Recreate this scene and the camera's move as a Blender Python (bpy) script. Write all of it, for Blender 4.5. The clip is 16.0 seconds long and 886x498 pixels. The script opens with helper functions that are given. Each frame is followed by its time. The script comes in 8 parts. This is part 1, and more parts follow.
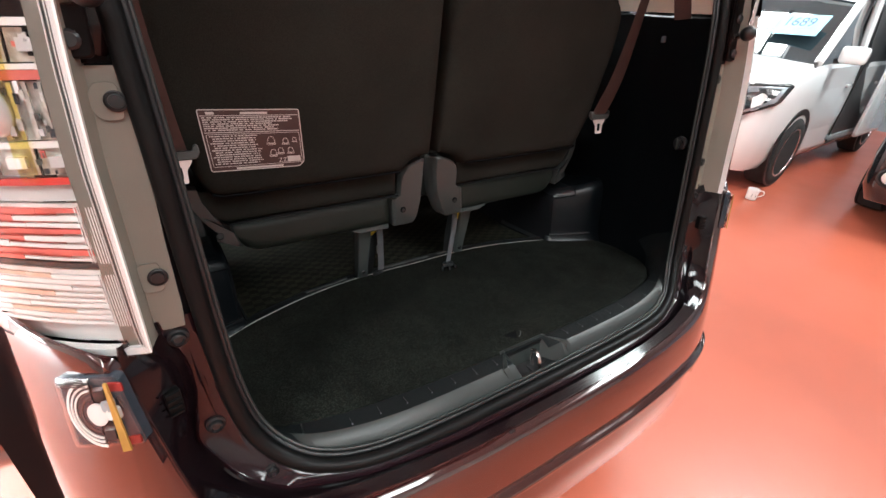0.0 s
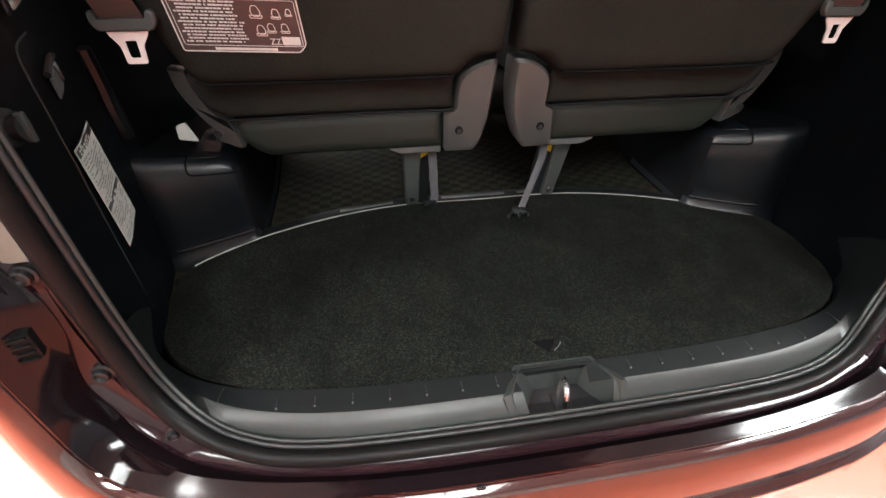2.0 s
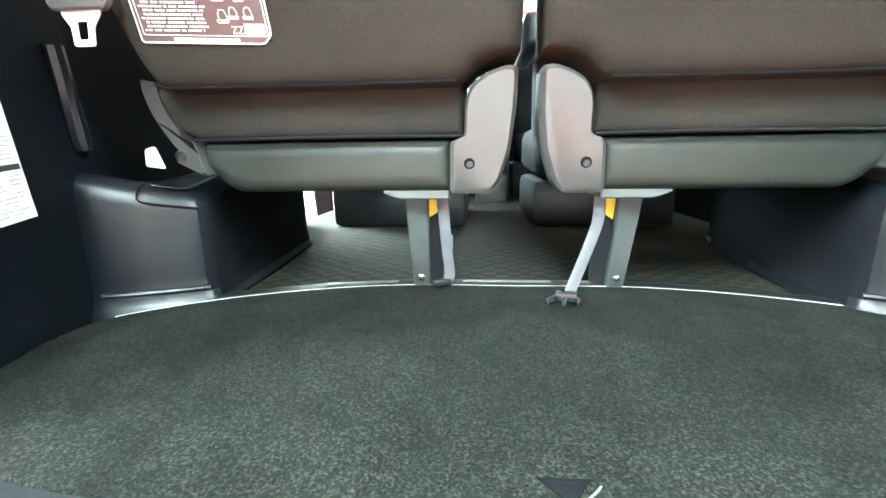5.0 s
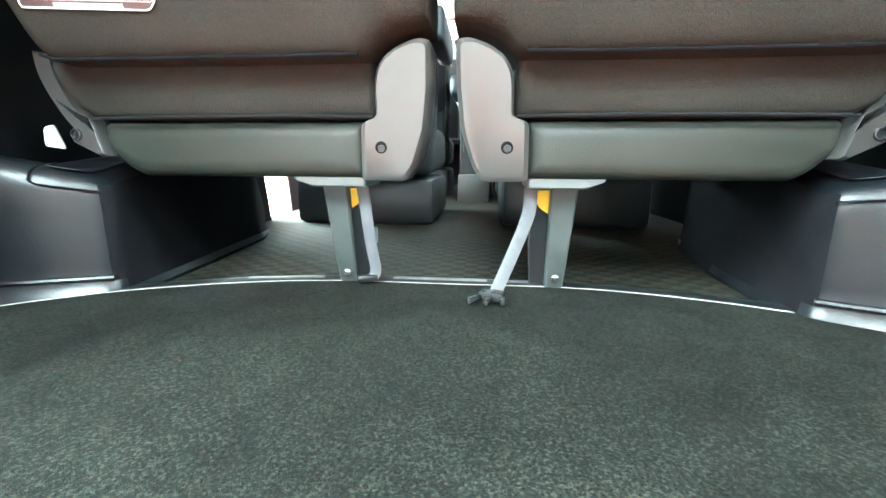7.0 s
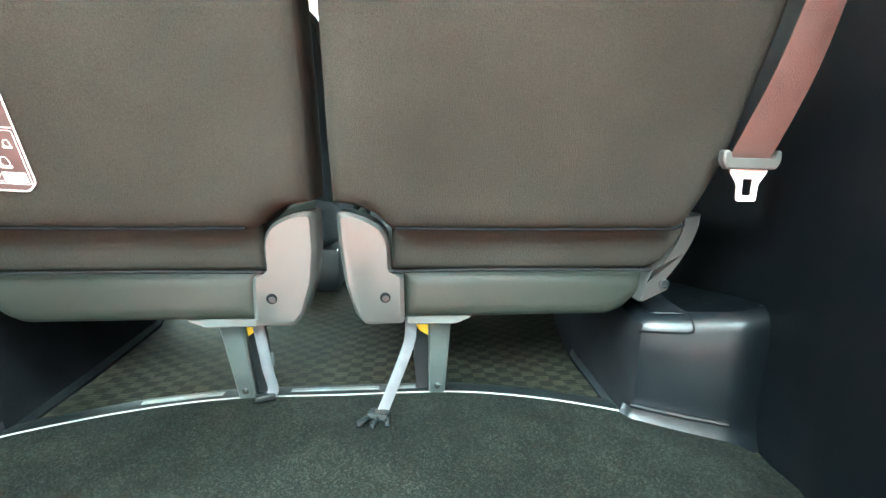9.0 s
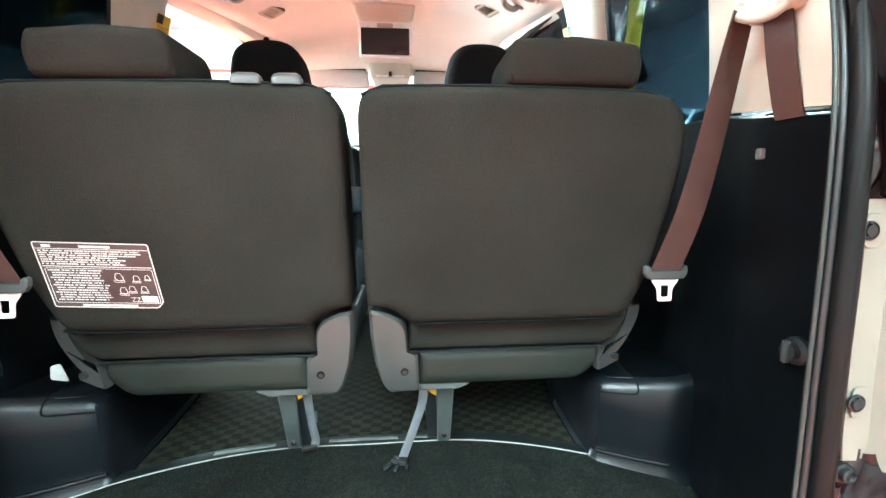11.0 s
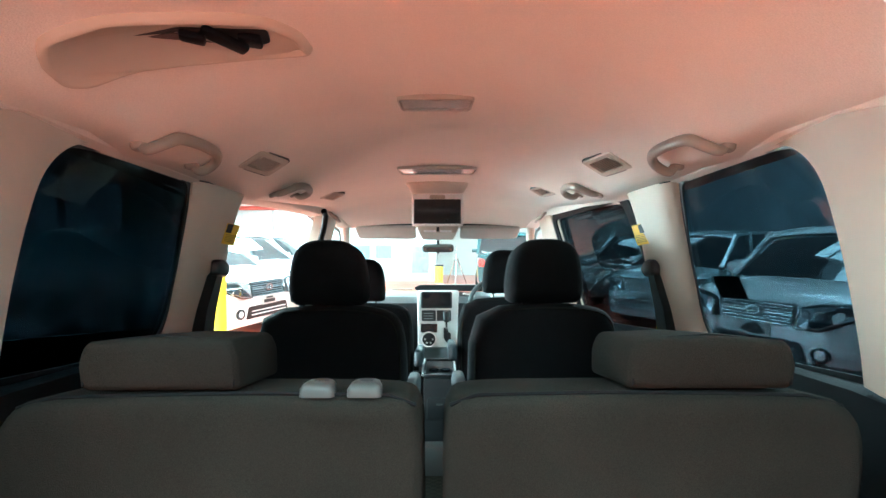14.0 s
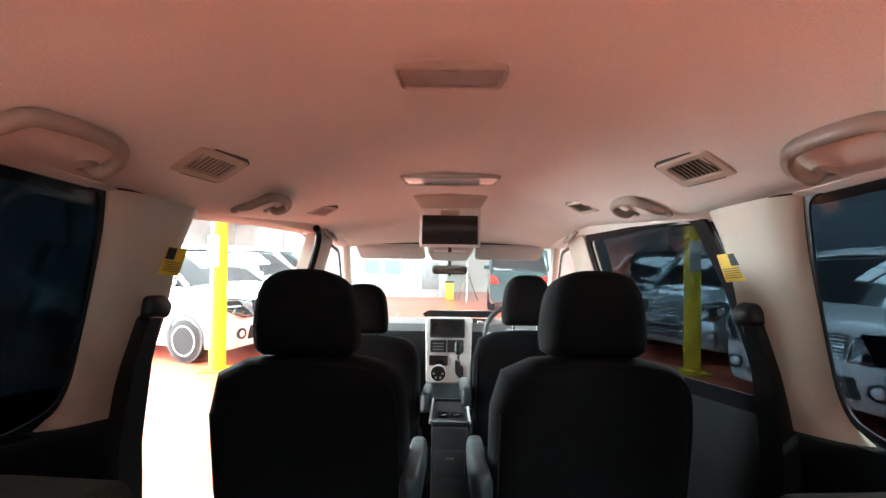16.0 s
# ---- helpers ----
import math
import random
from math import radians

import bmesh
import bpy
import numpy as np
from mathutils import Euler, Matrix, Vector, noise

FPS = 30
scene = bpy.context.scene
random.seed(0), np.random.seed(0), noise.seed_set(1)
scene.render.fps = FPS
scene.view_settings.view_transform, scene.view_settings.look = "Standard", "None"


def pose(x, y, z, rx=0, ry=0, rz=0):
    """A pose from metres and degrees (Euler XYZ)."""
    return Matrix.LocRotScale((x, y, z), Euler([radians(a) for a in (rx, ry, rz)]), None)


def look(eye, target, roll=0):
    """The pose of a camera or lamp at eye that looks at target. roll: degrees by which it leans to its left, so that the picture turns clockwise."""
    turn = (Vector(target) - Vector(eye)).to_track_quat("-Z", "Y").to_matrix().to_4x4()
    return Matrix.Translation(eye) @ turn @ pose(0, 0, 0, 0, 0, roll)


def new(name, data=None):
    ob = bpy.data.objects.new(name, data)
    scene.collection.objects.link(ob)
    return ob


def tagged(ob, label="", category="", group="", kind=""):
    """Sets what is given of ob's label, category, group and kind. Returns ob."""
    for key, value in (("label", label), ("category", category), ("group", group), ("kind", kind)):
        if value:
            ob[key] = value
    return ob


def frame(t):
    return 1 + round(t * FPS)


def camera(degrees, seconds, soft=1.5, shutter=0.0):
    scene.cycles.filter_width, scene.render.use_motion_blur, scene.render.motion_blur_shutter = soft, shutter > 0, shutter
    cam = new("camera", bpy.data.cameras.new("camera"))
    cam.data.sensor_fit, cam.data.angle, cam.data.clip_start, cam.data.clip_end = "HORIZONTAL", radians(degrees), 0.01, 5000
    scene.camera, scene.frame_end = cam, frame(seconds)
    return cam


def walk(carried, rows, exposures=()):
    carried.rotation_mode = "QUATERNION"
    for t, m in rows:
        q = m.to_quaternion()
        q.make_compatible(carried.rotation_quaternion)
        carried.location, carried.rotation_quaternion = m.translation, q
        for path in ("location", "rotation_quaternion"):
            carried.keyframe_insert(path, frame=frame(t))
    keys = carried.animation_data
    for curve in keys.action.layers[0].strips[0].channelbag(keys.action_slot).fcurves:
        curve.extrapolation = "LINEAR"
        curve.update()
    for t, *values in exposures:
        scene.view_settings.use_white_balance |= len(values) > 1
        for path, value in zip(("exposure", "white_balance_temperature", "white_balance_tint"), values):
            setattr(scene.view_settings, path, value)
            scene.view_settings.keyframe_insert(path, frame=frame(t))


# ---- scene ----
cam = camera(92.4, 16.0)
PATH = [
    (0, (-0.563, -0.253, 1.302), (0.422, 1.183, 0.319), 4.3),
    (0.5, (-0.522, -0.207, 1.298), (0.386, 1.172, 0.169), 5.4),
    (1, (-0.404, -0.192, 1.312), (0.199, 1.211, 0.022), 4.8),
    (1.5, (-0.324, -0.162, 1.287), (0.082, 1.265, -0.053), 3.7),
    (2, (-0.239, -0.079, 1.24), (0.025, 1.334, -0.152), 2.2),
    (2.5, (-0.177, -0.037, 1.217), (-0.025, 1.327, -0.239), 1.0),
    (3, (-0.112, -0.052, 1.223), (-0.056, 1.334, -0.218), 0.3),
    (3.5, (-0.074, -0.081, 1.168), (-0.096, 1.603, 0.089), -1.1),
    (3.7, (-0.081, -0.078, 1.128), (-0.129, 1.664, 0.148), -1.6),
    (5.8, (-0.034, 0.086, 0.904), (-0.225, 1.952, 0.208), -1.0),
    (6, (-0.018, 0.086, 0.903), (-0.213, 1.951, 0.207), -1.0),
    (6.5, (0.021, 0.088, 0.902), (-0.18, 1.952, 0.204), -0.9),
    (7, (0.054, 0.093, 0.907), (-0.133, 1.957, 0.207), -0.6),
    (7.5, (0.084, 0.094, 0.939), (-0.071, 1.963, 0.243), -0.0),
    (8, (0.109, 0.085, 0.999), (0.026, 1.963, 0.318), 0.5),
    (8.5, (0.118, 0.072, 1.058), (0.174, 1.961, 0.402), 1.1),
    (9, (0.112, 0.074, 1.114), (0.285, 1.955, 0.457), 1.6),
    (9.5, (0.113, 0.071, 1.166), (0.319, 1.951, 0.515), 1.1),
    (11.8, (0.055, -0.204, 1.358), (0.175, 1.734, 0.877), -0.2),
    (12, (0.044, -0.217, 1.373), (0.151, 1.723, 0.901), -0.4),
    (12.5, (0.036, -0.221, 1.428), (0.105, 1.731, 0.999), -0.9),
    (13, (0.052, -0.175, 1.485), (0.084, 1.799, 1.17), -0.9),
    (13.5, (0.041, -0.075, 1.527), (0.055, 1.92, 1.393), -0.4),
    (14, (0.008, 0.063, 1.563), (0.026, 2.062, 1.521), -0.0),
    (14.5, (0.003, 0.166, 1.579), (0.031, 2.166, 1.566), 0.5),
    (15, (0.034, 0.28, 1.6), (0.06, 2.28, 1.609), 0.7),
    (15.5, (0.039, 0.348, 1.6), (0.03, 2.348, 1.625), 0.6),
    (16, (0.001, 0.395, 1.6), (-0.032, 2.395, 1.627), 0.6),
]
EXPOSURES = [(0, -0.92, 5800, 0), (1.5, -0.92, 6000, 1), (2.0, -0.2, 6000, 3), (2.5, 0.84, 5850, 2), (3.0, 1.06, 5700, 0), (3.4, 1.74, 5400, -3), (3.7, 2.14, 5300, -8), (5.8, 2.34, 5100, -16), (7.5, 2.36, 5100, -16), (9.0, 2.42, 5000, -22), (9.7, 2.5, 5000, -22),
             (11.8, 0.58, 4720, -21), (13.0, 0.52, 4600, -26), (14.0, 0.27, 4600, -27), (14.5, 0.14, 4960, -20), (15.0, 0.05, 5200, -13), (16.0, -0.15, 5420, -8)]
walk(cam, [(t, look(eye, target, roll)) for t, eye, target, roll in PATH], EXPOSURES)

# ---- light: a closed hall lit by daylight through its roof lights ----
world = bpy.data.worlds.new("world")
scene.world = world
world.use_nodes = True
_wn = world.node_tree.nodes
_sky = _wn.new("ShaderNodeTexSky")
_sky.sky_type, _sky.sun_disc, _sky.sun_elevation, _sky.sun_rotation = "NISHITA", False, radians(48), radians(20)
world.node_tree.links.new(_sky.outputs["Color"], _wn["Background"].inputs["Color"])
_wn["Background"].inputs["Strength"].default_value = 0.1


def area_lamp(x, y, z, sx, sy, watts, colour=(1.0, 0.97, 0.92)):
    d = bpy.data.lights.new("skylight_daylight", "AREA")
    d.shape, d.size, d.size_y, d.energy, d.color = "RECTANGLE", sx, sy, watts, colour
    ob = new("skylight_daylight", d)
    ob.location = (x, y, z)
    return ob


SKYLIGHTS = [(-3.6, -1.6), (0.0, -3.4), (4.7, -0.7), (-4.6, 4.8), (5.6, 5.0), (-4.6, 12.5), (0.4, 11.5), (5.2, 12.5)]
WATTS = [560, 430, 680, 2400, 1100, 800, 650, 650]
for (_x, _y), _watts in zip(SKYLIGHTS, WATTS):
    area_lamp(_x, _y, 4.9, 1.5, 2.6 if _y < 0 else 4.6, _watts)

# added fill lamp, out of view, brightens the cabin from the open-door side
_west_fill = area_lamp(-9.35, 6.5, 1.75, 2.9, 13.0, 4200, (1.0, 0.99, 0.97))
_west_fill.rotation_euler = (0, radians(-90), 0)

# ---- the minivan's own frame: x across, y ahead, z up, set nose-down on the hall floor ----
VAN = (Matrix.Translation((0, 0.25, 0.68)) @ Matrix.Rotation(radians(-8.5), 4, "X") @ Matrix.Scale(1.12, 4)
       @ Matrix.Translation((0, -0.25, -0.56)))


# ---- materials ----
def material(name, colour, rough=0.5, metal=0.0, vary=0.15, scale=8.0, bump=0.0, bump_scale=200.0, coat=0.0, second=None, spec=0.5,
             fine=0.0, rand=0.0):
    m = bpy.data.materials.new(name)
    m.use_nodes = True
    nt = m.node_tree
    b = nt.nodes["Principled BSDF"]
    L = nt.links.new
    tc = nt.nodes.new("ShaderNodeTexCoord")
    n1 = nt.nodes.new("ShaderNodeTexNoise")
    n1.inputs["Scale"].default_value, n1.inputs["Detail"].default_value = scale, 5
    L(tc.outputs["Object"], n1.inputs["Vector"])
    mix = nt.nodes.new("ShaderNodeMix")
    mix.data_type = "RGBA"
    c2 = second or tuple(c * (1 - vary) for c in colour)
    c1 = tuple(min(1, c * (1 + vary * 0.6)) for c in colour) if not second else colour
    mix.inputs["A"].default_value, mix.inputs["B"].default_value = (*c1, 1), (*c2, 1)
    ramp = nt.nodes.new("ShaderNodeMapRange")
    ramp.inputs["From Min"].default_value, ramp.inputs["From Max"].default_value = 0.35, 0.65
    L(n1.outputs["Fac"], ramp.inputs["Value"])
    L(ramp.outputs["Result"], mix.inputs["Factor"])
    col = mix.outputs["Result"]
    if fine:
        n3 = nt.nodes.new("ShaderNodeTexNoise")
        n3.inputs["Scale"].default_value, n3.inputs["Detail"].default_value = bump_scale, 3
        L(tc.outputs["Object"], n3.inputs["Vector"])
        mr = nt.nodes.new("ShaderNodeMapRange")
        mr.inputs["From Min"].default_value, mr.inputs["From Max"].default_value = 0.3, 0.7
        mr.inputs["To Min"].default_value, mr.inputs["To Max"].default_value = 1 - fine, 1 + fine
        L(n3.outputs["Fac"], mr.inputs["Value"])
        mul = nt.nodes.new("ShaderNodeVectorMath")
        mul.operation = "SCALE"
        L(col, mul.inputs[0])
        L(mr.outputs["Result"], mul.inputs["Scale"])
        col = mul.outputs["Vector"]
    if rand:
        oi = nt.nodes.new("ShaderNodeObjectInfo")
        mr2 = nt.nodes.new("ShaderNodeMapRange")
        mr2.inputs["To Min"].default_value, mr2.inputs["To Max"].default_value = 1 - rand, 1 + rand
        L(oi.outputs["Random"], mr2.inputs["Value"])
        mul2 = nt.nodes.new("ShaderNodeVectorMath")
        mul2.operation = "SCALE"
        L(col, mul2.inputs[0])
        L(mr2.outputs["Result"], mul2.inputs["Scale"])
        col = mul2.outputs["Vector"]
    L(col, b.inputs["Base Color"])
    n2 = nt.nodes.new("ShaderNodeTexNoise")
    n2.inputs["Scale"].default_value, n2.inputs["Detail"].default_value = scale * 3.1, 4
    L(tc.outputs["Object"], n2.inputs["Vector"])
    rr = nt.nodes.new("ShaderNodeMapRange")
    rr.inputs["To Min"].default_value, rr.inputs["To Max"].default_value = max(0.01, rough * 0.82), min(1, rough * 1.18)
    L(n2.outputs["Fac"], rr.inputs["Value"])
    L(rr.outputs["Result"], b.inputs["Roughness"])
    b.inputs["Metallic"].default_value = metal
    b.inputs["Specular IOR Level"].default_value = spec
    if coat:
        b.inputs["Coat Weight"].default_value, b.inputs["Coat Roughness"].default_value = coat, 0.03
    if bump:
        nb = nt.nodes.new("ShaderNodeTexNoise")
        nb.inputs["Scale"].default_value, nb.inputs["Detail"].default_value = bump_scale, 3
        L(tc.outputs["Object"], nb.inputs["Vector"])
        bp = nt.nodes.new("ShaderNodeBump")
        bp.inputs["Strength"].default_value, bp.inputs["Distance"].default_value = bump, 0.002
        L(nb.outputs["Fac"], bp.inputs["Height"])
        L(bp.outputs["Normal"], b.inputs["Normal"])
    return m


def glass(name, tint=(0.9, 0.95, 0.95), rough=0.0, gloss=1.0):
    """Thin sheet glass: a clear pane that also mirrors, as window panes do."""
    m = bpy.data.materials.new(name)
    m.use_nodes = True
    nt = m.node_tree
    nt.nodes.remove(nt.nodes["Principled BSDF"])
    L = nt.links.new
    tr, gl, mx = nt.nodes.new("ShaderNodeBsdfTransparent"), nt.nodes.new("ShaderNodeBsdfGlossy"), nt.nodes.new("ShaderNodeMixShader")
    lw, pw, ma = nt.nodes.new("ShaderNodeLayerWeight"), nt.nodes.new("ShaderNodeMath"), nt.nodes.new("ShaderNodeMath")
    lw.inputs["Blend"].default_value = 0.5
    pw.operation, ma.operation = "POWER", "MULTIPLY_ADD"
    pw.inputs[1].default_value, ma.inputs[1].default_value, ma.inputs[2].default_value = 5.0, 0.95, 0.04
    L(lw.outputs["Facing"], pw.inputs[0])
    L(pw.outputs["Value"], ma.inputs[0])
    tr.inputs["Color"].default_value = (*tint, 1)
    gl.inputs["Roughness"].default_value = rough
    gl.inputs["Color"].default_value = (gloss, gloss, gloss, 1)
    L(ma.outputs["Value"], mx.inputs["Fac"])
    L(tr.outputs["BSDF"], mx.inputs[1])
    L(gl.outputs["BSDF"], mx.inputs[2])
    L(mx.outputs["Shader"], nt.nodes["Material Output"].inputs["Surface"])
    return m


def emitter(name, colour, strength):
    m = bpy.data.materials.new(name)
    m.use_nodes = True
    b = m.node_tree.nodes["Principled BSDF"]
    b.inputs["Base Color"].default_value = (*colour, 1)
    b.inputs["Emission Color"].default_value = (*colour, 1)
    b.inputs["Emission Strength"].default_value = strength
    return m


def weave_carpet(name, c1, size):
    """Cabin carpet: small offset blocks, darker and lighter, with fibre noise."""
    m = material(name, c1, rough=0.95, vary=0.25, scale=14, bump=0.6, bump_scale=450, fine=0.35, spec=0.12)
    nt = m.node_tree
    b = nt.nodes["Principled BSDF"]
    L = nt.links.new
    tc = nt.nodes.new("ShaderNodeTexCoord")
    mp = nt.nodes.new("ShaderNodeMapping")
    mp.inputs["Scale"].default_value, mp.inputs["Location"].default_value = (size, size * 1.25, 0), (0, 0, 0.5)
    wob = nt.nodes.new("ShaderNodeTexNoise")
    wob.inputs["Scale"].default_value = 60
    add = nt.nodes.new("ShaderNodeVectorMath")
    add.operation = "MULTIPLY_ADD"
    add.inputs[1].default_value = (0.012, 0.012, 0)
    L(tc.outputs["Object"], wob.inputs["Vector"])
    L(wob.outputs["Color"], add.inputs[0])
    L(tc.outputs["Object"], add.inputs[2])
    br = nt.nodes.new("ShaderNodeTexChecker")
    br.inputs["Scale"].default_value = 1.0
    br.inputs["Color1"].default_value, br.inputs["Color2"].default_value = (1.60, 1.55, 1.30, 1), (0.58, 0.58, 0.56, 1)
    L(add.outputs["Vector"], mp.inputs["Vector"])
    L(mp.outputs["Vector"], br.inputs["Vector"])
    # ribs of the weave run across the blocks
    wv = nt.nodes.new("ShaderNodeTexWave")
    wv.bands_direction = "Y"
    wv.inputs["Scale"].default_value, wv.inputs["Distortion"].default_value, wv.inputs["Detail"].default_value = size * 1.1, 1.6, 2
    wr = nt.nodes.new("ShaderNodeMapRange")
    wr.inputs["To Min"].default_value, wr.inputs["To Max"].default_value = 0.62, 1.30
    L(tc.outputs["Object"], wv.inputs["Vector"])
    L(wv.outputs["Fac"], wr.inputs["Value"])
    rib = nt.nodes.new("ShaderNodeVectorMath")
    rib.operation = "SCALE"
    L(br.outputs["Color"], rib.inputs[0])
    L(wr.outputs["Result"], rib.inputs["Scale"])
    mul = nt.nodes.new("ShaderNodeVectorMath")
    mul.operation = "MULTIPLY"
    src = b.inputs["Base Color"].links[0].from_socket
    L(src, mul.inputs[0])
    L(rib.outputs["Vector"], mul.inputs[1])
    L(mul.outputs["Vector"], b.inputs["Base Color"])
    return m


M_FABRIC = material("seat_fabric", (0.0224, 0.0211, 0.0179), 0.95, vary=0.18, scale=5, bump=0.5, bump_scale=650, fine=0.26, spec=0.05)
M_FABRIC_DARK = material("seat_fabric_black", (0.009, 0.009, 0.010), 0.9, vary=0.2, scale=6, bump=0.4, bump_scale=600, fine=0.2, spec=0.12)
M_CUSHION = material("seat_underside_vinyl", (0.0130, 0.0150, 0.0118), 0.48, vary=0.15, scale=9, bump=0.14, bump_scale=520, spec=0.34)
M_PLASTIC = material("black_trim_plastic", (0.0024, 0.0029, 0.0038), 0.46, vary=0.2, scale=6, bump=0.2, bump_scale=900, spec=0.09)
M_ARCH = material("satin_wheel_arch_plastic", (0.0030, 0.0039, 0.0052), 0.33, vary=0.2, scale=14, bump=0.12, bump_scale=420, spec=0.34)
# Base lifted: the sheen on the sill's slope is put into the colour
M_SILL = material("sill_trim_plastic", (0.025, 0.028, 0.0268), 0.40, vary=0.15, scale=7, spec=0.46)
M_MATCARPET = material("cargo_mat_carpet", (0.0086, 0.0093, 0.0076), 0.97, vary=0.3, scale=7, bump=0.8, bump_scale=1100, fine=0.75, spec=0.1)
_mn = M_MATCARPET.node_tree
_mb = _mn.nodes["Principled BSDF"]
_tc, _sp, _sr, _bl, _br, _m1, _m2 = (_mn.nodes.new("ShaderNode" + k) for k in ("TexCoord", "TexNoise", "MapRange", "TexNoise", "MapRange", "VectorMath", "VectorMath"))
_sp.inputs["Scale"].default_value, _sp.inputs["Detail"].default_value = 430, 2
_bl.inputs["Scale"].default_value, _bl.inputs["Detail"].default_value = 15, 8
_sr.inputs["From Min"].default_value, _sr.inputs["From Max"].default_value, _sr.inputs["To Min"].default_value, _sr.inputs["To Max"].default_value = 0.46, 0.68, 0.60, 2.3
_br.inputs["From Min"].default_value, _br.inputs["From Max"].default_value, _br.inputs["To Min"].default_value, _br.inputs["To Max"].default_value = 0.36, 0.64, 0.78, 1.38
for _a, _c in ((_sp, _sr), (_bl, _br)):
    _mn.links.new(_tc.outputs["Object"], _a.inputs["Vector"])
    _mn.links.new(_a.outputs["Fac"], _c.inputs["Value"])
_m1.operation = _m2.operation = "SCALE"
_mn.links.new(_mb.inputs["Base Color"].links[0].from_socket, _m1.inputs[0])
_mn.links.new(_sr.outputs["Result"], _m1.inputs["Scale"])
_mn.links.new(_m1.outputs["Vector"], _m2.inputs[0])
_mn.links.new(_br.outputs["Result"], _m2.inputs["Scale"])
_mn.links.new(_m2.outputs["Vector"], _mb.inputs["Base Color"])
M_PIPING = material("pale_mat_binding", (0.34, 0.33, 0.30), 0.7, vary=0.2, scale=30)
M_FELT = material("black_felt_lining", (0.006, 0.006, 0.007), 0.95, vary=0.25, scale=20, bump=0.4, bump_scale=500, spec=0.05)
# Darker than the slope: on the sill top it holds the shade
M_SILLTOP = material("dark_grained_plastic", (0.0065, 0.0075, 0.0080), 0.50, vary=0.15, scale=9, bump=0.25, bump_scale=900, spec=0.22)
M_CABINFLOOR = weave_carpet("cabin_floor_carpet", (0.0122, 0.0118, 0.0090), 44.0)
M_HEADLINER = material("headliner_fabric", (0.84, 0.80, 0.725), 0.95, vary=0.05, scale=3, bump=0.35, bump_scale=500, fine=0.05, spec=0.1)
M_BEIGE = material("beige_pillar_plastic", (0.57, 0.51, 0.42), 0.5, vary=0.06, scale=4, bump=0.15, bump_scale=700)
M_HOUSING = material("taupe_lamp_housing_plastic", (0.19, 0.175, 0.145), 0.55, vary=0.08, scale=6, bump=0.15, bump_scale=700)
M_BEIGE_DARK = material("beige_handle_plastic", (0.42, 0.38, 0.32), 0.4, vary=0.06, scale=8)
M_BRACKET = material("taupe_bracket_plastic", (0.056, 0.0555, 0.053), 0.4, vary=0.1, scale=9, bump=0.1, bump_scale=700)
M_STRIP = material("worn_strip_steel", (0.12, 0.125, 0.125), 0.45, metal=0.7, vary=0.3, scale=40)
M_ARM = material("taupe_hinge_arm_plastic", (0.030, 0.0285, 0.027), 0.34, vary=0.1, scale=9, bump=0.1, bump_scale=700)
M_LEG = material("grey_painted_seat_leg", (0.068, 0.076, 0.074), 0.4, vary=0.12, scale=12)
M_STRAP = material("grey_webbing_strap", (0.095, 0.096, 0.105), 0.8, vary=0.15, scale=30, bump=0.4, bump_scale=500)
M_BELT = material("brown_belt_webbing", (0.060, 0.028, 0.023), 0.55, vary=0.15, scale=20, bump=0.5, bump_scale=700)
M_BLACK = material("black_plastic", (0.012, 0.012, 0.013), 0.4, vary=0.2, scale=20)
M_BUCKLE = material("shiny_buckle_plastic", (0.02, 0.021, 0.022), 0.2, vary=0.2, scale=20)
M_RUBBER = material("weatherstrip_rubber", (0.006, 0.0055, 0.0055), 0.42, vary=0.25, scale=9, bump=0.1, bump_scale=300, spec=0.15)
M_STEEL = material("bright_steel", (0.62, 0.61, 0.60), 0.25, metal=1.0, vary=0.1, scale=30)
# Pink base and little metal: the red floor's reflection is put into the colour
M_TONGUE = material("pink_lit_tongue_metal", (0.95, 0.79, 0.75), 0.25, metal=0.3, vary=0.05, scale=30)
M_PAINT = material("black_cherry_paint", (0.028, 0.0075, 0.007), 0.10, vary=0.25, scale=3, coat=1.0, spec=0.5)
M_PAINT.node_tree.nodes["Principled BSDF"].inputs["Coat IOR"].default_value = 1.75
# Darkened copy of the body paint: shade round the opening is put in
M_PAINT_DULL = material("black_cherry_paint_dimmed", (0.007, 0.0035, 0.004), 0.16, vary=0.25, scale=5, spec=0.4)
# Body paint taken near-black: the dark interior the ledge mirrors is in the colour
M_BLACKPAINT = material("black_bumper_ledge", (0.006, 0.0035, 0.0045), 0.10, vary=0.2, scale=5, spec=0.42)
# Dull, near-black copy of the body paint: the gutter's shade is in its colour
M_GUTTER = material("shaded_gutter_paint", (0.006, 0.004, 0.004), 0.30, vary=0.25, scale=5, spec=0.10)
# Body paint darkened, so less of the red floor shows in the flange
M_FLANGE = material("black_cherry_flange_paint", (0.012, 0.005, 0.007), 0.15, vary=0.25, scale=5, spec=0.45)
M_WHITE_PAPER = material("white_label_paper", (0.50, 0.50, 0.47), 0.55, vary=0.06, scale=30)
M_LABEL_DARK = material("maroon_label_film", (0.055, 0.032, 0.030), 0.4, vary=0.2, scale=30)
M_PRINT_WHITE = material("white_label_print", (0.62, 0.60, 0.57), 0.5, vary=0.1, scale=60)
M_PRINT_GREY = material("faint_grey_label_print", (0.22, 0.22, 0.21), 0.5, vary=0.1, scale=60)
M_LAMPLENS = material("cloudy_cargo_lamp_lens", (0.15, 0.145, 0.125), 0.35, vary=0.1, scale=30)
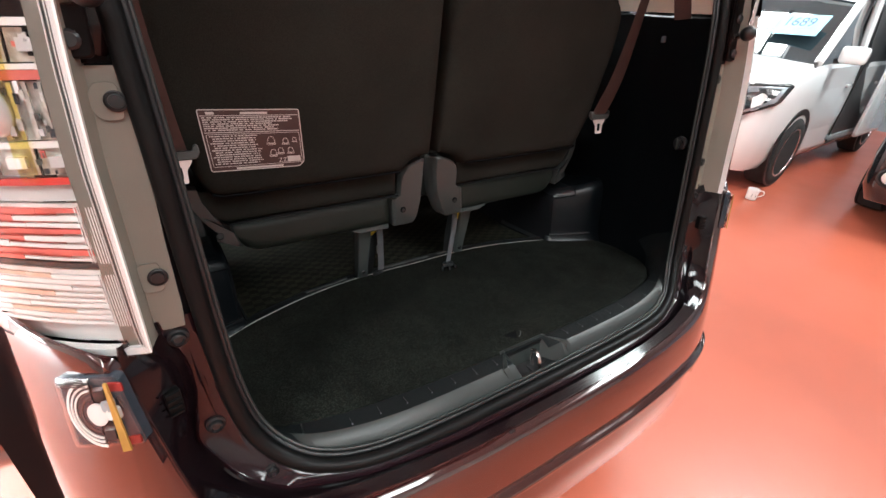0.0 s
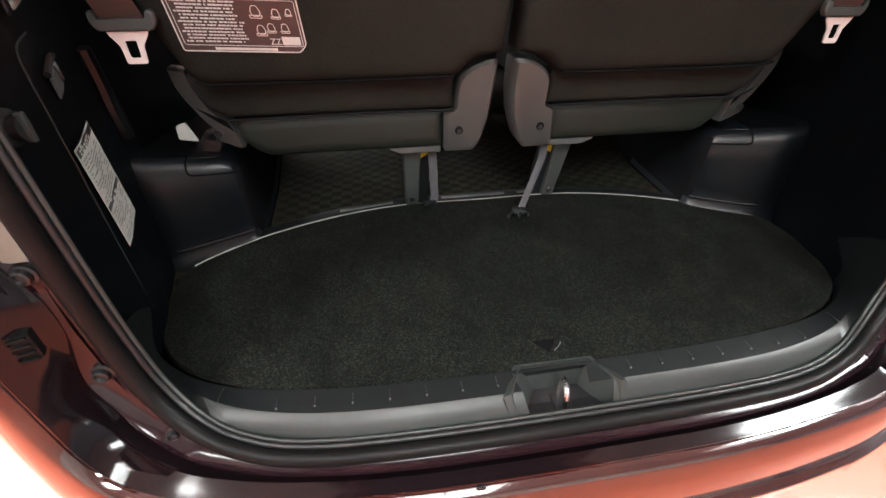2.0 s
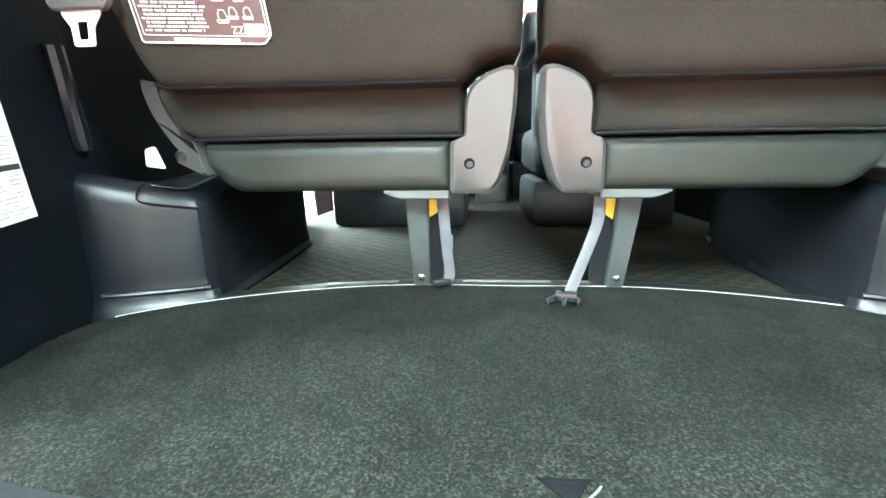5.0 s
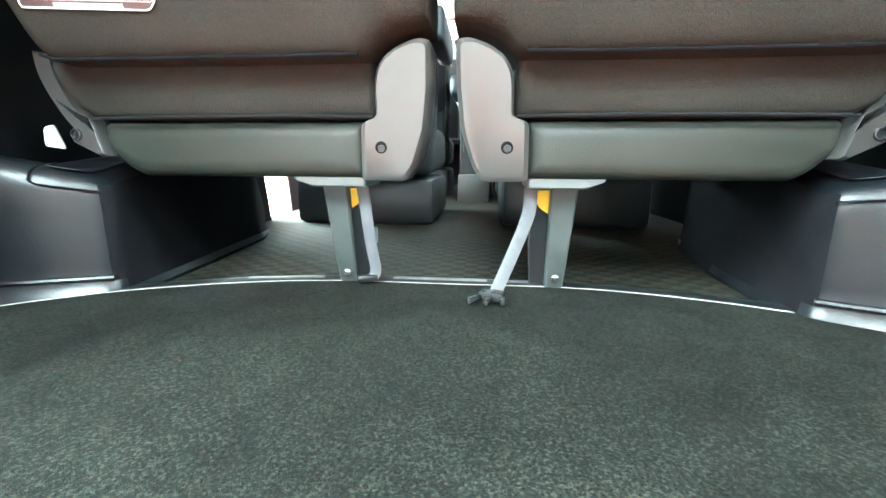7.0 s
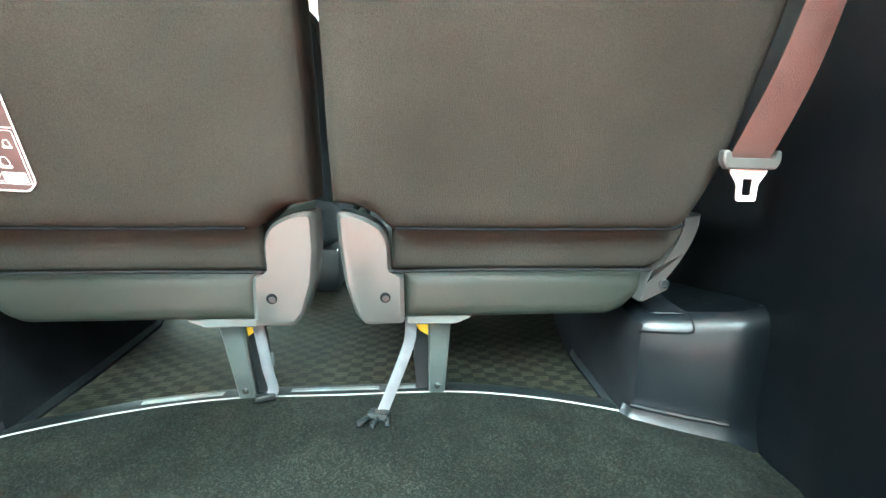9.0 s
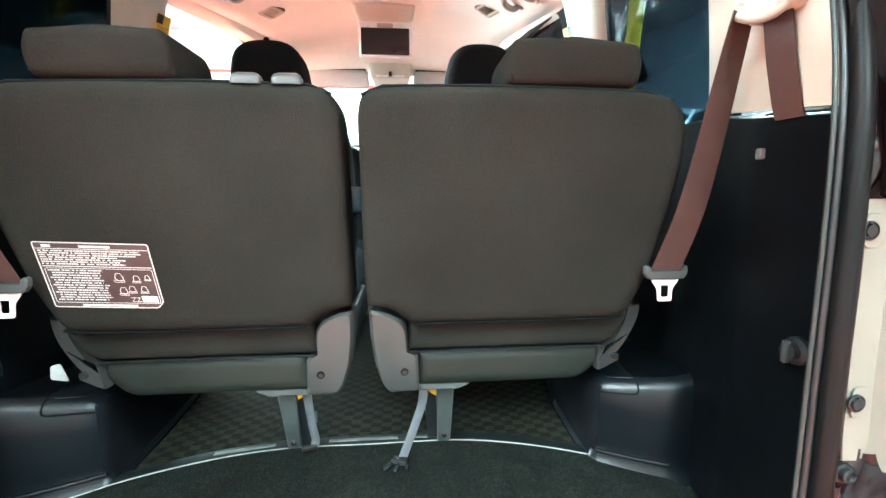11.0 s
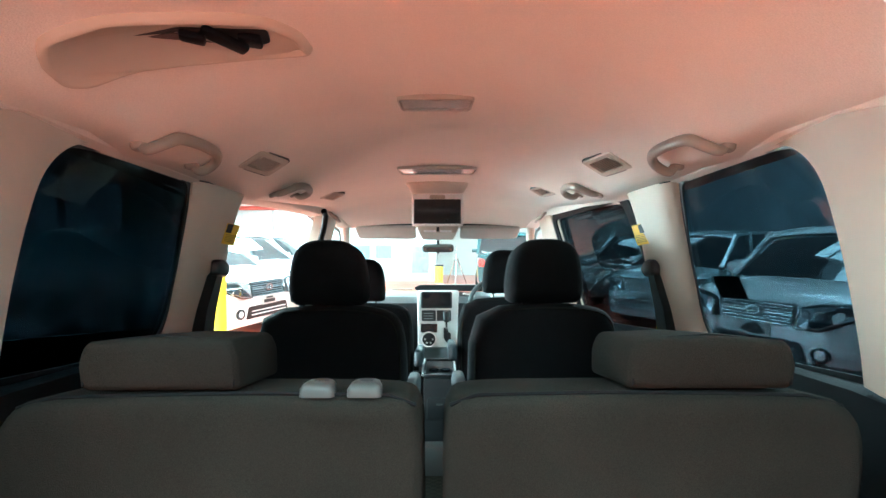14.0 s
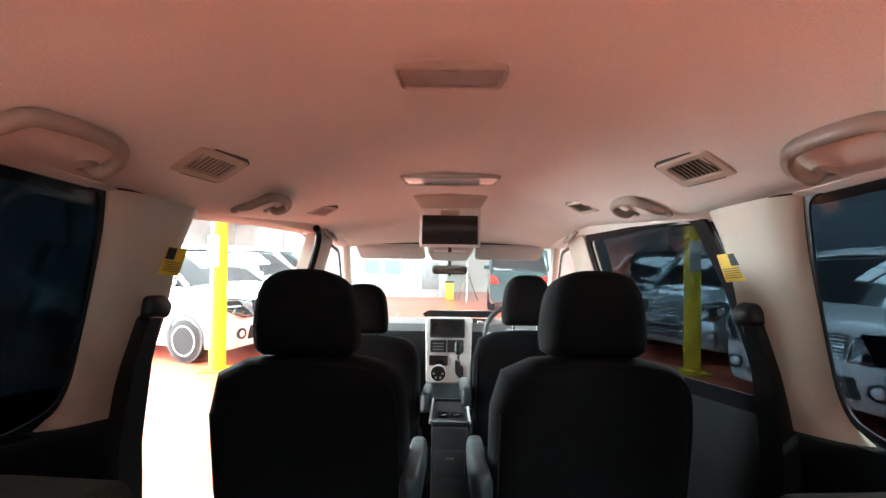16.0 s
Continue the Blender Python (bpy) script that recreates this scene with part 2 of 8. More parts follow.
M_PRINT_BLACK = material("black_label_print", (0.02, 0.02, 0.02), 0.5, vary=0.1, scale=60)
M_YELLOW = material("yellow_label", (0.80, 0.52, 0.03), 0.5, vary=0.1, scale=30)
M_SILVER = material("silver_dash_plastic", (0.62, 0.62, 0.60), 0.35, vary=0.06, scale=15)
# Dark base: the dim cabin it would mirror is put into the colour
M_MIRROR = material("dimmed_mirror_glass", (0.22, 0.23, 0.24), 0.03, metal=1.0, vary=0.03, scale=5)
M_ARMREST = material("grey_armrest_vinyl", (0.026, 0.032, 0.037), 0.5, vary=0.1, scale=10)
M_HANDLE = material("cream_handle_plastic", (0.33, 0.295, 0.25), 0.32, vary=0.06, scale=8)
M_SCREEN = material("dark_display_glass", (0.012, 0.012, 0.014), 0.12, vary=0.2, scale=10)
# Lifted grey: overhead light on the dash top is put into the base
M_DASH = material("grey_dashboard_plastic", (0.26, 0.28, 0.29), 0.55, vary=0.12, scale=8, bump=0.2, bump_scale=600)
M_MAROON = material("dark_red_lamp_plastic", (0.22, 0.02, 0.02), 0.2, vary=0.2, scale=20)
M_MUSTARD = material("mustard_lamp_bar", (0.34, 0.20, 0.045), 0.3, vary=0.25, scale=20)
M_LAMPDARK = material("dark_lamp_chrome", (0.040, 0.050, 0.064), 0.16, metal=0.25, vary=0.3, scale=30)
M_HEADLAMP = material("headlamp_chrome", (0.42, 0.46, 0.50), 0.12, metal=0.6, vary=0.3, scale=14, coat=1.0)
M_LENS = glass("clear_lamp_lens", (0.93, 0.93, 0.93), 0.02)
M_CHROME = material("lamp_reflector_chrome", (0.80, 0.80, 0.80), 0.3, metal=0.45, vary=0.1, scale=25)
M_REFLECT_RED = material("red_lamp_reflector", (0.72, 0.16, 0.13), 0.35, vary=0.25, scale=40)
M_LAMP_WHITE = material("white_lamp_bezel", (0.84, 0.82, 0.80), 0.3, vary=0.06, scale=20)
M_LAMP_PINK = material("pink_white_lamp_reflector", (0.84, 0.74, 0.70), 0.3, vary=0.2, scale=40)
# White and brown mottling stands in for reflections in the chrome cells
M_CELL = material("mottled_reflection_cell", (0.90, 0.88, 0.84), 0.22, metal=0.15, scale=75, second=(0.38, 0.34, 0.29), bump=0.8, bump_scale=160)
M_AMBER_PALE = material("pale_amber_rib", (0.74, 0.52, 0.40), 0.3, vary=0.2, scale=60)
M_AMBER_GLASS = glass("amber_streak_film", (0.98, 0.92, 0.62))
M_GLASS = glass("clear_window_glass", (0.93, 0.96, 0.95))
M_TINT = glass("privacy_window_glass", (0.165, 0.195, 0.220), gloss=0.30)
M_CLEAR_PLASTIC = glass("clear_dome_lens", (0.96, 0.95, 0.94), 0.05)
M_DEEPTINT = glass("deep_privacy_glass", (0.11, 0.12, 0.13), gloss=0.6)
M_VISOR = material("sun_visor_vinyl", (0.50, 0.48, 0.44), 0.7, vary=0.05, scale=10)

M_FLOOR = material("red_epoxy_floor", (0.46, 0.110, 0.062), 0.34, vary=0.14, scale=0.9, bump=0.05, bump_scale=25, coat=0.2)
M_FLOOR.node_tree.nodes["Principled BSDF"].inputs["Coat Roughness"].default_value = 0.26
M_HALLWALL = material("pale_hall_wall", (0.62, 0.63, 0.60), 0.85, vary=0.18, scale=0.8, bump=0.3, bump_scale=40)
M_HALLWALL_BLUE = material("grey_block_wall", (0.25, 0.285, 0.32), 0.9, vary=0.22, scale=0.9, bump=0.3, bump_scale=40)
M_ROOF = material("hall_roof_sheet", (0.45, 0.46, 0.46), 0.7, vary=0.15, scale=0.8)
M_REDSTEEL = material("red_oxide_steel", (0.38, 0.05, 0.03), 0.5, vary=0.2, scale=3)
M_YPOLE = material("yellow_painted_post", (0.82, 0.60, 0.02), 0.4, vary=0.12, scale=3, bump=0.1, bump_scale=60)
M_WPAINT = material("white_pearl_paint", (0.80, 0.81, 0.81), 0.2, vary=0.03, scale=1.5, coat=1.0)
M_SPAINT = material("pale_silver_paint", (0.50, 0.56, 0.58), 0.25, metal=0.3, vary=0.05, scale=1.5, coat=1.0)
M_KPAINT = material("black_car_paint", (0.012, 0.012, 0.014), 0.12, vary=0.2, scale=2, coat=1.0)
M_TPAINT = material("dark_teal_paint", (0.05, 0.10, 0.11), 0.2, vary=0.1, scale=2, coat=1.0)
M_CARGLASS = material("car_window_glass", (0.018, 0.024, 0.028), 0.03, vary=0.2, scale=2, coat=1.0, spec=0.8)
M_TYRE = material("tyre_rubber", (0.018, 0.018, 0.018), 0.8, vary=0.2, scale=20, bump=0.4, bump_scale=120)
M_RIM = material("alloy_rim", (0.60, 0.60, 0.60), 0.25, metal=0.9, vary=0.08, scale=15)
M_RIM_DARK = material("black_alloy_rim", (0.07, 0.07, 0.075), 0.25, metal=0.6, vary=0.1, scale=15)
M_GRILLE = material("chrome_grille", (0.62, 0.63, 0.64), 0.18, metal=1.0, vary=0.08, scale=20)
M_SKYPANE = emitter("frosted_skylight_sheet", (1.0, 0.98, 0.95), 5.0)
M_CERAMIC = material("white_glazed_ceramic", (0.80, 0.80, 0.78), 0.15, vary=0.03, scale=20)
M_BLUEPRINT = material("pale_blue_card", (0.25, 0.50, 0.62), 0.6, vary=0.08, scale=10)
M_INK = material("dark_blue_ink", (0.03, 0.06, 0.16), 0.5, vary=0.1, scale=20)
M_WPANEL = material("white_cabin_panel", (0.50, 0.54, 0.54), 0.6, vary=0.10, scale=1.5)
M_RED_LAMP = material("red_lamp_plastic", (0.60, 0.04, 0.03), 0.2, vary=0.1, scale=20, coat=0.6)


# ---- mesh helpers ----
PLACE = {}


def finish(bm, mat, name, smooth=35):
    bmesh.ops.recalc_face_normals(bm, faces=bm.faces)
    me = bpy.data.meshes.new(name)
    bm.to_mesh(me)
    bm.free()
    me.materials.append(mat)
    if smooth:
        me.shade_smooth()
        me.set_sharp_from_angle(angle=radians(smooth))
    return me


def thing(name, label, category, at=(0, 0, 0), frame_m=None, group="", kind=""):
    """An empty at the thing's base, in the minivan's frame unless another is given. Parts are drawn in that frame's coordinates."""
    fm = VAN if frame_m is None else frame_m
    ob = new(name)
    ob.empty_display_size = 0.1
    PLACE[ob.name] = Matrix.Translation(at)
    ob.matrix_basis = fm @ PLACE[ob.name]
    return tagged(ob, label, category, group, kind)


def part(name, bm, mat, parent, label="", smooth=35):
    inv = PLACE[parent.name]
    bm.transform(inv.inverted())
    ob = new(name, finish(bm, mat, name, smooth))
    ob.parent = parent
    PLACE[ob.name] = inv
    return tagged(ob, label)


def solid(name, bm, mat, label, category, kind="structure", frame_m=None, smooth=35, group=""):
    """A thing of one mesh, or a piece of the setting, drawn straight in its frame."""
    ob = new(name, finish(bm, mat, name, smooth))
    ob.matrix_basis = VAN if frame_m is None else frame_m
    PLACE[ob.name] = Matrix.Identity(4)
    return tagged(ob, label, category, group, kind)


def box(bm, c, s, bevel=0.0, turn=(0, 0, 0), seg=2):
    m = Matrix.LocRotScale(Vector(c), Euler([radians(a) for a in turn]), Vector(s))
    made = bmesh.ops.create_cube(bm, size=1.0, matrix=m)["verts"]
    if bevel:
        es = list({e for v in made for e in v.link_edges})
        bmesh.ops.bevel(bm, geom=es, offset=bevel, segments=seg, profile=0.5, affect="EDGES")
    return bm


def loft(bm, rings, closed=True, caps=(True, True), wrap=False):
    vs = [[bm.verts.new(p) for p in r] for r in rings]
    n = len(vs[0])
    pairs = list(zip(vs, vs[1:])) + ([(vs[-1], vs[0])] if wrap else [])
    for a, b in pairs:
        for i in range(n if closed else n - 1):
            j = (i + 1) % n
            bm.faces.new((a[i], a[j], b[j], b[i]))
    if closed and not wrap:
        if caps[0]:
            bm.faces.new(vs[0][::-1])
        if caps[1]:
            bm.faces.new(vs[-1])
    return bm


def smooth_path(pts, k=4, closed=False):
    """Catmull-Rom through the points."""
    p = [Vector(q) for q in pts]
    n = len(p)
    out = []
    for i in range(n if closed else n - 1):
        a = p[(i - 1) % n] if closed else p[max(i - 1, 0)]
        b, c = p[i], p[(i + 1) % n]
        d = p[(i + 2) % n] if closed else p[min(i + 2, n - 1)]
        for j in range(k):
            t = j / k
            out.append(0.5 * ((2 * b) + (c - a) * t + (2 * a - 5 * b + 4 * c - d) * t * t + (3 * b - a - 3 * c + d) * t ** 3))
    if not closed:
        out.append(p[-1])
    return out


def tube(bm, pts, r, n=8, closed=False, flat=1.0, up=(0, 0, 1)):
    """A round (or flattened) bar along a path; r may be a list."""
    pts = [Vector(p) for p in pts]
    m = len(pts)
    rings = []
    side0 = None
    for i, p in enumerate(pts):
        a, b = (pts[i - 1], pts[(i + 1) % m]) if closed else (pts[max(i - 1, 0)], pts[min(i + 1, m - 1)])
        d = (b - a).normalized()
        s = d.cross(Vector(up))
        if s.length < 1e-3:
            s = d.cross(Vector((1, 0, 0)))
        s.normalize()
        if side0 is not None and s.dot(side0) < 0:
            s = -s
        side0 = s
        u = s.cross(d)
        rr = r[i] if isinstance(r, (list, tuple)) else r
        rings.append([p + s * (rr * math.cos(2 * math.pi * k / n)) + u * (rr * flat * math.sin(2 * math.pi * k / n)) for k in range(n)])
    return loft(bm, rings, wrap=closed)


def cyl(bm, c, r, h, axis="z", n=20, r2=None, bevel=0.0):
    r2 = r if r2 is None else r2
    c = Vector(c)

    def pt(rad, t, hh):
        a, b = rad * math.cos(t), rad * math.sin(t)
        return c + {"x": Vector((hh, a, b)), "y": Vector((a, hh, b)), "z": Vector((a, b, hh))}[axis]
    prof = [(r, -h / 2), (r2, h / 2)]
    if bevel:
        prof = [(r - bevel, -h / 2), (r, -h / 2 + bevel), (r2, h / 2 - bevel), (r2 - bevel, h / 2)]
    return loft(bm, [[pt(a, 2 * math.pi * k / n, hh) for k in range(n)] for a, hh in prof])


def turned(bm, prof, c, axis="y", n=28):
    """A lathe body: prof holds (radius, along)."""
    c = Vector(c)

    def pt(rad, t, hh):
        a, b = rad * math.cos(t), rad * math.sin(t)
        return c + {"x": Vector((hh, a, b)), "y": Vector((a, hh, b)), "z": Vector((a, b, hh))}[axis]
    return loft(bm, [[pt(a, 2 * math.pi * k / n, hh) for k in range(n)] for a, hh in prof])


def inset2d(o, d):
    n = len(o)
    area = sum(o[i][0] * o[(i + 1) % n][1] - o[(i + 1) % n][0] * o[i][1] for i in range(n))
    sg = 1 if area > 0 else -1
    out = []
    for i in range(n):
        a, b, c = Vector(o[i - 1]), Vector(o[i]), Vector(o[(i + 1) % n])
        e1, e2 = (b - a), (c - b)
        if e1.length < 1e-9:
            e1 = e2
        if e2.length < 1e-9:
            e2 = e1
        n1, n2 = Vector((-e1.y, e1.x)).normalized(), Vector((-e2.y, e2.x)).normalized()
        m = (n1 + n2)
        m = m.normalized() if m.length > 1e-6 else n1
        out.append(tuple(b + m * (sg * d / max(0.45, m.dot(n1)))))
    return out


def pillow(bm, outline, to3d, layers):
    """A stuffed or moulded slab: the outline, drawn in at each (inset, depth) of layers."""
    us, vs = [p[0] for p in outline], [p[1] for p in outline]
    cu, cv, hu, hv = (max(us) + min(us)) / 2, (max(vs) + min(vs)) / 2, (max(us) - min(us)) / 2, (max(vs) - min(vs)) / 2
    return loft(bm, [[to3d(cu + (u - cu) * max(0.1, 1 - d / hu), cv + (v - cv) * max(0.1, 1 - d / hv), w) for u, v in outline] for d, w in layers])


def soft_layers(depth, r):
    a = [(r * 1.6, 0.0), (r * 0.75, r * 0.12), (r * 0.25, r * 0.42), (0.0, r)]
    return a + [(d, depth - w) for d, w in reversed(a)]


def rounded(outline, r=0.02, k=4):
    """Rounds the corners of a polygon."""
    n, out = len(outline), []
    for i in range(n):
        a, b, c = Vector(outline[i - 1]), Vector(outline[i]), Vector(outline[(i + 1) % n])
        rr = min(r, (a - b).length * 0.45, (c - b).length * 0.45)
        p, q = b + (a - b).normalized() * rr, b + (c - b).normalized() * rr
        for j in range(k + 1):
            t = j / k
            out.append(tuple((1 - t) ** 2 * p + 2 * t * (1 - t) * b + t * t * q))
    return out


def rect(x0, z0, x1, z1, r=0.01, k=4):
    return rounded([(x0, z0), (x1, z0), (x1, z1), (x0, z1)], r, k)


def plate(bm, outline, to3d, depth, bevel=0.0):
    """A flat plate of that depth with a small chamfer."""
    lay = [(0, 0), (0, depth)] if not bevel else [(bevel, 0), (0, bevel), (0, depth - bevel), (bevel, depth)]
    return pillow(bm, outline, to3d, lay)


def ring_frame(bm, outer, inner, to3d, depth):
    """A flat frame between two outlines of equal counts."""
    return loft(bm, [[to3d(u, v, 0) for u, v in outer], [to3d(u, v, depth) for u, v in outer],
                     [to3d(u, v, depth) for u, v in inner], [to3d(u, v, 0) for u, v in inner]], wrap=True)


def lerp_table(t, rows):
    for (a, va), (b, vb) in zip(rows, rows[1:]):
        if t <= b:
            f = max(0.0, min(1.0, (t - a) / (b - a)))
            return va + (vb - va) * f
    return rows[-1][1]


B = bmesh.new


# ---- the minivan's shell ----
def wall_in(y):
    """Half width between the lower side trims."""
    return lerp_table(y, [(0.20, 0.510), (0.30, 0.526), (0.40, 0.543), (0.46, 0.562), (0.60, 0.592), (0.90, 0.625), (1.15, 0.645), (3.2, 0.665)])


def wall_up(y, z):
    """Half width of the upper trims, which lean in towards the roof."""
    x0 = lerp_table(y, [(0.26, 0.530), (0.40, 0.553), (0.55, 0.598), (0.65, 0.628), (0.9, 0.652), (3.2, 0.665)])
    k = lerp_table(y, [(0.26, 0.03), (0.40, 0.08), (0.55, 0.14), (0.65, 0.20), (0.9, 0.25), (3.2, 0.25)])
    return x0 - k * (z - 1.2)


def trim_top(y):
    return lerp_table(y, [(0.20, 1.138), (0.286, 1.149), (0.42, 1.167), (0.55, 1.19), (0.8, 1.205), (3.2, 1.215)])


def roof_z(y):
    return lerp_table(y, [(0.32, 1.648), (0.36, 1.668), (0.42, 1.688), (0.50, 1.706), (0.65, 1.724), (0.80, 1.739), (1.05, 1.752), (1.33, 1.766), (1.6, 1.796), (1.8, 1.808),
                          (2.2, 1.796), (2.45, 1.772)])


def roof_drop(x):
    return lerp_table(abs(x), [(0, 0), (0.15, 0.012), (0.25, 0.038), (0.36, 0.085), (0.43, 0.122), (0.47, 0.148), (0.50, 0.153), (0.56, 0.154), (0.60, 0.156)])


def ceiling_z(x, y):
    f = lerp_table(y, [(0.32, 0.42), (0.5, 0.74), (0.62, 0.94), (0.7, 1.0), (1.15, 0.95), (1.3, 0.80), (1.5, 0.72), (1.9, 0.40), (2.45, 0.10)]) + lerp_table(abs(x), [(0.38, 0), (0.52, 0.5)]) * lerp_table(y, [(0.32, 1), (0.6, 0)])
    return roof_z(y) - roof_drop(x) * f


# floor pan under the cabin, and the deck below the cargo mat
_b = B()
box(_b, (0, 1.86, 0.525), (1.30, 2.88, 0.05), 0.004)
solid("floor", _b, M_CABINFLOOR, "grey woven carpet on the minivan cabin floor", "floor")

_b = B()
plate(_b, rounded([(-0.465, 0.263), (0.465, 0.263), (0.548, 0.345), (0.55, 0.74), (-0.55, 0.74), (-0.548, 0.345)], 0.03, 3), lambda u, v, w: Vector((u, v, 0.49 + w)), 0.055, 0.003)
solid("cargo_deck", _b, M_PLASTIC, "black board under the cargo mat behind the rear seats", "floor")

# ceiling and roof
_ys = [0.32, 0.345, 0.37, 0.42, 0.5, 0.6, 0.7, 0.8, 0.95, 1.15, 1.35, 1.6, 1.8, 2.0, 2.2, 2.35, 2.45]
_xs = [-0.60 + 0.025 * i for i in range(49)]
_b = B()
_rings = []
for _y in _ys:
    _rings.append([Vector((x, _y, ceiling_z(x, _y))) for x in _xs] + [Vector((x, _y, ceiling_z(x, _y) + 0.06)) for x in reversed(_xs)])
loft(_b, _rings)
solid("ceiling", _b, M_HEADLINER, "pale beige fabric headliner, lit red by the floor", "ceiling", smooth=60)

_b = B()
_rings = []
for _y in [0.24, 0.32, 0.5, 0.9, 1.4, 1.9, 2.3, 2.5]:
    _zz = roof_z(max(_y, 0.5)) + 0.075 - (0.05 if _y < 0.3 else 0)
    _o = [(-0.68, -0.105), (-0.66, -0.06), (-0.58, -0.03), (-0.3, -0.005), (0, 0), (0.3, -0.005), (0.58, -0.03), (0.66, -0.06), (0.68, -0.105)]
    _rings.append([Vector((x, _y, _zz + z)) for x, z in _o] + [Vector((x * 0.975, _y, _zz + z - 0.012)) for x, z in reversed(_o)])
loft(_b, _rings)
solid("roof_panel", _b, M_PAINT, "black cherry painted steel roof of the minivan", "car roof")

# side walls below the windows
def lower_wall(s, ys, name, label):
    b = B()
    rings = []
    for y in ys:
        xi, zt = wall_in(y), trim_top(y)
        sec = [(xi, 0.50), (xi - 0.002, 0.62), (xi, 0.80), (xi + 0.003, 1.0), (xi + 0.004, zt - 0.02), (xi + 0.012, zt - 0.004), (xi + 0.03, zt), (xi + 0.075, zt - 0.006),
               (0.745 if y > 0.3 else xi + 0.09, zt - 0.06), (0.76 if y > 0.3 else xi + 0.1, 0.8), (0.745 if y > 0.3 else xi + 0.09, 0.50)]
        rings.append([Vector((s * x, y, z)) for x, z in sec])
    loft(b, rings)
    return solid(name, b, M_PLASTIC, label, "side trim")


_rear_ys = [0.252, 0.27, 0.30, 0.34, 0.40, 0.43, 0.46, 0.52, 0.60, 0.75, 0.90, 1.0, 1.10, 1.16]
_wr = lower_wall(1, _rear_ys + [1.4, 1.8, 2.2, 2.7, 3.2], "wall_right", "black moulded plastic side trim of the cargo bay")
_wl = lower_wall(-1, _rear_ys, "wall_left", "black moulded plastic side trim with a panel seam")
_wlf = lower_wall(-1, [2.08, 2.2, 2.5, 2.8, 3.2], "wall_left_front", "dark front door panel of the minivan")

# low black step trims along the open sliding door
for _y0, _y1, _zt in ((1.165, 1.345, 0.76), (1.70, 2.075, 0.72)):
    _b = B()
    plate(_b, rounded([(_y0, 0.50), (_y1, 0.50), (_y1 - 0.012, _zt - 0.03), (_y1 - 0.04, _zt), (_y0, _zt)], 0.012, 3), lambda u, v, w: Vector((-0.605 - w - max(0, v - 0.6) * 0.12, u, v)), 0.11, 0.008)
    solid("door_step_trim", _b, M_FELT, "black lined step trim beside the open sliding door", "step trim")

# wheel boxes
def wheel_box(s):
    t = thing("wheel_box_" + ("right" if s > 0 else "left"), "black plastic wheel arch box with a lidded top beside the mat", "wheel arch", (s * 0.52, 0.75, 0.56), kind="structure")
    b = B()
    xi, yi, xo, yo = (0.427, 0.591, 0.543, 0.522) if s > 0 else (0.446, 0.597, 0.572, 0.531)
    top = lambda y: lerp_table(y, [(0.53, 0.166), (0.62, 0.172), (0.75, 0.205), (0.92, 0.245), (1.05, 0.20), (1.16, 0.06)])
    zl = lambda u, v, w: 0.545 + w * (top(v) + (u - xi - 0.01) * (0.24 if s > 0 else 0.30) * max(0, 1 - (v - 0.53) * 3))
    front = lambda k: (xi + (xo - xi) * k, yi + (yo - yi) * k - 0.012 * k * (1 - k))
    o = rounded([(xi, yi), front(0.5), (xo, yo), (0.66, yo - 0.007), (0.66, 1.16), (0.53, 1.16), (0.475, 1.02), (xi + 0.008, 0.80)], 0.020, 6)
    pillow(b, o, lambda u, v, w: Vector((s * u, v, zl(u, v, w))), [(-0.012, 0.0), (-0.010, 0.05), (-0.004, 0.10), (0.001, 0.17), (0.003, 0.30), (0.003, 0.70), (0.004, 0.84), (0.008, 0.92), (0.015, 0.972), (0.026, 1.0)])
    bmesh.ops.recalc_face_normals(b, faces=b.faces)
    inner = b.copy()
    bmesh.ops.delete(b, geom=[f for f in b.faces if f.normal.x * s < -0.80 and f.normal.z < 0.4], context="FACES")
    bmesh.ops.delete(inner, geom=[f for f in inner.faces if not (f.normal.x * s < -0.80 and f.normal.z < 0.4)], context="FACES")
    part("arch_cover", b, M_ARCH, t, smooth=40)
    part("inner_side", inner, M_FELT, t, "black felt-lined inner side", smooth=40)
    # lid with its seam along the top edge
    b = B()
    xl = xi + 0.064
    o = rounded([(xi + 0.024, yi + 0.006), (xl, front(0.55)[1] + 0.022), (xl, 0.68), (xi + 0.024, 0.69)], 0.008, 3)
    plate(b, o, lambda u, v, w: Vector((s * u, v, zl(u, v, 1.0) + 0.0004 + w)), 0.0012, 0.0005)
    part("lid", b, M_ARCH, t, "slightly shiny lid of the wheel arch box")
    b = B()
    seam = [(*front(k), 0.885) for k in (0.06, 0.18, 0.30, 0.42, 0.50)] + [(*front(0.545), 0.905), (front(0.56)[0], front(0.56)[1] + 0.006, 0.95), (front(0.57)[0], front(0.57)[1] + 0.016, 0.985), (front(0.57)[0], front(0.57)[1] + 0.030, 1.002), (front(0.57)[0], front(0.57)[1] + 0.07, 1.004)]
    tube(b, smooth_path([(s * u, v + 0.0035, zl(u, v, w)) for u, v, w in seam], 3), 0.0013, 6)
    part("seam", b, M_FELT, t)
    # shiny bottom rim where the box meets the mat
    b = B()
    tube(b, smooth_path([(s * front(k)[0], front(k)[1] + 0.0015, 0.579 + 0.004 * k) for k in (0.04, 0.25, 0.5, 0.75, 0.95)], 3), 0.0042, 8)
    part("bottom_rim", b, M_ARCH, t)
    return t


wheel_box(1)
wheel_box(-1)

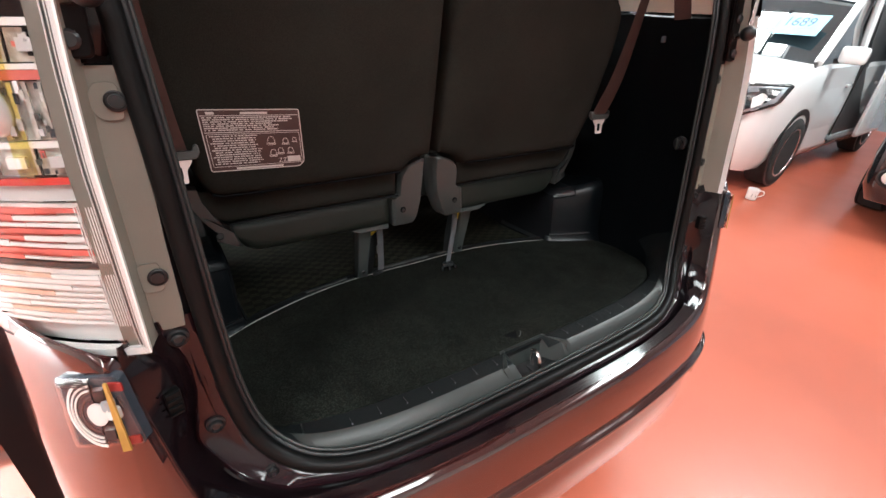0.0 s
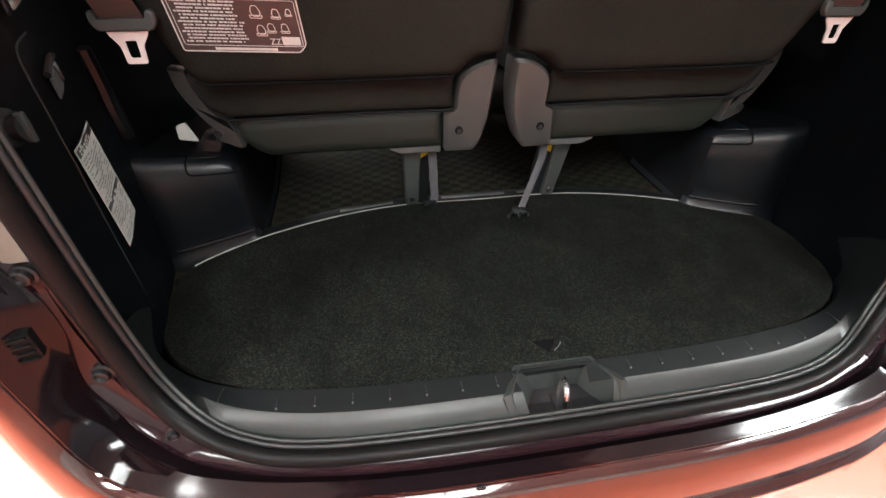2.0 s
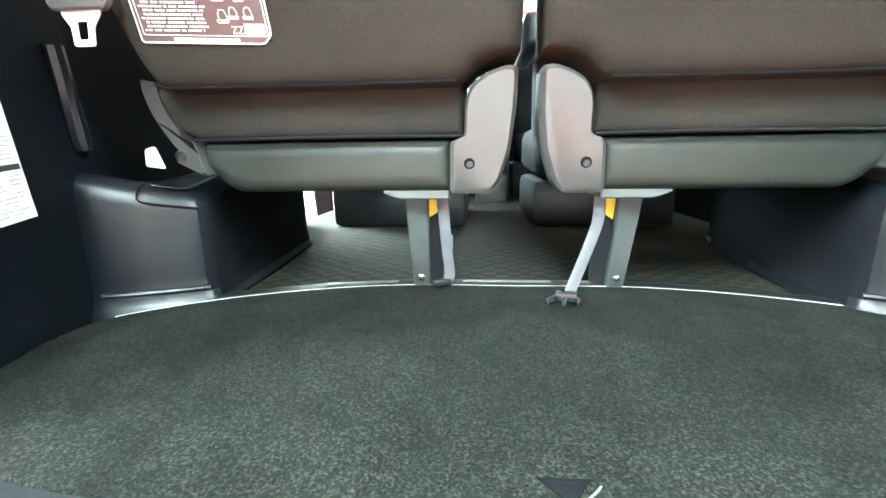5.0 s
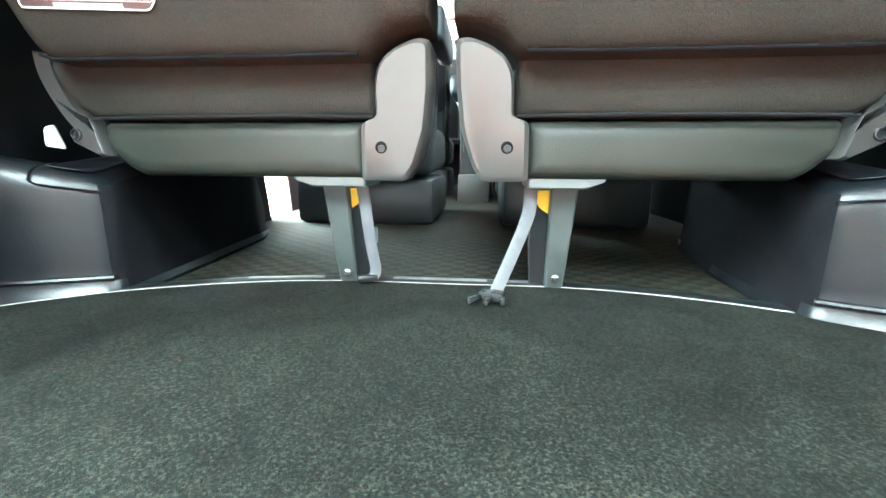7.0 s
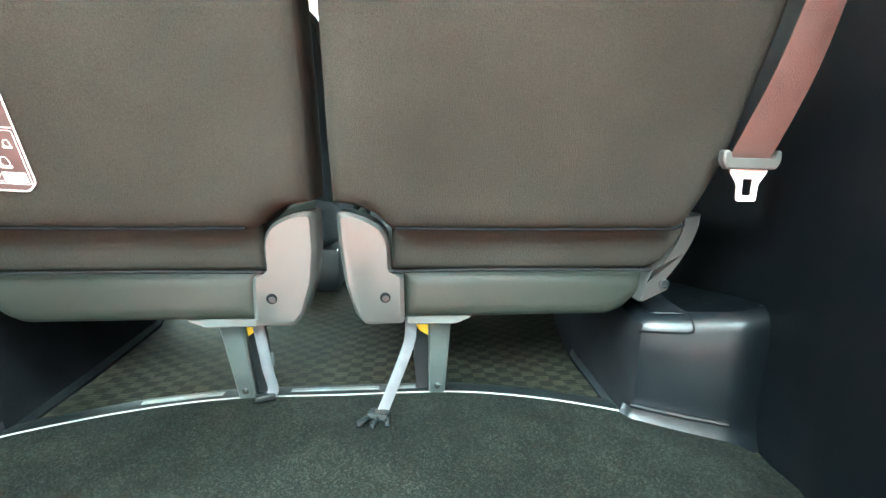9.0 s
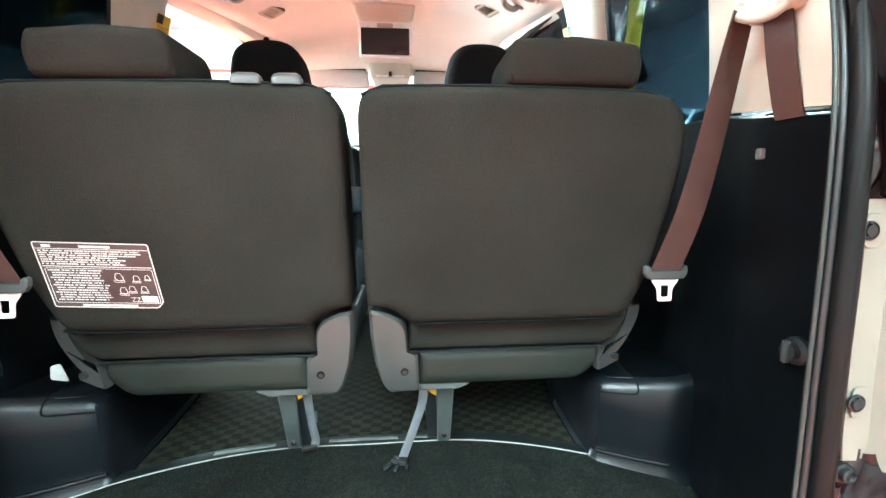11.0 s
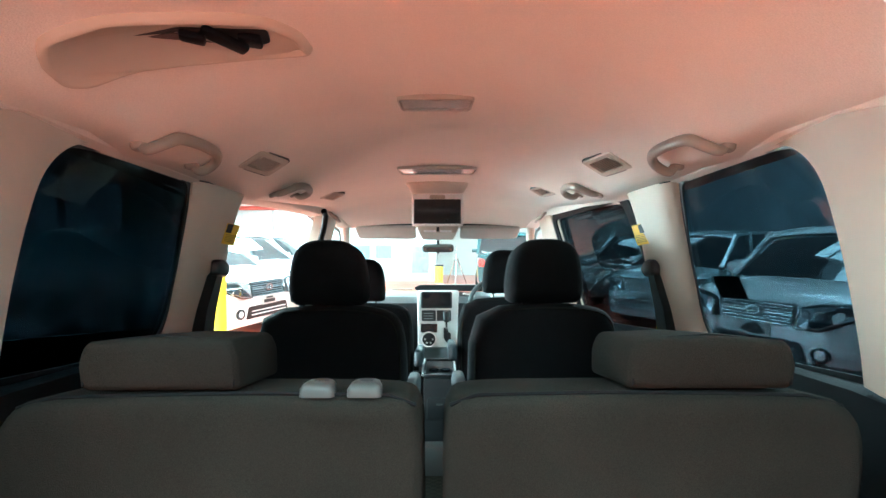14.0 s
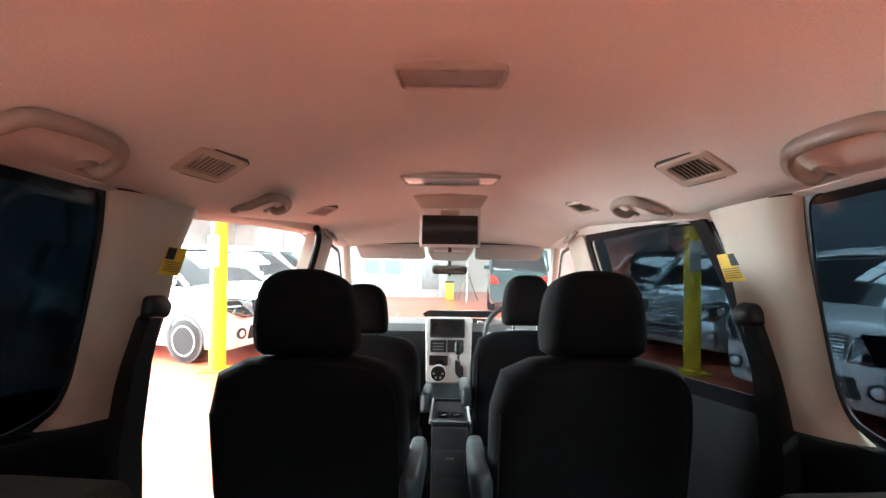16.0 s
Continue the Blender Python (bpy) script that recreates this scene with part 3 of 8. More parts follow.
# upper pillars
def pillar_strip(s, a, b2, thick, n=9, sub=6, name="pillar", label="", bulge=0.0, lean_in=0.0):
    """A trim between two upright edge lines, each a list of (y, z)."""
    b = B()
    a, b2 = smooth_path([(0, y, z) for y, z in a], sub), smooth_path([(0, y, z) for y, z in b2], sub)
    rows = []
    for p, q in zip(a, b2):
        r = []
        for i in range(n):
            f = i / (n - 1)
            y, z = p.y + (q.y - p.y) * f, p.z + (q.z - p.z) * f
            edge = min(f, 1 - f) * 2
            lift = bulge * (1 - (1 - min(1, edge * 2.2)) ** 2)
            r.append(Vector((s * (wall_up(y, z) - lift - lean_in * 0.5 * f), y - lean_in * f, z)))
        back = [Vector((s * (abs(v.x) + thick), v.y, v.z)) for v in reversed(r)]
        rows.append(r + back)
    loft(b, rows)
    return solid(name, b, M_BEIGE, label, "pillar trim", smooth=50)


for _s in (1, -1):
    _side = "right" if _s > 0 else "left"
    pillar_strip(_s, [(0.262, 1.150), (0.268, 1.22), (0.285, 1.32), (0.300, 1.41), (0.312, 1.48), (0.322, 1.545), (0.328, 1.585), (0.332, 1.60)],
                 [(0.585, 1.197), (0.572, 1.25), (0.560, 1.34), (0.556, 1.43), (0.562, 1.50), (0.590, 1.548), (0.635, 1.574), (0.70, 1.60)], 0.009,
                 name="rear_pillar_trim_" + _side, label="cream moulded plastic trim of the rear pillar", bulge=0.006)
    pillar_strip(_s, [(0.960, 1.205), (0.985, 1.232), (0.992, 1.28), (0.977, 1.36), (0.958, 1.45), (0.938, 1.53), (0.912, 1.60), (0.90, 1.64)],
                 [(1.19, 1.20), (1.185, 1.25), (1.178, 1.31), (1.172, 1.40), (1.156, 1.47), (1.147, 1.54), (1.156, 1.61), (1.17, 1.66)], 0.009,
                 name="middle_pillar_trim_" + _side, label="cream plastic trim of the middle pillar", bulge=0.02, lean_in=0.055 if _s > 0 else 0.030)
    pillar_strip(_s, [(1.91, 1.20), (1.91, 1.35), (1.915, 1.50), (1.92, 1.725)], [(2.14, 1.20), (2.135, 1.35), (2.13, 1.50), (2.12, 1.74)], 0.045,
                 name="door_pillar_trim_" + _side, label="cream trim of the front door pillar", bulge=0.015)
    # roof rail over the side openings
    _b = B()
    _rings = []
    for _y in (0.33, 0.5, 0.66, 0.8, 0.95, 1.2, 1.5, 1.8, 2.1, 2.4):
        _z = ceiling_z(0.57, _y)
        _x = wall_up(_y, _z)
        _lo = min(_z - 0.005, 1.588 + (_y - 0.92) * (0.135 if _y > 0.92 else 0.06))
        _rings.append([Vector((_s * x, _y, z)) for x, z in ((_x - 0.03, _z + 0.035), (_x - 0.01, _z), (_x + 0.006, _lo), (_x + 0.06, _lo - 0.005), (_x + 0.07, _z + 0.05))])
    loft(_b, _rings)
    solid("roof_rail_trim_" + _side, _b, M_HEADLINER, "beige edge of the headliner above the side windows", "roof trim")
    _b = B()
    tube(_b, [Vector((_s * (wall_up(y, z) - 0.0215), y, z)) for y, z in ((0.905, 1.590), (0.95, 1.598), (1.0, 1.604), (1.08, 1.612), (1.16, 1.620))], 0.0016, 6)
    solid("trim_gap_" + _side, _b, M_PLASTIC, "dark gap between middle pillar trim and headliner", "trim gap")
    # hook on the rear pillar, next to the window
    _t = thing("pillar_hook", "small cream coat hook plate on the rear pillar", "hook", (_s * 0.59, 0.52, 1.38))
    _b = B()
    plate(_b, rect(-0.012, -0.035, 0.014, 0.035, 0.006), lambda u, v, w: Vector((_s * (0.583 - w + u * 0.33 - v * 0.12), 0.535 + u, 1.40 + v)), 0.010, 0.003)
    part("plate", _b, M_BEIGE_DARK, _t)
    _b = B()
    plate(_b, rect(-0.006, -0.026, 0.008, 0.024, 0.003), lambda u, v, w: Vector((_s * (0.572 - w + u * 0.33 - v * 0.12), 0.535 + u, 1.40 + v)), 0.002)
    part("insert", _b, M_BRACKET, _t, "brown insert with small cells")

# black door rubber along the front edge of the open doorway
_b = B()
tube(_b, smooth_path([(-(wall_up(y, z) - 0.022), y, z) for y, z in ((1.900, 0.90), (1.898, 1.20), (1.896, 1.40), (1.898, 1.58), (1.890, 1.66), (1.865, 1.705), (1.82, 1.722))], 4), 0.013, 10)
solid("door_rubber", _b, M_RUBBER, "black rubber seal along the open doorway", "weatherstrip")

# quarter and door windows
QUARTER = rounded([(0.912, 1.592), (0.962, 1.43), (0.99, 1.30), (0.985, 1.235), (0.92, 1.21), (0.80, 1.205), (0.60, 1.198), (0.560, 1.26), (0.552, 1.36), (0.553, 1.46), (0.575, 1.535), (0.61, 1.562), (0.70, 1.580)], 0.03, 3)


def side_window(name, s, outline, mat, label, out=0.010, gasket=0.010):
    t = thing(name, label, "car window", (s * 0.62, 1.0, 1.4), kind="structure")
    pos = lambda u, v, w: Vector((s * (wall_up(max(u, 0.9), v) + out + w), u, v))
    b = B()
    loft(b, [[pos(u, v, 0) for u, v in inset2d(outline, -0.02)], [pos(u, v, 0.003) for u, v in inset2d(outline, -0.02)]])
    p = part("pane", b, mat, t, smooth=0)
    p.visible_shadow = False
    b = B()
    ring_frame(b, inset2d(outline, -0.010), inset2d(outline, gasket * 0.3), lambda u, v, w: pos(u, v, w - 0.005), 0.004)
    part("gasket", b, M_BLACK, t)
    return t


side_window("window_1", 1, QUARTER, M_TINT, "dark tinted rear quarter window")
side_window("window_2", -1, QUARTER, M_TINT, "dark tinted rear quarter window with the open sliding door behind")
DOORWIN = rounded([(1.885, 1.705), (1.875, 1.235), (1.17, 1.225), (1.165, 1.45), (1.20, 1.632)], 0.04, 3)
side_window("window_3", 1, DOORWIN, M_TINT, "dark tinted sliding door window, closed", out=0.03)
FRONTWIN = rounded([(2.16, 1.225), (2.16, 1.72), (2.36, 1.715), (3.05, 1.30), (3.05, 1.225)], 0.04, 3)
side_window("window_4", 1, FRONTWIN, M_GLASS, "clear front door window", out=0.03)
side_window("window_5", -1, FRONTWIN, M_GLASS, "clear front door window", out=0.03)
# black sticker on the quarter glass
_b = B()
plate(_b, [(0.925, 1.376), (0.842, 1.370), (0.838, 1.322), (0.920, 1.328)], lambda u, v, w: Vector((wall_up(0.9, v) + 0.019 - w, u, v)), 0.001)
solid("window_sticker", _b, M_PRINT_BLACK, "black square sticker on the tinted quarter window", "sticker", kind="")

# door frame round the window of the closed sliding door (dark upper edge)
_b = B()
ring_frame(_b, inset2d(DOORWIN, -0.03), inset2d(DOORWIN, 0.012), lambda u, v, w: Vector((wall_up(u, v) + 0.002 + w, u, v)), 0.008)
solid("door_window_frame", _b, M_PLASTIC, "black inner frame of the closed sliding door window", "window frame")

# windscreen, its pillars and the front bulkhead
_b = B()
loft(_b, [[Vector((x, 2.44, 1.785)) for x in (-0.58, 0, 0.58)], [Vector((x, 3.30, 1.40)) for x in (-0.70, 0, 0.70)]], closed=False)
_ws = solid("windscreen", _b, M_GLASS, "wide clear windscreen", "windscreen", smooth=0)
_ws.visible_shadow = False
for _s in (1, -1):
    _b = B()
    tube(_b, smooth_path([(_s * 0.535, 2.38, 1.785), (_s * 0.575, 2.58, 1.712), (_s * 0.615, 2.80, 1.62), (_s * 0.680, 3.25, 1.44)], 3), 0.026, 10)
    solid("front_pillar_" + ("right" if _s > 0 else "left"), _b, M_BEIGE, "cream trim of the windscreen pillar", "pillar trim")
_b = B()
box(_b, (0, 2.46, 1.790), (1.10, 0.08, 0.05), 0.015)
solid("front_header", _b, M_HEADLINER, "beige headliner edge above the windscreen", "roof trim")
_b = B()
box(_b, (0, 3.28, 0.93), (1.36, 0.06, 0.86), 0.01)
solid("bulkhead", _b, M_BLACK, "dark bulkhead under the windscreen", "bulkhead")
_b = B()
rings = [[Vector((x, y, z)) for x in (-0.72, -0.4, 0, 0.4, 0.72)] for y, z in ((3.31, 1.36), (3.7, 1.28), (4.0, 1.12), (4.08, 0.85), (4.06, 0.68))]
loft(_b, rings + [[Vector((v.x, v.y - 0.03, v.z - 0.03)) for v in r] for r in reversed(rings)], closed=False)
solid("bonnet", _b, M_PAINT, "short black cherry bonnet of the minivan", "car bonnet")

# tailgate opening: edge line of one half, from the sill's middle round to the header's middle
HALF = [(0.0, 0.158, 0.520), (0.20, 0.160, 0.520), (0.33, 0.168, 0.522), (0.405, 0.185, 0.532), (0.455, 0.206, 0.556), (0.488, 0.224, 0.60), (0.503, 0.233, 0.66),
        (0.510, 0.237, 0.75), (0.514, 0.240, 0.88), (0.518, 0.243, 1.02), (0.523, 0.251, 1.15), (0.530, 0.272, 1.26), (0.524, 0.290, 1.38), (0.512, 0.304, 1.50),
        (0.480, 0.313, 1.592), (0.42, 0.318, 1.640), (0.25, 0.320, 1.664), (0.0, 0.321, 1.672)]
_half = smooth_path(HALF, 4)
EDGE = [Vector((-p.x, p.y, p.z)) for p in reversed(_half)] + _half[1:-1]
_b = B()
tube(_b, EDGE, 0.0105, 12, closed=True)
_t = thing("tailgate_seal", "dark ribbed rubber weatherstrip round the tailgate opening", "weatherstrip", (0, 0.16, 0.52), kind="structure")
part("bulb", _b, M_RUBBER, _t, smooth=60)


def edge_out(d, back):
    """The opening's edge line pushed outwards by d and to the rear by back."""
    c = Vector((0, 0.24, 1.03))
    out = []
    n = len(EDGE)
    for i, p in enumerate(EDGE):
        a, b = EDGE[i - 1], EDGE[(i + 1) % n]
        tng = (b - a).normalized()
        nrm = tng.cross(Vector((0, 1, 0)))
        nrm.y = 0
        nrm.normalize()
        if nrm.dot(p - c) < 0:
            nrm = -nrm
        wide = lerp_table(p.z, [(0.76, 0.002), (0.82, 0.016), (1.5, 0.016), (1.6, 0.088)])
        dd = d if d < 0.022 else 0.022 + (d - 0.022) * wide / 0.088
        sunk = lerp_table(p.z, [(0.70, 0.014), (0.78, 0.020), (1.05, 0.020), (1.08, 0.0)]) if d > 0.009 else 0.0
        out.append(p + nrm * dd + Vector((0, sunk - back, 0)))
    return out


_b = B()
tube(_b, edge_out(-0.0115, -0.008), 0.0036, 8, closed=True)
part("lip", _b, M_BLACK, _t, smooth=60)
_b = B()
tube(_b, edge_out(-0.0165, -0.012), 0.0026, 8, closed=True)
part("inner_lip", _b, M_SILL, _t, smooth=60)
# painted flange, in the darkened copy of the body paint
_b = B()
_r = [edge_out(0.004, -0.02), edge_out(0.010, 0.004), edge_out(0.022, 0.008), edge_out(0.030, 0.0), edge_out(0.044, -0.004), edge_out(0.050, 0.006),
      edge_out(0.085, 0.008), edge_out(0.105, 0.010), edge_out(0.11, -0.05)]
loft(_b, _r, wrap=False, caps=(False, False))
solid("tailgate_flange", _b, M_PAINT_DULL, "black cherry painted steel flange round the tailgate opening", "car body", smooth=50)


# ---- cargo bay ----
# plastic sill with its striker recess
SILL_IN = smooth_path([(-0.553, 0.42, 0.566), (-0.535, 0.335, 0.562), (-0.485, 0.283, 0.561), (-0.42, 0.252, 0.560), (-0.33, 0.234, 0.5595), (-0.2, 0.224, 0.559), (0, 0.2215, 0.559),
                       (0.2, 0.224, 0.559), (0.33, 0.234, 0.5595), (0.42, 0.252, 0.560), (0.485, 0.283, 0.561), (0.535, 0.335, 0.562), (0.553, 0.42, 0.566)], 6)


def sill_row(f):
    """Lines from the mat's edge (0) out to the seal (1)."""
    out = []
    n = len(SILL_IN)
    for i, p in enumerate(SILL_IN):
        u = i / (n - 1) * 2 - 1
        s, a = (1 if u >= 0 else -1), abs(u)
        q = lerp_pts(a)
        q = Vector((s * q.x, q.y, q.z))
        out.append(p + (q - p) * f)
    return out


_outer = smooth_path([(0.0, 0.172, 0.532), (0.20, 0.173, 0.532), (0.31, 0.180, 0.533), (0.395, 0.197, 0.543), (0.446, 0.219, 0.566), (0.481, 0.240, 0.608), (0.502, 0.256, 0.672)], 6)


def lerp_pts(a):
    k = a * (len(_outer) - 1)
    i = min(int(k), len(_outer) - 2)
    return _outer[i].lerp(_outer[i + 1], k - i)


_t = thing("cargo_sill", "black moulded plastic sill with a striker recess", "sill trim", (0, 0.2, 0.53), kind="structure")
_b = B()
_rows = []
for _f, _dz in ((0.0, -0.02), (0.0, 0.003), (0.10, 0.0050), (0.58, 0.0130), (0.66, 0.0128), (0.95, 0.0050), (1.0, -0.002), (1.02, -0.03)):
    _rows.append([p + Vector((0, 0, _dz)) for p in sill_row(_f)])


_ends, _tops = [], []
_vs = [[_b.verts.new(p) for p in r] for r in _rows]
for _a, _c in zip(_vs, _vs[1:]):
    for _i in range(len(_a) - 1):
        _mid = (_a[_i].co + _a[_i + 1].co) / 2
        _k = _vs.index(_a)
        if (2 < _k <= 6 and -0.068 < _mid.x < 0.058) or (_k == 2 and -0.052 < _mid.x < 0.038):
            continue
        # inside the crease the dark copy stands for the shaded upward face
        if _k < 3 or abs(_mid.x) > 0.445:
            _tops.append([v.co.copy() for v in (_a[_i], _a[_i + 1], _c[_i + 1], _c[_i])])
            continue
        if abs(_mid.x) > 0.425:
            _ends.append([v.co.copy() for v in (_a[_i], _a[_i + 1], _c[_i + 1], _c[_i])])
            continue
        _b.faces.new((_a[_i], _a[_i + 1], _c[_i + 1], _c[_i]))
part("sill_panel", _b, M_SILL, _t, smooth=50)
_b = B()
for _q in _tops:
    _b.faces.new([_b.verts.new(p) for p in _q])
bmesh.ops.remove_doubles(_b, verts=_b.verts, dist=0.0002)
part("sill_top", _b, M_SILLTOP, _t, "grained top band of the sill, with shade in its colour", smooth=50)
for _s in (1, -1):
    _b = B()
    for _q in _ends:
        if _q[0].x * _s > 0:
            _b.faces.new([_b.verts.new(p) for p in _q])
    bmesh.ops.remove_doubles(_b, verts=_b.verts, dist=0.0002)
    part("sill_end", _b, M_SILL, _t, "grey trim end rising beside the opening", smooth=50)
# recess: slanted back and side walls down to a dark floor
_b = B()
_rim = [Vector(p) for p in ((-0.054, 0.2255, 0.5605), (0.038, 0.2250, 0.5605), (0.066, 0.1880, 0.5570), (0.064, 0.1725, 0.5335), (-0.070, 0.1725, 0.5335), (-0.076, 0.1890, 0.5570))]
_pit = [Vector(p) for p in ((-0.034, 0.2150, 0.5250), (0.026, 0.2145, 0.5250), (0.040, 0.1960, 0.521), (0.058, 0.1740, 0.5215), (-0.064, 0.1740, 0.5215), (-0.048, 0.1960, 0.521))]
_cen = Vector((-0.006, 0.195, 0.548))
_grow = lambda pts, k, dz: [_cen + (p - _cen) * k + Vector((0, 0, dz)) for p in pts]
loft(_b, [_grow(_rim, 1.17, -0.008), _grow(_rim, 1.15, -0.0012), _grow(_rim, 1.06, 0.0010), _grow(_rim, 1.02, 0.0028), _rim, _grow(_rim, 0.97, -0.003), _pit], caps=(False, False))
_bowl = part("striker_recess", _b, M_SILL, _t, "bowl-shaped recess moulded in the sill", smooth=25)
_b = B()
loft(_b, [_pit, [p - Vector((0, 0, 0.004)) for p in _pit]])
part("recess_floor", _b, M_BLACK, _bowl, "dark recess floor", smooth=0)
_b = B()
plate(_b, rounded([(-0.44, 0.19), (0.44, 0.19), (0.42, 0.26), (-0.42, 0.26)], 0.02, 3), lambda u, v, w: Vector((u, v, 0.505 + w)), 0.008)
part("under_board", _b, M_FELT, _t, "black board under the sill")
# small studs along the sill
for _k in range(-8, 9):
    _x = _k * 0.045
    if abs(_x) < 0.075:
        continue
    _b = B()
    cyl(_b, (_x, 0.2035 + 0.16 * max(0, abs(_x) - 0.12) ** 2, 0.5600 + 0.002 * abs(_x)), 0.0012, 0.002, "z", 8)
    part("stud", _b, M_STRAP, _t)
for _k in range(-8, 9):
    _x = _k * 0.045
    if abs(_x) < 0.075:
        continue
    _b = B()
    box(_b, (_x, 0.212 + 0.14 * max(0, abs(_x) - 0.12) ** 2, 0.5612 + 0.002 * abs(_x)), (0.0007, 0.011, 0.0006))
    part("rib_line", _b, M_BLACK, _t)
for _s in (1, -1):
    _b = B()
    tube(_b, smooth_path([(_s * 0.426, 0.248, 0.5665), (_s * 0.427, 0.238, 0.5675), (_s * 0.428, 0.226, 0.566), (_s * 0.428, 0.213, 0.5565)], 3), 0.0010, 6)
    part("seam", _b, M_BLACK, _t)

_t = thing("door_striker", "bright steel loop of the tailgate lock in the sill recess", "striker", (0, 0.205, 0.52))
_b = B()
tube(_b, smooth_path([(-0.006, 0.182, 0.520), (-0.006, 0.182, 0.546), (-0.005, 0.188, 0.556), (-0.004, 0.197, 0.558), (-0.004, 0.203, 0.554), (-0.004, 0.204, 0.520)], 3), 0.0042, 10)
part("loop", _b, M_STEEL, _t)
_b = B()
plate(_b, rect(-0.016, 0.174, 0.008, 0.208, 0.006), lambda u, v, w: Vector((u, v, 0.521 + w)), 0.003, 0.001)
part("base_plate", _b, M_BLACK, _t)

# carpet mat
MAT = smooth_path([(0, 0.677, 0), (0.17, 0.677, 0), (0.30, 0.652, 0), (0.42, 0.606, 0), (0.50, 0.556, 0), (0.548, 0.51, 0), (0.556, 0.46, 0), (0.550, 0.40, 0), (0.52, 0.325, 0), (0.46, 0.275, 0),
                   (0.36, 0.241, 0), (0.25, 0.2285, 0), (0.12, 0.226, 0), (0.068, 0.2255, 0), (0.058, 0.2255, 0), (0, 0.2255, 0)], 4)
MAT2D = [(p.x, p.y) for p in MAT] + [(-p.x, p.y) for p in reversed(MAT[1:-1])]
_t = thing("cargo_mat", "dark charcoal carpet mat with a pale bound front edge", "car mat", (0, 0.45, 0.55))
_b = B()
pillow(_b, MAT2D, lambda u, v, w: Vector((u, v, 0.547 + w)), [(0.0, 0.0), (0.0, 0.010), (0.003, 0.0135)])
part("carpet", _b, M_MATCARPET, _t)
_b = B()
_front = [p for p in MAT if p.y > 0.515]
_line = [Vector((-p.x, p.y, 0.5585)) for p in reversed(_front)] + [Vector((p.x, p.y, 0.5585)) for p in _front[1:]]
tube(_b, _line, 0.0024, 6)
part("binding", _b, M_PIPING, _t, "pale grey bound edge")
_b = B()
plate(_b, [(-0.020, 0.266), (0.014, 0.266), (-0.002, 0.244)], lambda u, v, w: Vector((u - 0.004, v, 0.5597 + w)), 0.002)
part("finger_slot", _b, M_FELT, _t, "small black triangular finger slot")
_b = B()
tube(_b, smooth_path([(0.000, 0.245, 0.5625), (0.008, 0.250, 0.565), (0.014, 0.258, 0.5635)], 3), 0.0008, 5)
part("loose_thread", _b, M_STRAP, _t)

# dark strip and sill plate behind the mat's front edge
_b = B()
_rings = []
for _x in [-0.46 + 0.04 * i for i in range(24)]:
    _y = lerp_table(abs(_x), [(0, 0.679), (0.17, 0.679), (0.30, 0.654), (0.42, 0.608), (0.50, 0.558)])
    _rings.append([Vector((_x, _y + d, z)) for d, z in ((0.0, 0.545), (0.001, 0.560), (0.012, 0.563), (0.028, 0.561), (0.032, 0.545))])
loft(_b, _rings)
solid("deck_edge_strip", _b, M_SILLTOP, "black plastic edge strip between mat and cabin carpet", "edge strip")

for _x0, _x1 in ((-0.30, -0.19), (-0.085, 0.055), (0.085, 0.115)):
    _b = B()
    _n = 8
    _rings = []
    for _i in range(_n + 1):
        _x = _x0 + (_x1 - _x0) * _i / _n
        _y = lerp_table(abs(_x), [(0, 0.679), (0.17, 0.679), (0.30, 0.654), (0.42, 0.608), (0.50, 0.558)])
        _rings.append([Vector((_x, _y + d, z)) for d, z in ((0.007, 0.5625), (0.0085, 0.5640), (0.016, 0.5640), (0.0175, 0.5625))])
    loft(_b, _rings)
    solid("strip_plate", _b, M_STRIP, "short worn steel plate on the black edge strip", "edge strip")

# caution label on the left trim, placed along the wall
_t = thing("trim_label", "white caution sticker with black header bars on the side trim", "sticker", (-0.545, 0.42, 0.72))
def on_left_wall(u, v, w):
    """u: across the sticker (forwards), v: up, both 0 to 1."""
    y = (0.387 + u * 0.083) * (1 - v) + (0.374 + u * 0.078) * v
    z = (0.695 + u * 0.007) * (1 - v) + (0.829 + u * 0.008) * v
    return Vector((-(wall_in(y) - 0.004 - w), y, z))
_b = B()
plate(_b, [(0.0, 0.0), (0.25, 0.0), (0.5, 0.0), (0.75, 0.0), (1.0, 0.0), (1.0, 1.0), (0.75, 1.0), (0.5, 1.0), (0.25, 1.0), (0.0, 1.0)], on_left_wall, 0.0006)
part("paper", _b, M_WHITE_PAPER, _t)
def label_bar(u0, u1, v0, v1, mat, name, up=0.0007):
    b = B()
    plate(b, [(u0, v0), ((u0 + u1) / 2, v0), (u1, v0), (u1, v1), ((u0 + u1) / 2, v1), (u0, v1)], lambda u, v, w: on_left_wall(u, v, w + up), 0.0003)
    part(name, b, mat, _t)
label_bar(0.03, 0.97, 0.915, 0.980, M_PRINT_BLACK, "header_bar")
label_bar(0.02, 0.98, 0.395, 0.440, M_PRINT_BLACK, "header_bar")
random.seed(4)
for _v in (0.952, 0.926):
    _u = 0.10
    while _u < 0.62:
        _l = random.uniform(0.03, 0.09)
        label_bar(_u, _u + _l, _v, _v + 0.016, M_WHITE_PAPER, "header_mark", 0.0011)
        _u += _l + random.uniform(0.015, 0.05)
for _u in (0.30, 0.50):
    label_bar(_u, _u + 0.10, 0.406, 0.428, M_WHITE_PAPER, "header_mark", 0.0011)
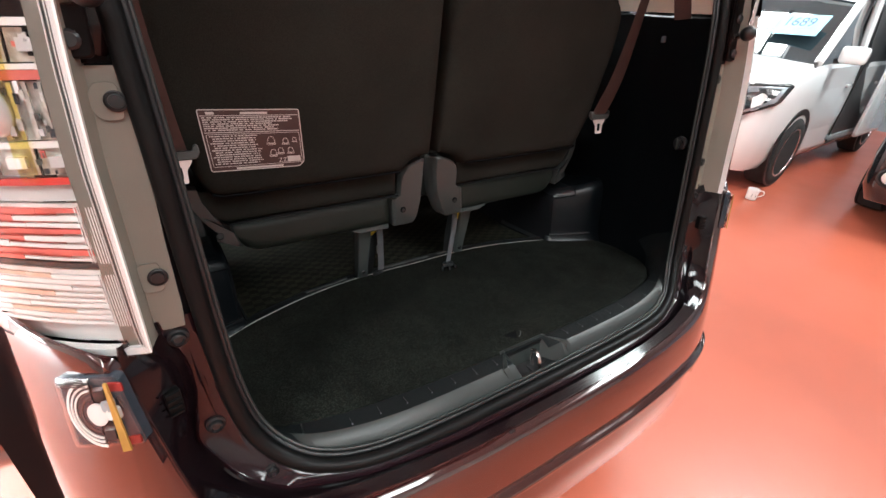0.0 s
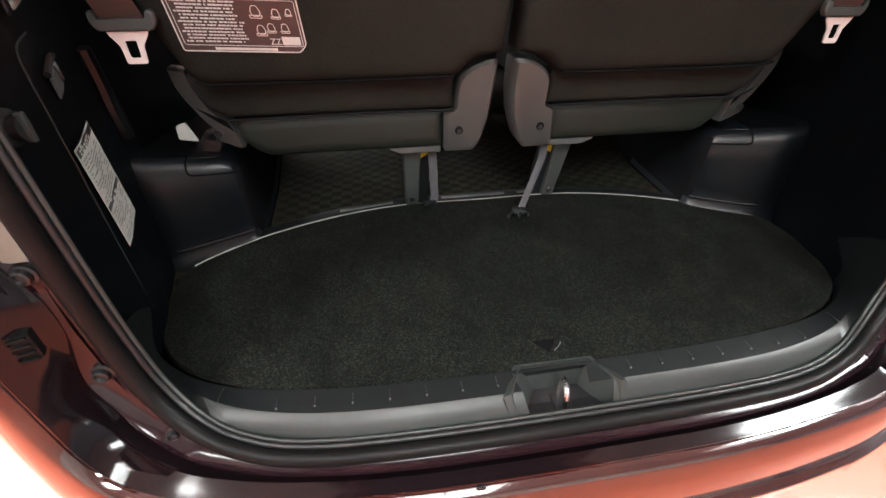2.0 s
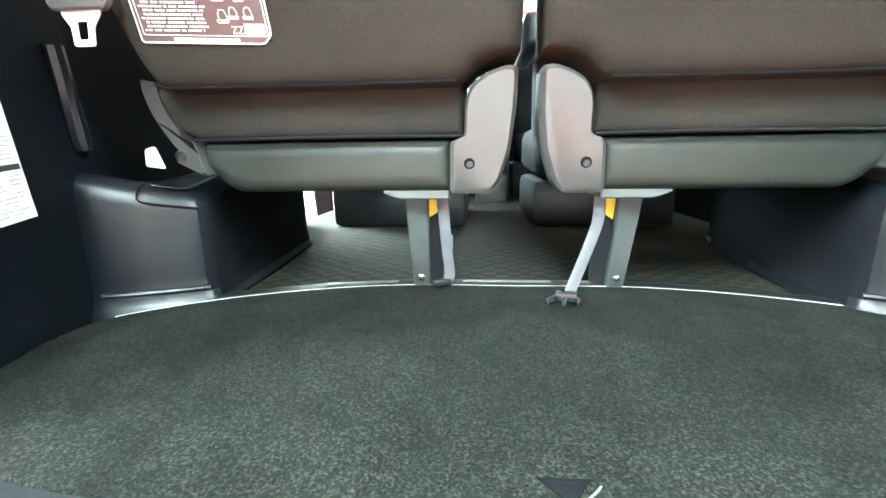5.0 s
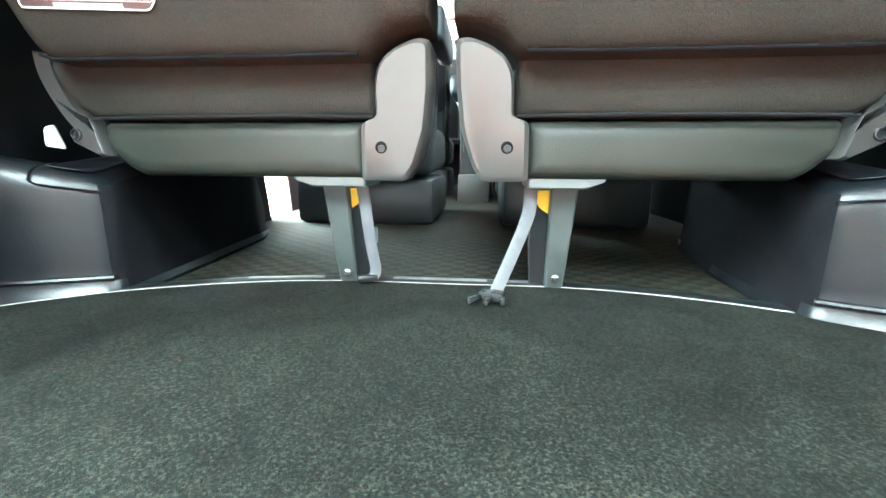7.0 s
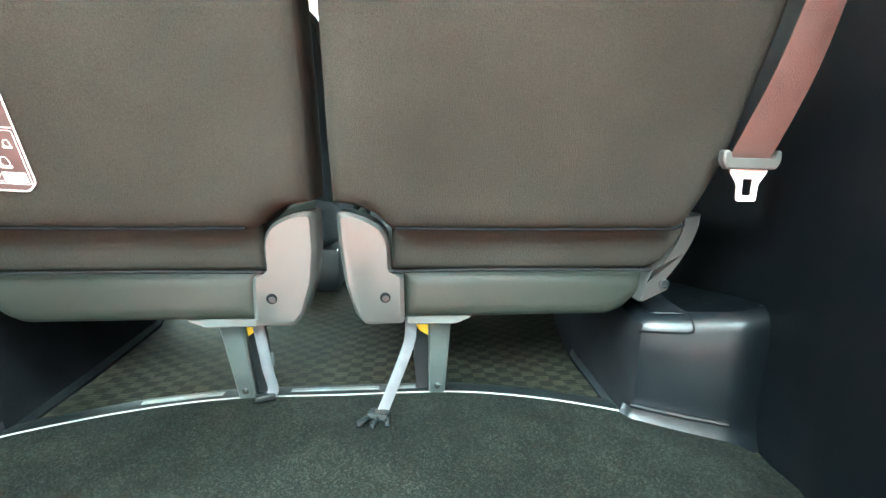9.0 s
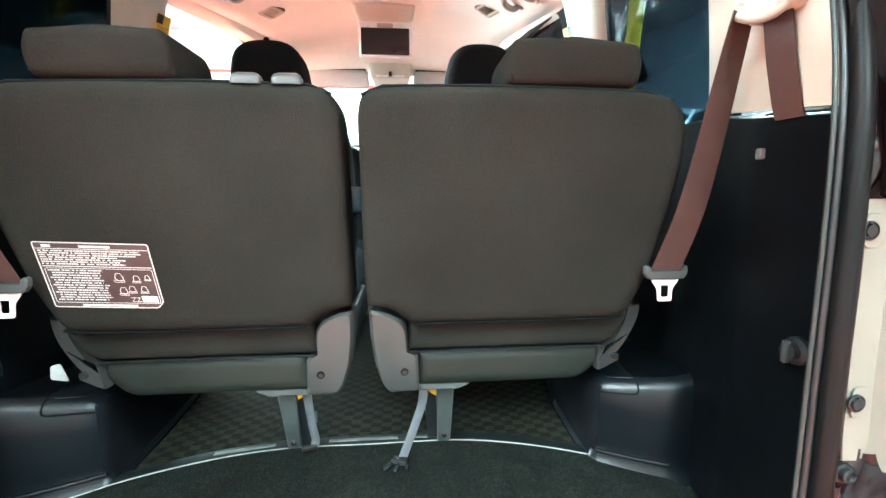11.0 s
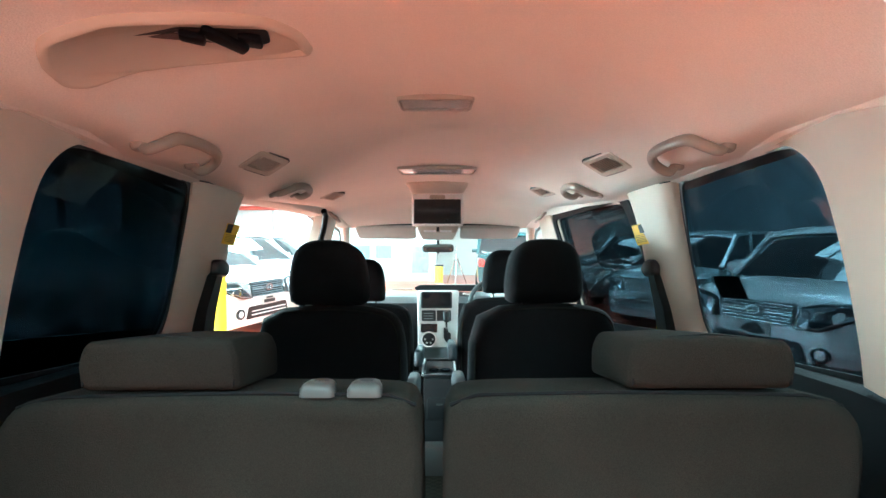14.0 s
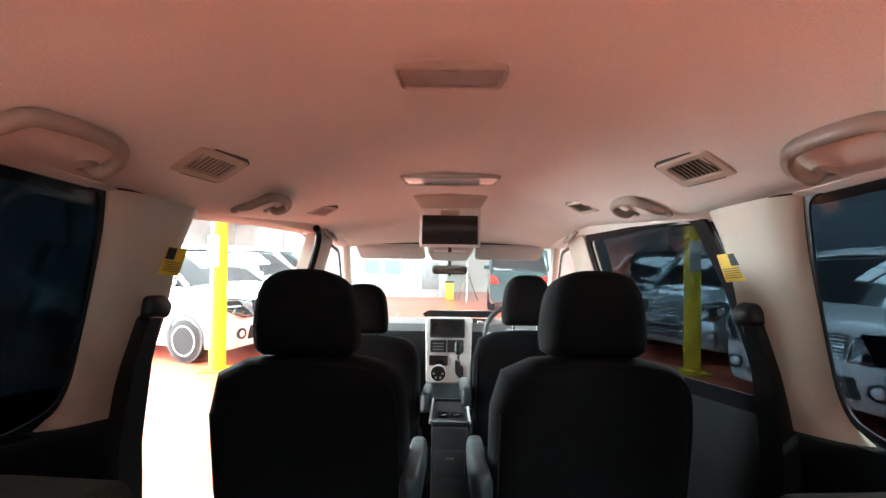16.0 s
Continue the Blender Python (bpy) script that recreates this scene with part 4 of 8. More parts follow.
for _i in range(26):
    _v = 0.875 - _i * 0.033
    if 0.37 < _v < 0.45 or _v < 0.04:
        continue
    _u = 0.06
    while _u < 0.86:
        _l = random.uniform(0.05, 0.26)
        _e = min(_u + _l, 0.93)
        if random.random() < 0.8:
            label_bar(_u, _e, _v, _v + 0.010, M_PRINT_GREY, "text_bar")
        _u = _e + random.uniform(0.015, 0.05)

# details of the side trims
def trim_knob(s):
    t = thing("turn_fastener", "black turn fastener on the cargo side trim", "fastener", (s * 0.515, 0.275, 0.885))
    b = B()
    turned(b, [(0.016, 0.0), (0.016, 0.006), (0.010, 0.008), (0.010, 0.016), (0.001, 0.017)] if s < 0 else [(0.016, 0.0), (0.016, -0.006), (0.010, -0.008), (0.010, -0.016), (0.001, -0.017)],
           (s * 0.519, 0.285, 0.885), "x", 18)
    part("knob", b, M_BLACK, t)
    b = B()
    box(b, (s * 0.502, 0.285, 0.885), (0.008, 0.006, 0.026), 0.002)
    part("grip", b, M_SILL, t)


trim_knob(1)
trim_knob(-1)
for _s, _y, _z in ((1, 0.385, 1.112), (-1, 0.40, 1.112)):
    _t = thing("trim_clip", "small pale plastic clip on the side trim", "clip", (_s * 0.545, _y, _z))
    _b = B()
    box(_b, (_s * (wall_in(_y) - 0.002), _y, _z), (0.008, 0.009, 0.014), 0.002)
    part("clip", _b, M_STRAP, _t)
_t = thing("courtesy_lamp", "small cloudy cargo lamp lens set in the side trim", "lamp", (-0.545, 0.408, 0.975))
on_wall = lambda y, z, w: Vector((-(wall_in(y) - 0.002 - w), y, z))
_b = B()
plate(_b, rounded([(0.384, 0.955), (0.428, 0.964), (0.429, 0.999), (0.386, 0.991)], 0.004, 3), on_wall, 0.004, 0.0015)
part("bezel", _b, M_BLACK, _t)
_b = B()
plate(_b, rounded([(0.388, 0.959), (0.425, 0.9665), (0.426, 0.995), (0.390, 0.9875)], 0.004, 3), lambda u, v, w: on_wall(u, v, w + 0.004), 0.005, 0.002)
part("lens", _b, M_LAMPLENS, _t)
_b = B()
plate(_b, rounded([(0.4195, 0.969), (0.4245, 0.970), (0.425, 0.990), (0.4205, 0.989)], 0.002, 2), lambda u, v, w: on_wall(u, v, w + 0.009), 0.001)
part("switch", _b, M_BEIGE, _t)
_t = thing("trim_catch", "small grey finger catch under a dark lip on the side trim", "catch", (-0.555, 0.42, 0.89))
_b = B()
plate(_b, [(0.404, 0.894), (0.427, 0.903), (0.437, 0.884), (0.426, 0.879), (0.405, 0.875)], on_wall, 0.003, 0.0008)
part("catch", _b, M_LEG, _t)
# second facet of the finger recess, in a paler grey
_b = B()
plate(_b, [(0.429, 0.903), (0.443, 0.905), (0.441, 0.886)], on_wall, 0.004, 0.0006)
part("pale_facet", _b, M_STRAP, _t, "paler triangular facet")
_b = B()
tube(_b, [on_wall(y, z, 0.003) for y, z in ((0.398, 0.901), (0.415, 0.907), (0.430, 0.911), (0.442, 0.911))], 0.0035, 8)
part("lip", _b, M_BLACK, _t)
_b = B()
tube(_b, smooth_path([on_wall(y, z, -0.001) for y, z in ((0.372, 0.60), (0.370, 0.68), (0.370, 0.76), (0.370, 0.84), (0.369, 0.90), (0.372, 0.925), (0.384, 0.934), (0.41, 0.938))], 3), 0.0010, 6)
solid("trim_seam", _b, M_SILL, "thin seam of the service lid in the side trim", "seam")
# upright rib under the belt, and the small pale tab by the seat hinge
_b = B()
tube(_b, smooth_path([(-0.580, 0.548, 0.90), (-0.580, 0.556, 0.84), (-0.578, 0.563, 0.775)], 4), [0.012] * 8 + [0.010], 10)
solid("trim_rib", _b, M_ARCH, "rounded rib moulded in the black side trim", "trim rib")
_t = thing("seat_tab", "small white fabric pull tab beside the seat hinge", "pull tab", (-0.505, 0.60, 0.765))
_b = B()
plate(_b, rounded([(-0.014, -0.010), (0.016, -0.014), (0.004, 0.018), (-0.012, 0.014)], 0.004, 2), lambda u, v, w: Vector((-0.512 + u, 0.60 + w, 0.763 + v)), 0.003, 0.001)
part("tab", _b, M_WHITE_PAPER, _t)


# ---- third-row seats ----
def back_y(z):
    return 0.545 + (0.86 - z) * 0.237


def third_seat(s):
    side = "with a caution plate" if s < 0 else "with a plain back"
    t = thing("folding_seat", "upright dark charcoal fabric third-row seat " + side, "car seat", (s * 0.26, 0.65, 0.56), group="third-row seats")
    P = lambda u, v, w: Vector((s * u, back_y(v) + w, v))
    out = smooth_path([(0.013, 1.17, 0), (0.020, 1.198, 0), (0.045, 1.211, 0), (0.15, 1.214, 0), (0.30, 1.214, 0), (0.43, 1.210, 0), (0.478, 1.198, 0), (0.502, 1.165, 0), (0.508, 1.10, 0), (0.500, 1.02, 0),
                       (0.488, 0.935, 0), (0.468, 0.870, 0), (0.455, 0.850, 0)], 3)
    out = [(p.x, p.y) for p in out] + [(0.44, 0.845), (0.30, 0.844), (0.18, 0.844), (0.085, 0.845), (0.076, 0.852), (0.062, 0.866), (0.045, 0.874), (0.013, 0.880), (0.0115, 0.95), (0.012, 1.05), (0.0125, 1.12)]
    b = B()
    pillow(b, out, P, soft_layers(0.12, 0.018))
    part("backrest", b, M_FABRIC, t, smooth=60)
    # top piping
    b = B()
    tube(b, [P(0.02, 1.199, 0.012), P(0.05, 1.2105, 0.012), P(0.2, 1.2135, 0.012), P(0.43, 1.209, 0.012), P(0.475, 1.197, 0.012)], 0.0025, 6)
    part("top_seam", b, M_FABRIC_DARK, t)
    b = B()
    tube(b, [P(u, v, 0.004) for u, v in ((0.088, 0.8475), (0.18, 0.8465), (0.30, 0.8465), (0.44, 0.8475), (0.456, 0.853))], 0.0022, 6)
    part("bottom_seam", b, M_FELT, t)
    # folded cushion band and its vinyl underside
    b = B()
    pillow(b, rounded([(0.080, 0.786), (0.437, 0.786), (0.462, 0.800), (0.492, 0.855), (0.082, 0.855)], 0.006, 3), lambda u, v, w: Vector((s * u, 0.586 + w + (0.82 - v) * 0.1, v)), soft_layers(0.34, 0.010))
    part("cushion", b, M_FABRIC, t, smooth=60)
    b = B()
    tube(b, [Vector((s * x, 0.583, z)) for x, z in ((0.082, 0.7865), (0.20, 0.788), (0.33, 0.7875), (0.436, 0.786))], 0.0022, 6)
    part("cushion_seam", b, M_FABRIC_DARK, t)
    b = B()
    pillow(b, rounded([(0.096, 0.716), (0.392, 0.716), (0.412, 0.726), (0.441, 0.758), (0.437, 0.783), (0.096, 0.783)], 0.006, 3), lambda u, v, w: Vector((s * u, 0.596 + w, v)), soft_layers(0.30, 0.012))
    part("underside", b, M_CUSHION, t, "grey-green vinyl underside", smooth=60)
    # inner hinge cover
    b = B()
    o = rounded([(0.013, 0.866), (0.030, 0.866), (0.050, 0.859), (0.066, 0.849), (0.075, 0.836), (0.078, 0.820), (0.079, 0.786), (0.097, 0.780), (0.098, 0.714), (0.046, 0.713), (0.034, 0.728), (0.020, 0.770), (0.014, 0.82)], 0.006, 3)
    plate(b, o, lambda u, v, w: Vector((s * u, 0.580 - max(0, v - 0.79) * 0.22 + w + max(0, 0.026 - u) * 0.6, v)), 0.055, 0.006)
    hc = part("hinge_cover", b, M_BRACKET, t, "taupe plastic hinge cover with a bolt", smooth=40)
    b = B()
    turned(b, [(0.0070, 0.0), (0.0070, -0.0006), (0.001, -0.0008)], (s * 0.0725, 0.5800, 0.752), "y", 18)
    part("bolt_hole", b, M_FELT, hc, "dark bolt hole")
    b = B()
    turned(b, [(0.0044, 0.0), (0.0040, -0.0010), (0.001, -0.0013)], (s * 0.0725 + 0.0005, 0.5795, 0.7508), "y", 14)
    part("bolt", b, M_BLACK, hc)
    # outer hinge arm
    b = B()
    arm = smooth_path([(0.497, 0.865, 0), (0.496, 0.848, 0), (0.490, 0.828, 0), (0.479, 0.806, 0), (0.466, 0.786, 0), (0.454, 0.771, 0)], 3)
    left = [(p.x - 0.018 - 0.006 * i / len(arm), p.y - 0.004) for i, p in enumerate(arm)]
    rgt = [(p.x + 0.004, p.y) for p in arm]
    o = rgt + [(0.464, 0.757), (0.430, 0.740), (0.424, 0.7415), (0.437, 0.785)] + list(reversed(left))
    plate(b, o, lambda u, v, w: Vector((s * u, 0.581 + w, v)), 0.03, 0.003)
    oa = part("hinge_arm", b, M_ARM, t, "curved taupe hinge arm", smooth=40)
    b = B()
    turned(b, [(0.007, 0.0), (0.007, -0.0025), (0.0055, -0.003), (0.0055, 0.001), (0.001, 0.001)], (s * 0.457, 0.581, 0.767), "y", 16)
    part("bolt", b, M_BLACK, oa)
    # leg
    b = B()
    plate(b, rounded([(0.132, 0.706), (0.167, 0.706), (0.165, 0.64), (0.1625, 0.555), (0.137, 0.555), (0.1345, 0.64)], 0.003, 2), lambda u, v, w: Vector((s * u, 0.632 + w + (0.706 - v) * 0.30, v)), 0.028, 0.003)
    lg = part("leg", b, M_LEG, t, "grey painted folding leg")
    b = B()
    turned(b, [(0.0055, 0.0), (0.0055, -0.003), (0.001, -0.004)], (s * 0.150, 0.673, 0.575), "y", 14)
    part("bolt", b, M_STEEL, lg)
    b = B()
    plate(b, [(0.112, 0.706), (0.134, 0.706), (0.137, 0.555), (0.118, 0.555), (0.112, 0.62)], lambda u, v, w: Vector((s * u, 0.645 + w + (0.706 - v) * 0.30, v)), 0.02)
    part("leg_plate", b, M_BLACK, t)
    b = B()
    plate(b, [(0.113, 0.700), (0.133, 0.700), (0.1335, 0.672), (0.113, 0.686)] if s < 0 else [(0.112, 0.700), (0.1335, 0.700), (0.1335, 0.668), (0.122, 0.676), (0.112, 0.69)],
          lambda u, v, w: Vector((s * u, 0.6435 + w + (0.706 - v) * 0.30, v)), 0.001)
    part("leg_sticker", b, M_YELLOW, t, "yellow warning sticker")
    b = B()
    plate(b, rounded([(0.100, 0.704), (0.170, 0.704), (0.192, 0.714), (0.192, 0.718), (0.100, 0.718)], 0.003, 2), lambda u, v, w: Vector((s * u, 0.605 + w, v)), 0.08, 0.002)
    part("mount_plate", b, M_LEG, t)
    # headrest
    b = B()
    hx, hk = (s * 0.305 + (0.017 if s > 0 else -0.008)), (0.91 if s > 0 else 0.85)
    ho = rounded([(-0.108, 1.216), (0.105, 1.216), (0.108, 1.246), (0.097, 1.272), (0.0, 1.278), (-0.098, 1.275), (-0.108, 1.256)], 0.010, 4)
    pillow(b, ho, lambda u, v, w: Vector((hx + s * u * hk, 0.462 + w + (1.25 - v) * 0.20, v)), soft_layers(0.13, 0.010))
    part("headrest", b, M_FABRIC, t, smooth=60)
    b = B()
    tube(b, [Vector((hx + s * hk * x, 0.4695, z)) for x, z in ((-0.101, 1.222), (-0.101, 1.258), (-0.088, 1.2735), (0.0, 1.2785), (0.088, 1.271), (0.099, 1.25), (0.099, 1.222))], 0.0018, 6)
    part("headrest_seam", b, M_FABRIC_DARK, t)
    for x in (0.26, 0.35):
        b = B()
        cyl(b, (s * x, 0.525, 1.20), 0.006, 0.05, "z", 12)
        part("headrest_post", b, M_STEEL, t)
        b = B()
        cyl(b, (s * x, 0.525, 1.213), 0.013, 0.010, "z", 14, bevel=0.003)
        part("post_guide", b, M_BLACK, t)
    if s < 0:
        for x in (0.132, 0.078):
            b = B()
            pillow(b, rounded([(-0.021, -0.015), (0.021, -0.015), (0.017, 0.016), (-0.017, 0.016)], 0.009, 4), lambda u, v, w: Vector((-x + u, 0.480 + v, 1.211 + w + v * 0.1)), [(0, 0), (0, 0.008), (0.003, 0.013), (0.007, 0.015)])
            lv = part("release_lever", b, M_BRACKET, t, "grey plastic release lever on the seat top", smooth=50)
            b = B()
            pillow(b, rounded([(-0.009, -0.006), (0.009, -0.006), (0.009, 0.006), (-0.009, 0.006)], 0.0055, 5), lambda u, v, w: Vector((-x + 0.001 + u, 0.484 + v, 1.2255 + w + v * 0.1)), [(0, 0), (0.0006, 0.0012), (0.002, 0.0012)])
            part("lever_button", b, M_BLACK, lv)
    return t


SEAT_R = third_seat(1)
SEAT_L = third_seat(-1)

# label plate on the left seat's back
_t = thing("seat_label", "maroon caution plate with white print on the seat back", "label", (-0.378, 0.52, 0.94))


def on_back(u, v, w):
    x = -0.459 + u + v * -0.045
    z = 0.8905 + v - u * 0.045 + 0.005
    return Vector((x + 0.008, back_y(z) - 0.0012 - w, z))


LW, LH = 0.157, 0.103
_b = B()
plate(_b, rounded([(0.004, 0), (LW - 0.010, 0), (LW, 0.010), (LW, LH), (0, LH), (0.0, 0.004)], 0.004, 3), on_back, 0.0008)
part("film", _b, M_LABEL_DARK, _t)
_o = rounded([(0.0, 0), (LW - 0.010, 0), (LW, 0.010), (LW, LH), (0, LH)], 0.004, 3)
_b = B()
ring_frame(_b, _o, inset2d(_o, 0.0016), lambda u, v, w: on_back(u, v, w + 0.0009), 0.0003)
part("border", _b, M_PRINT_WHITE, _t)


def bar(u0, v0, u1, v1, mat=M_PRINT_WHITE, name="text_bar"):
    b = B()
    plate(b, [(u0, v0), (u1, v0), (u1, v1), (u0, v1)], lambda u, v, w: on_back(u, v, w + 0.0009), 0.0003)
    part(name, b, mat, _t, smooth=0)


bar(0.003, 0.0925, LW - 0.003, 0.0935)
bar(0.004, 0.0655, LW - 0.003, 0.0668)
bar(0.012, 0.0948, 0.024, 0.0990)
bar(0.062, 0.0950, 0.104, 0.0985)
random.seed(11)
for _i in range(7):
    _v = 0.0890 - _i * 0.00335
    _u = 0.005
    _end = (0.150 if _i < 3 else 0.125) - random.uniform(0, 0.02)
    while _u < _end:
        _l = random.uniform(0.0018, 0.0060)
        bar(_u, _v, min(_u + _l, _end), _v + 0.0019)
        _u += _l + random.choice((0.0007, 0.0007, 0.0009, 0.0030))
_o2 = rect(0.005, 0.008, LW - 0.004, 0.0635, 0.003, 2)
_b = B()
ring_frame(_b, _o2, inset2d(_o2, 0.0008), lambda u, v, w: on_back(u, v, w + 0.0009), 0.0003)
part("inner_border", _b, M_PRINT_WHITE, _t)
for _i in range(13):
    _v = 0.0590 - _i * 0.0039
    _u = 0.013 if _i % 3 else 0.009
    _end = 0.075 + random.uniform(0, 0.018)
    while _u < _end:
        _l = random.uniform(0.0018, 0.0056)
        bar(_u, _v, min(_u + _l, _end), _v + 0.0019)
        _u += _l + random.choice((0.0007, 0.0007, 0.0010, 0.0026))
bar(0.040, 0.0025, 0.118, 0.0058)
bar(0.127, 0.010, 0.150, 0.0205, M_PRINT_WHITE, "bar_code_patch")
# little seat pictograms as line shapes
for _cx, _cz, _sc in ((0.103, 0.050, 1.0), (0.127, 0.048, 0.8), (0.143, 0.050, 0.6), (0.104, 0.028, 0.9), (0.117, 0.031, 0.8), (0.134, 0.031, 0.8)):
    _b = B()
    _ol = rounded([(-0.004, -0.006), (0.005, -0.006), (0.007, -0.001), (0.004, 0.007), (-0.003, 0.007), (-0.006, 0.0)], 0.002, 2)
    _ol = [(_cx + u * _sc, _cz + v * _sc) for u, v in _ol]
    ring_frame(_b, _ol, inset2d(_ol, 0.0009), lambda u, v, w: on_back(u, v, w + 0.0009), 0.0003)
    part("pictogram", _b, M_PRINT_WHITE, _t)
    _b = B()
    _ol = rounded([(-0.007, -0.008), (0.007, -0.008), (0.008, -0.004), (-0.008, -0.004)], 0.001, 2)
    _ol = [(_cx + u * _sc, _cz + v * _sc) for u, v in _ol]
    ring_frame(_b, _ol, inset2d(_ol, 0.0008), lambda u, v, w: on_back(u, v, w + 0.0009), 0.0003)
    part("pictogram", _b, M_PRINT_WHITE, _t)
_cu = bpy.data.curves.new("code_letters", "FONT")
_cu.body, _cu.size = "ZZ", 0.011
_dg = new("code_letters", _cu)
_me = bpy.data.meshes.new_from_object(_dg.evaluated_get(bpy.context.evaluated_depsgraph_get()))
bpy.data.objects.remove(_dg)
_b = B()
_b.from_mesh(_me)
for _v in _b.verts:
    _v.co = on_back(0.1115 + _v.co.x, 0.0105 + _v.co.y, 0.0011)
part("code_letters", _b, M_PRINT_WHITE, _t, smooth=0)


# straps under the seats
def strap(pts, width, name, label, up):
    t = thing(name, label, "strap", pts[-1])
    b = B()
    tube(b, smooth_path(pts, 4), width / 2, 8, flat=0.16, up=up)
    part("webbing", b, M_STRAP, t)
    return t


_t = strap([(0.107, 0.632, 0.705), (0.105, 0.628, 0.672), (0.092, 0.620, 0.635), (0.074, 0.609, 0.592), (0.066, 0.603, 0.574)], 0.017, "tether_strap", "grey webbing strap with a black snap buckle lying on the mat", (0, 1, 0.4))
_b = B()
box(_b, (0.061, 0.598, 0.571), (0.032, 0.018, 0.013), 0.004, (0, 0, -20))
_k = part("buckle", _b, M_BUCKLE, _t, "shiny black plastic snap buckle")
for _dx, _a in ((-0.017, -42), (0.0, -20), (0.017, 2)):
    _b = B()
    box(_b, (0.056 + _dx, 0.583 + abs(_dx) * 0.22, 0.569), (0.008, 0.024, 0.010), 0.0035, (0, 0, _a))
    part("prong", _b, M_BUCKLE, _k)
_t = strap([(-0.113, 0.634, 0.706), (-0.110, 0.640, 0.67), (-0.107, 0.650, 0.62), (-0.104, 0.660, 0.585), (-0.108, 0.660, 0.572)], 0.016, "tether_strap", "grey webbing strap hanging under the seat", (0, 1, 0.2))
_b = B()
box(_b, (-0.107, 0.655, 0.635), (0.017, 0.005, 0.022), 0.002)
part("keeper", _b, M_LEG, _t)
_b = B()
box(_b, (-0.116, 0.658, 0.571), (0.030, 0.012, 0.010), 0.003, (0, 0, 20))
part("hook", _b, M_BLACK, _t)


# ---- seat belts ----
def seat_belt(s):
    t = thing("seat_belt", "brown webbing seat belt with its tongue parked, beside the rear seat", "seat belt", (s * 0.53, 0.40, 1.30), group="rear seat belts")
    b = B()
    tip = [(0.512, 0.400, 1.288), (0.518, 0.428, 1.22), (0.517, 0.455, 1.12), (0.511, 0.478, 1.03), (0.504, 0.506, 0.958), (0.501, 0.516, 0.935)]
    path = smooth_path([(s * x, y, z) for x, y, z in tip], 4)
    rings = []
    n = len(path)
    for i, p in enumerate(path):
        f = i / (n - 1)
        a = radians(-24 + 34 * min(1, f * 1.3))
        d = Vector((s * math.cos(a), math.sin(a) * -1.0, 0)) * 0.0225
        nn = Vector((0, -0.0008, 0))
        rings.append([p - d + nn, p + d + nn, p + d - nn, p - d - nn])
    loft(b, rings)
    part("webbing", b, M_BELT, t, smooth=60)
    b = B()
    rings = []
    for x, y, z in ((0.526, 0.362, 1.285), (0.530, 0.354, 1.22), (0.536, 0.347, 1.168), (0.541, 0.346, 1.150)):
        rings.append([Vector((s * (x - e), y + d, z)) for d, e in ((-0.018, 0.002), (0.018, 0.006), (0.018, 0.004), (-0.018, 0.0))])
    loft(b, rings)
    part("lower_webbing", b, M_BELT, t)
    # top guide
    b = B()
    o = rounded([(-0.040, 0.0), (-0.052, 0.030), (-0.046, 0.062), (0.040, 0.066), (0.048, 0.030), (0.040, 0.0)], 0.018, 4)
    pillow(b, o, lambda u, v, w: Vector((s * (0.541 - w), 0.365 + u, 1.272 + v)), [(0, 0), (0, 0.018), (0.006, 0.028), (0.018, 0.032)])
    part("guide_cover", b, M_BEIGE, t, "cream plastic anchor cover", smooth=60)
    b = B()
    tube(b, smooth_path([(s * 0.524, 0.332, 1.300), (s * 0.514, 0.334, 1.282), (s * 0.509, 0.348, 1.270), (s * 0.505, 0.372, 1.272), (s * 0.503, 0.396, 1.284), (s * 0.510, 0.406, 1.298)], 4), 0.0068, 10)
    part("guide_loop", b, M_BEIGE_DARK, t, smooth=60)
    b = B()
    box(b, (s * 0.507, 0.377, 1.284), (0.010, 0.060, 0.014), 0.004, (12 * 1, 0, 0))
    part("guide_slot", b, M_LAMP_WHITE, t)
    # tongue
    yy = 0.514
    q = lambda u, v, w: Vector((s * 0.499 + u, yy - 0.006 + w + v * 0.05, 0.903 + v))
    b = B()
    outer = rounded([(-0.012, -0.016), (0.012, -0.016), (0.013, 0.004), (0.023, 0.018), (0.023, 0.024), (-0.023, 0.024), (-0.023, 0.018), (-0.013, 0.004)], 0.003, 2)
    inner = rounded([(-0.006, -0.009), (0.006, -0.009), (0.0065, -0.003), (0.0066, 0.008), (0.0067, 0.010), (-0.0067, 0.010), (-0.0066, 0.008), (-0.0065, -0.003)], 0.002, 2)
    ring_frame(b, outer, inner, q, 0.0025)
    part("tongue", b, M_TONGUE, t, "metal buckle tongue with a square hole, tinted for the red floor reflection")
    b = B()
    plate(b, rounded([(-0.030, 0.021), (0.030, 0.021), (0.036, 0.030), (0.036, 0.042), (0.030, 0.044), (0.028, 0.034), (-0.028, 0.034), (-0.030, 0.044), (-0.036, 0.042), (-0.036, 0.030)], 0.003, 2),
          lambda u, v, w: q(u, v, w - 0.005), 0.012, 0.002)
    part("tongue_grip", b, M_BRACKET, t, "grey plastic grip of the tongue")
    return t


seat_belt(1)
seat_belt(-1)


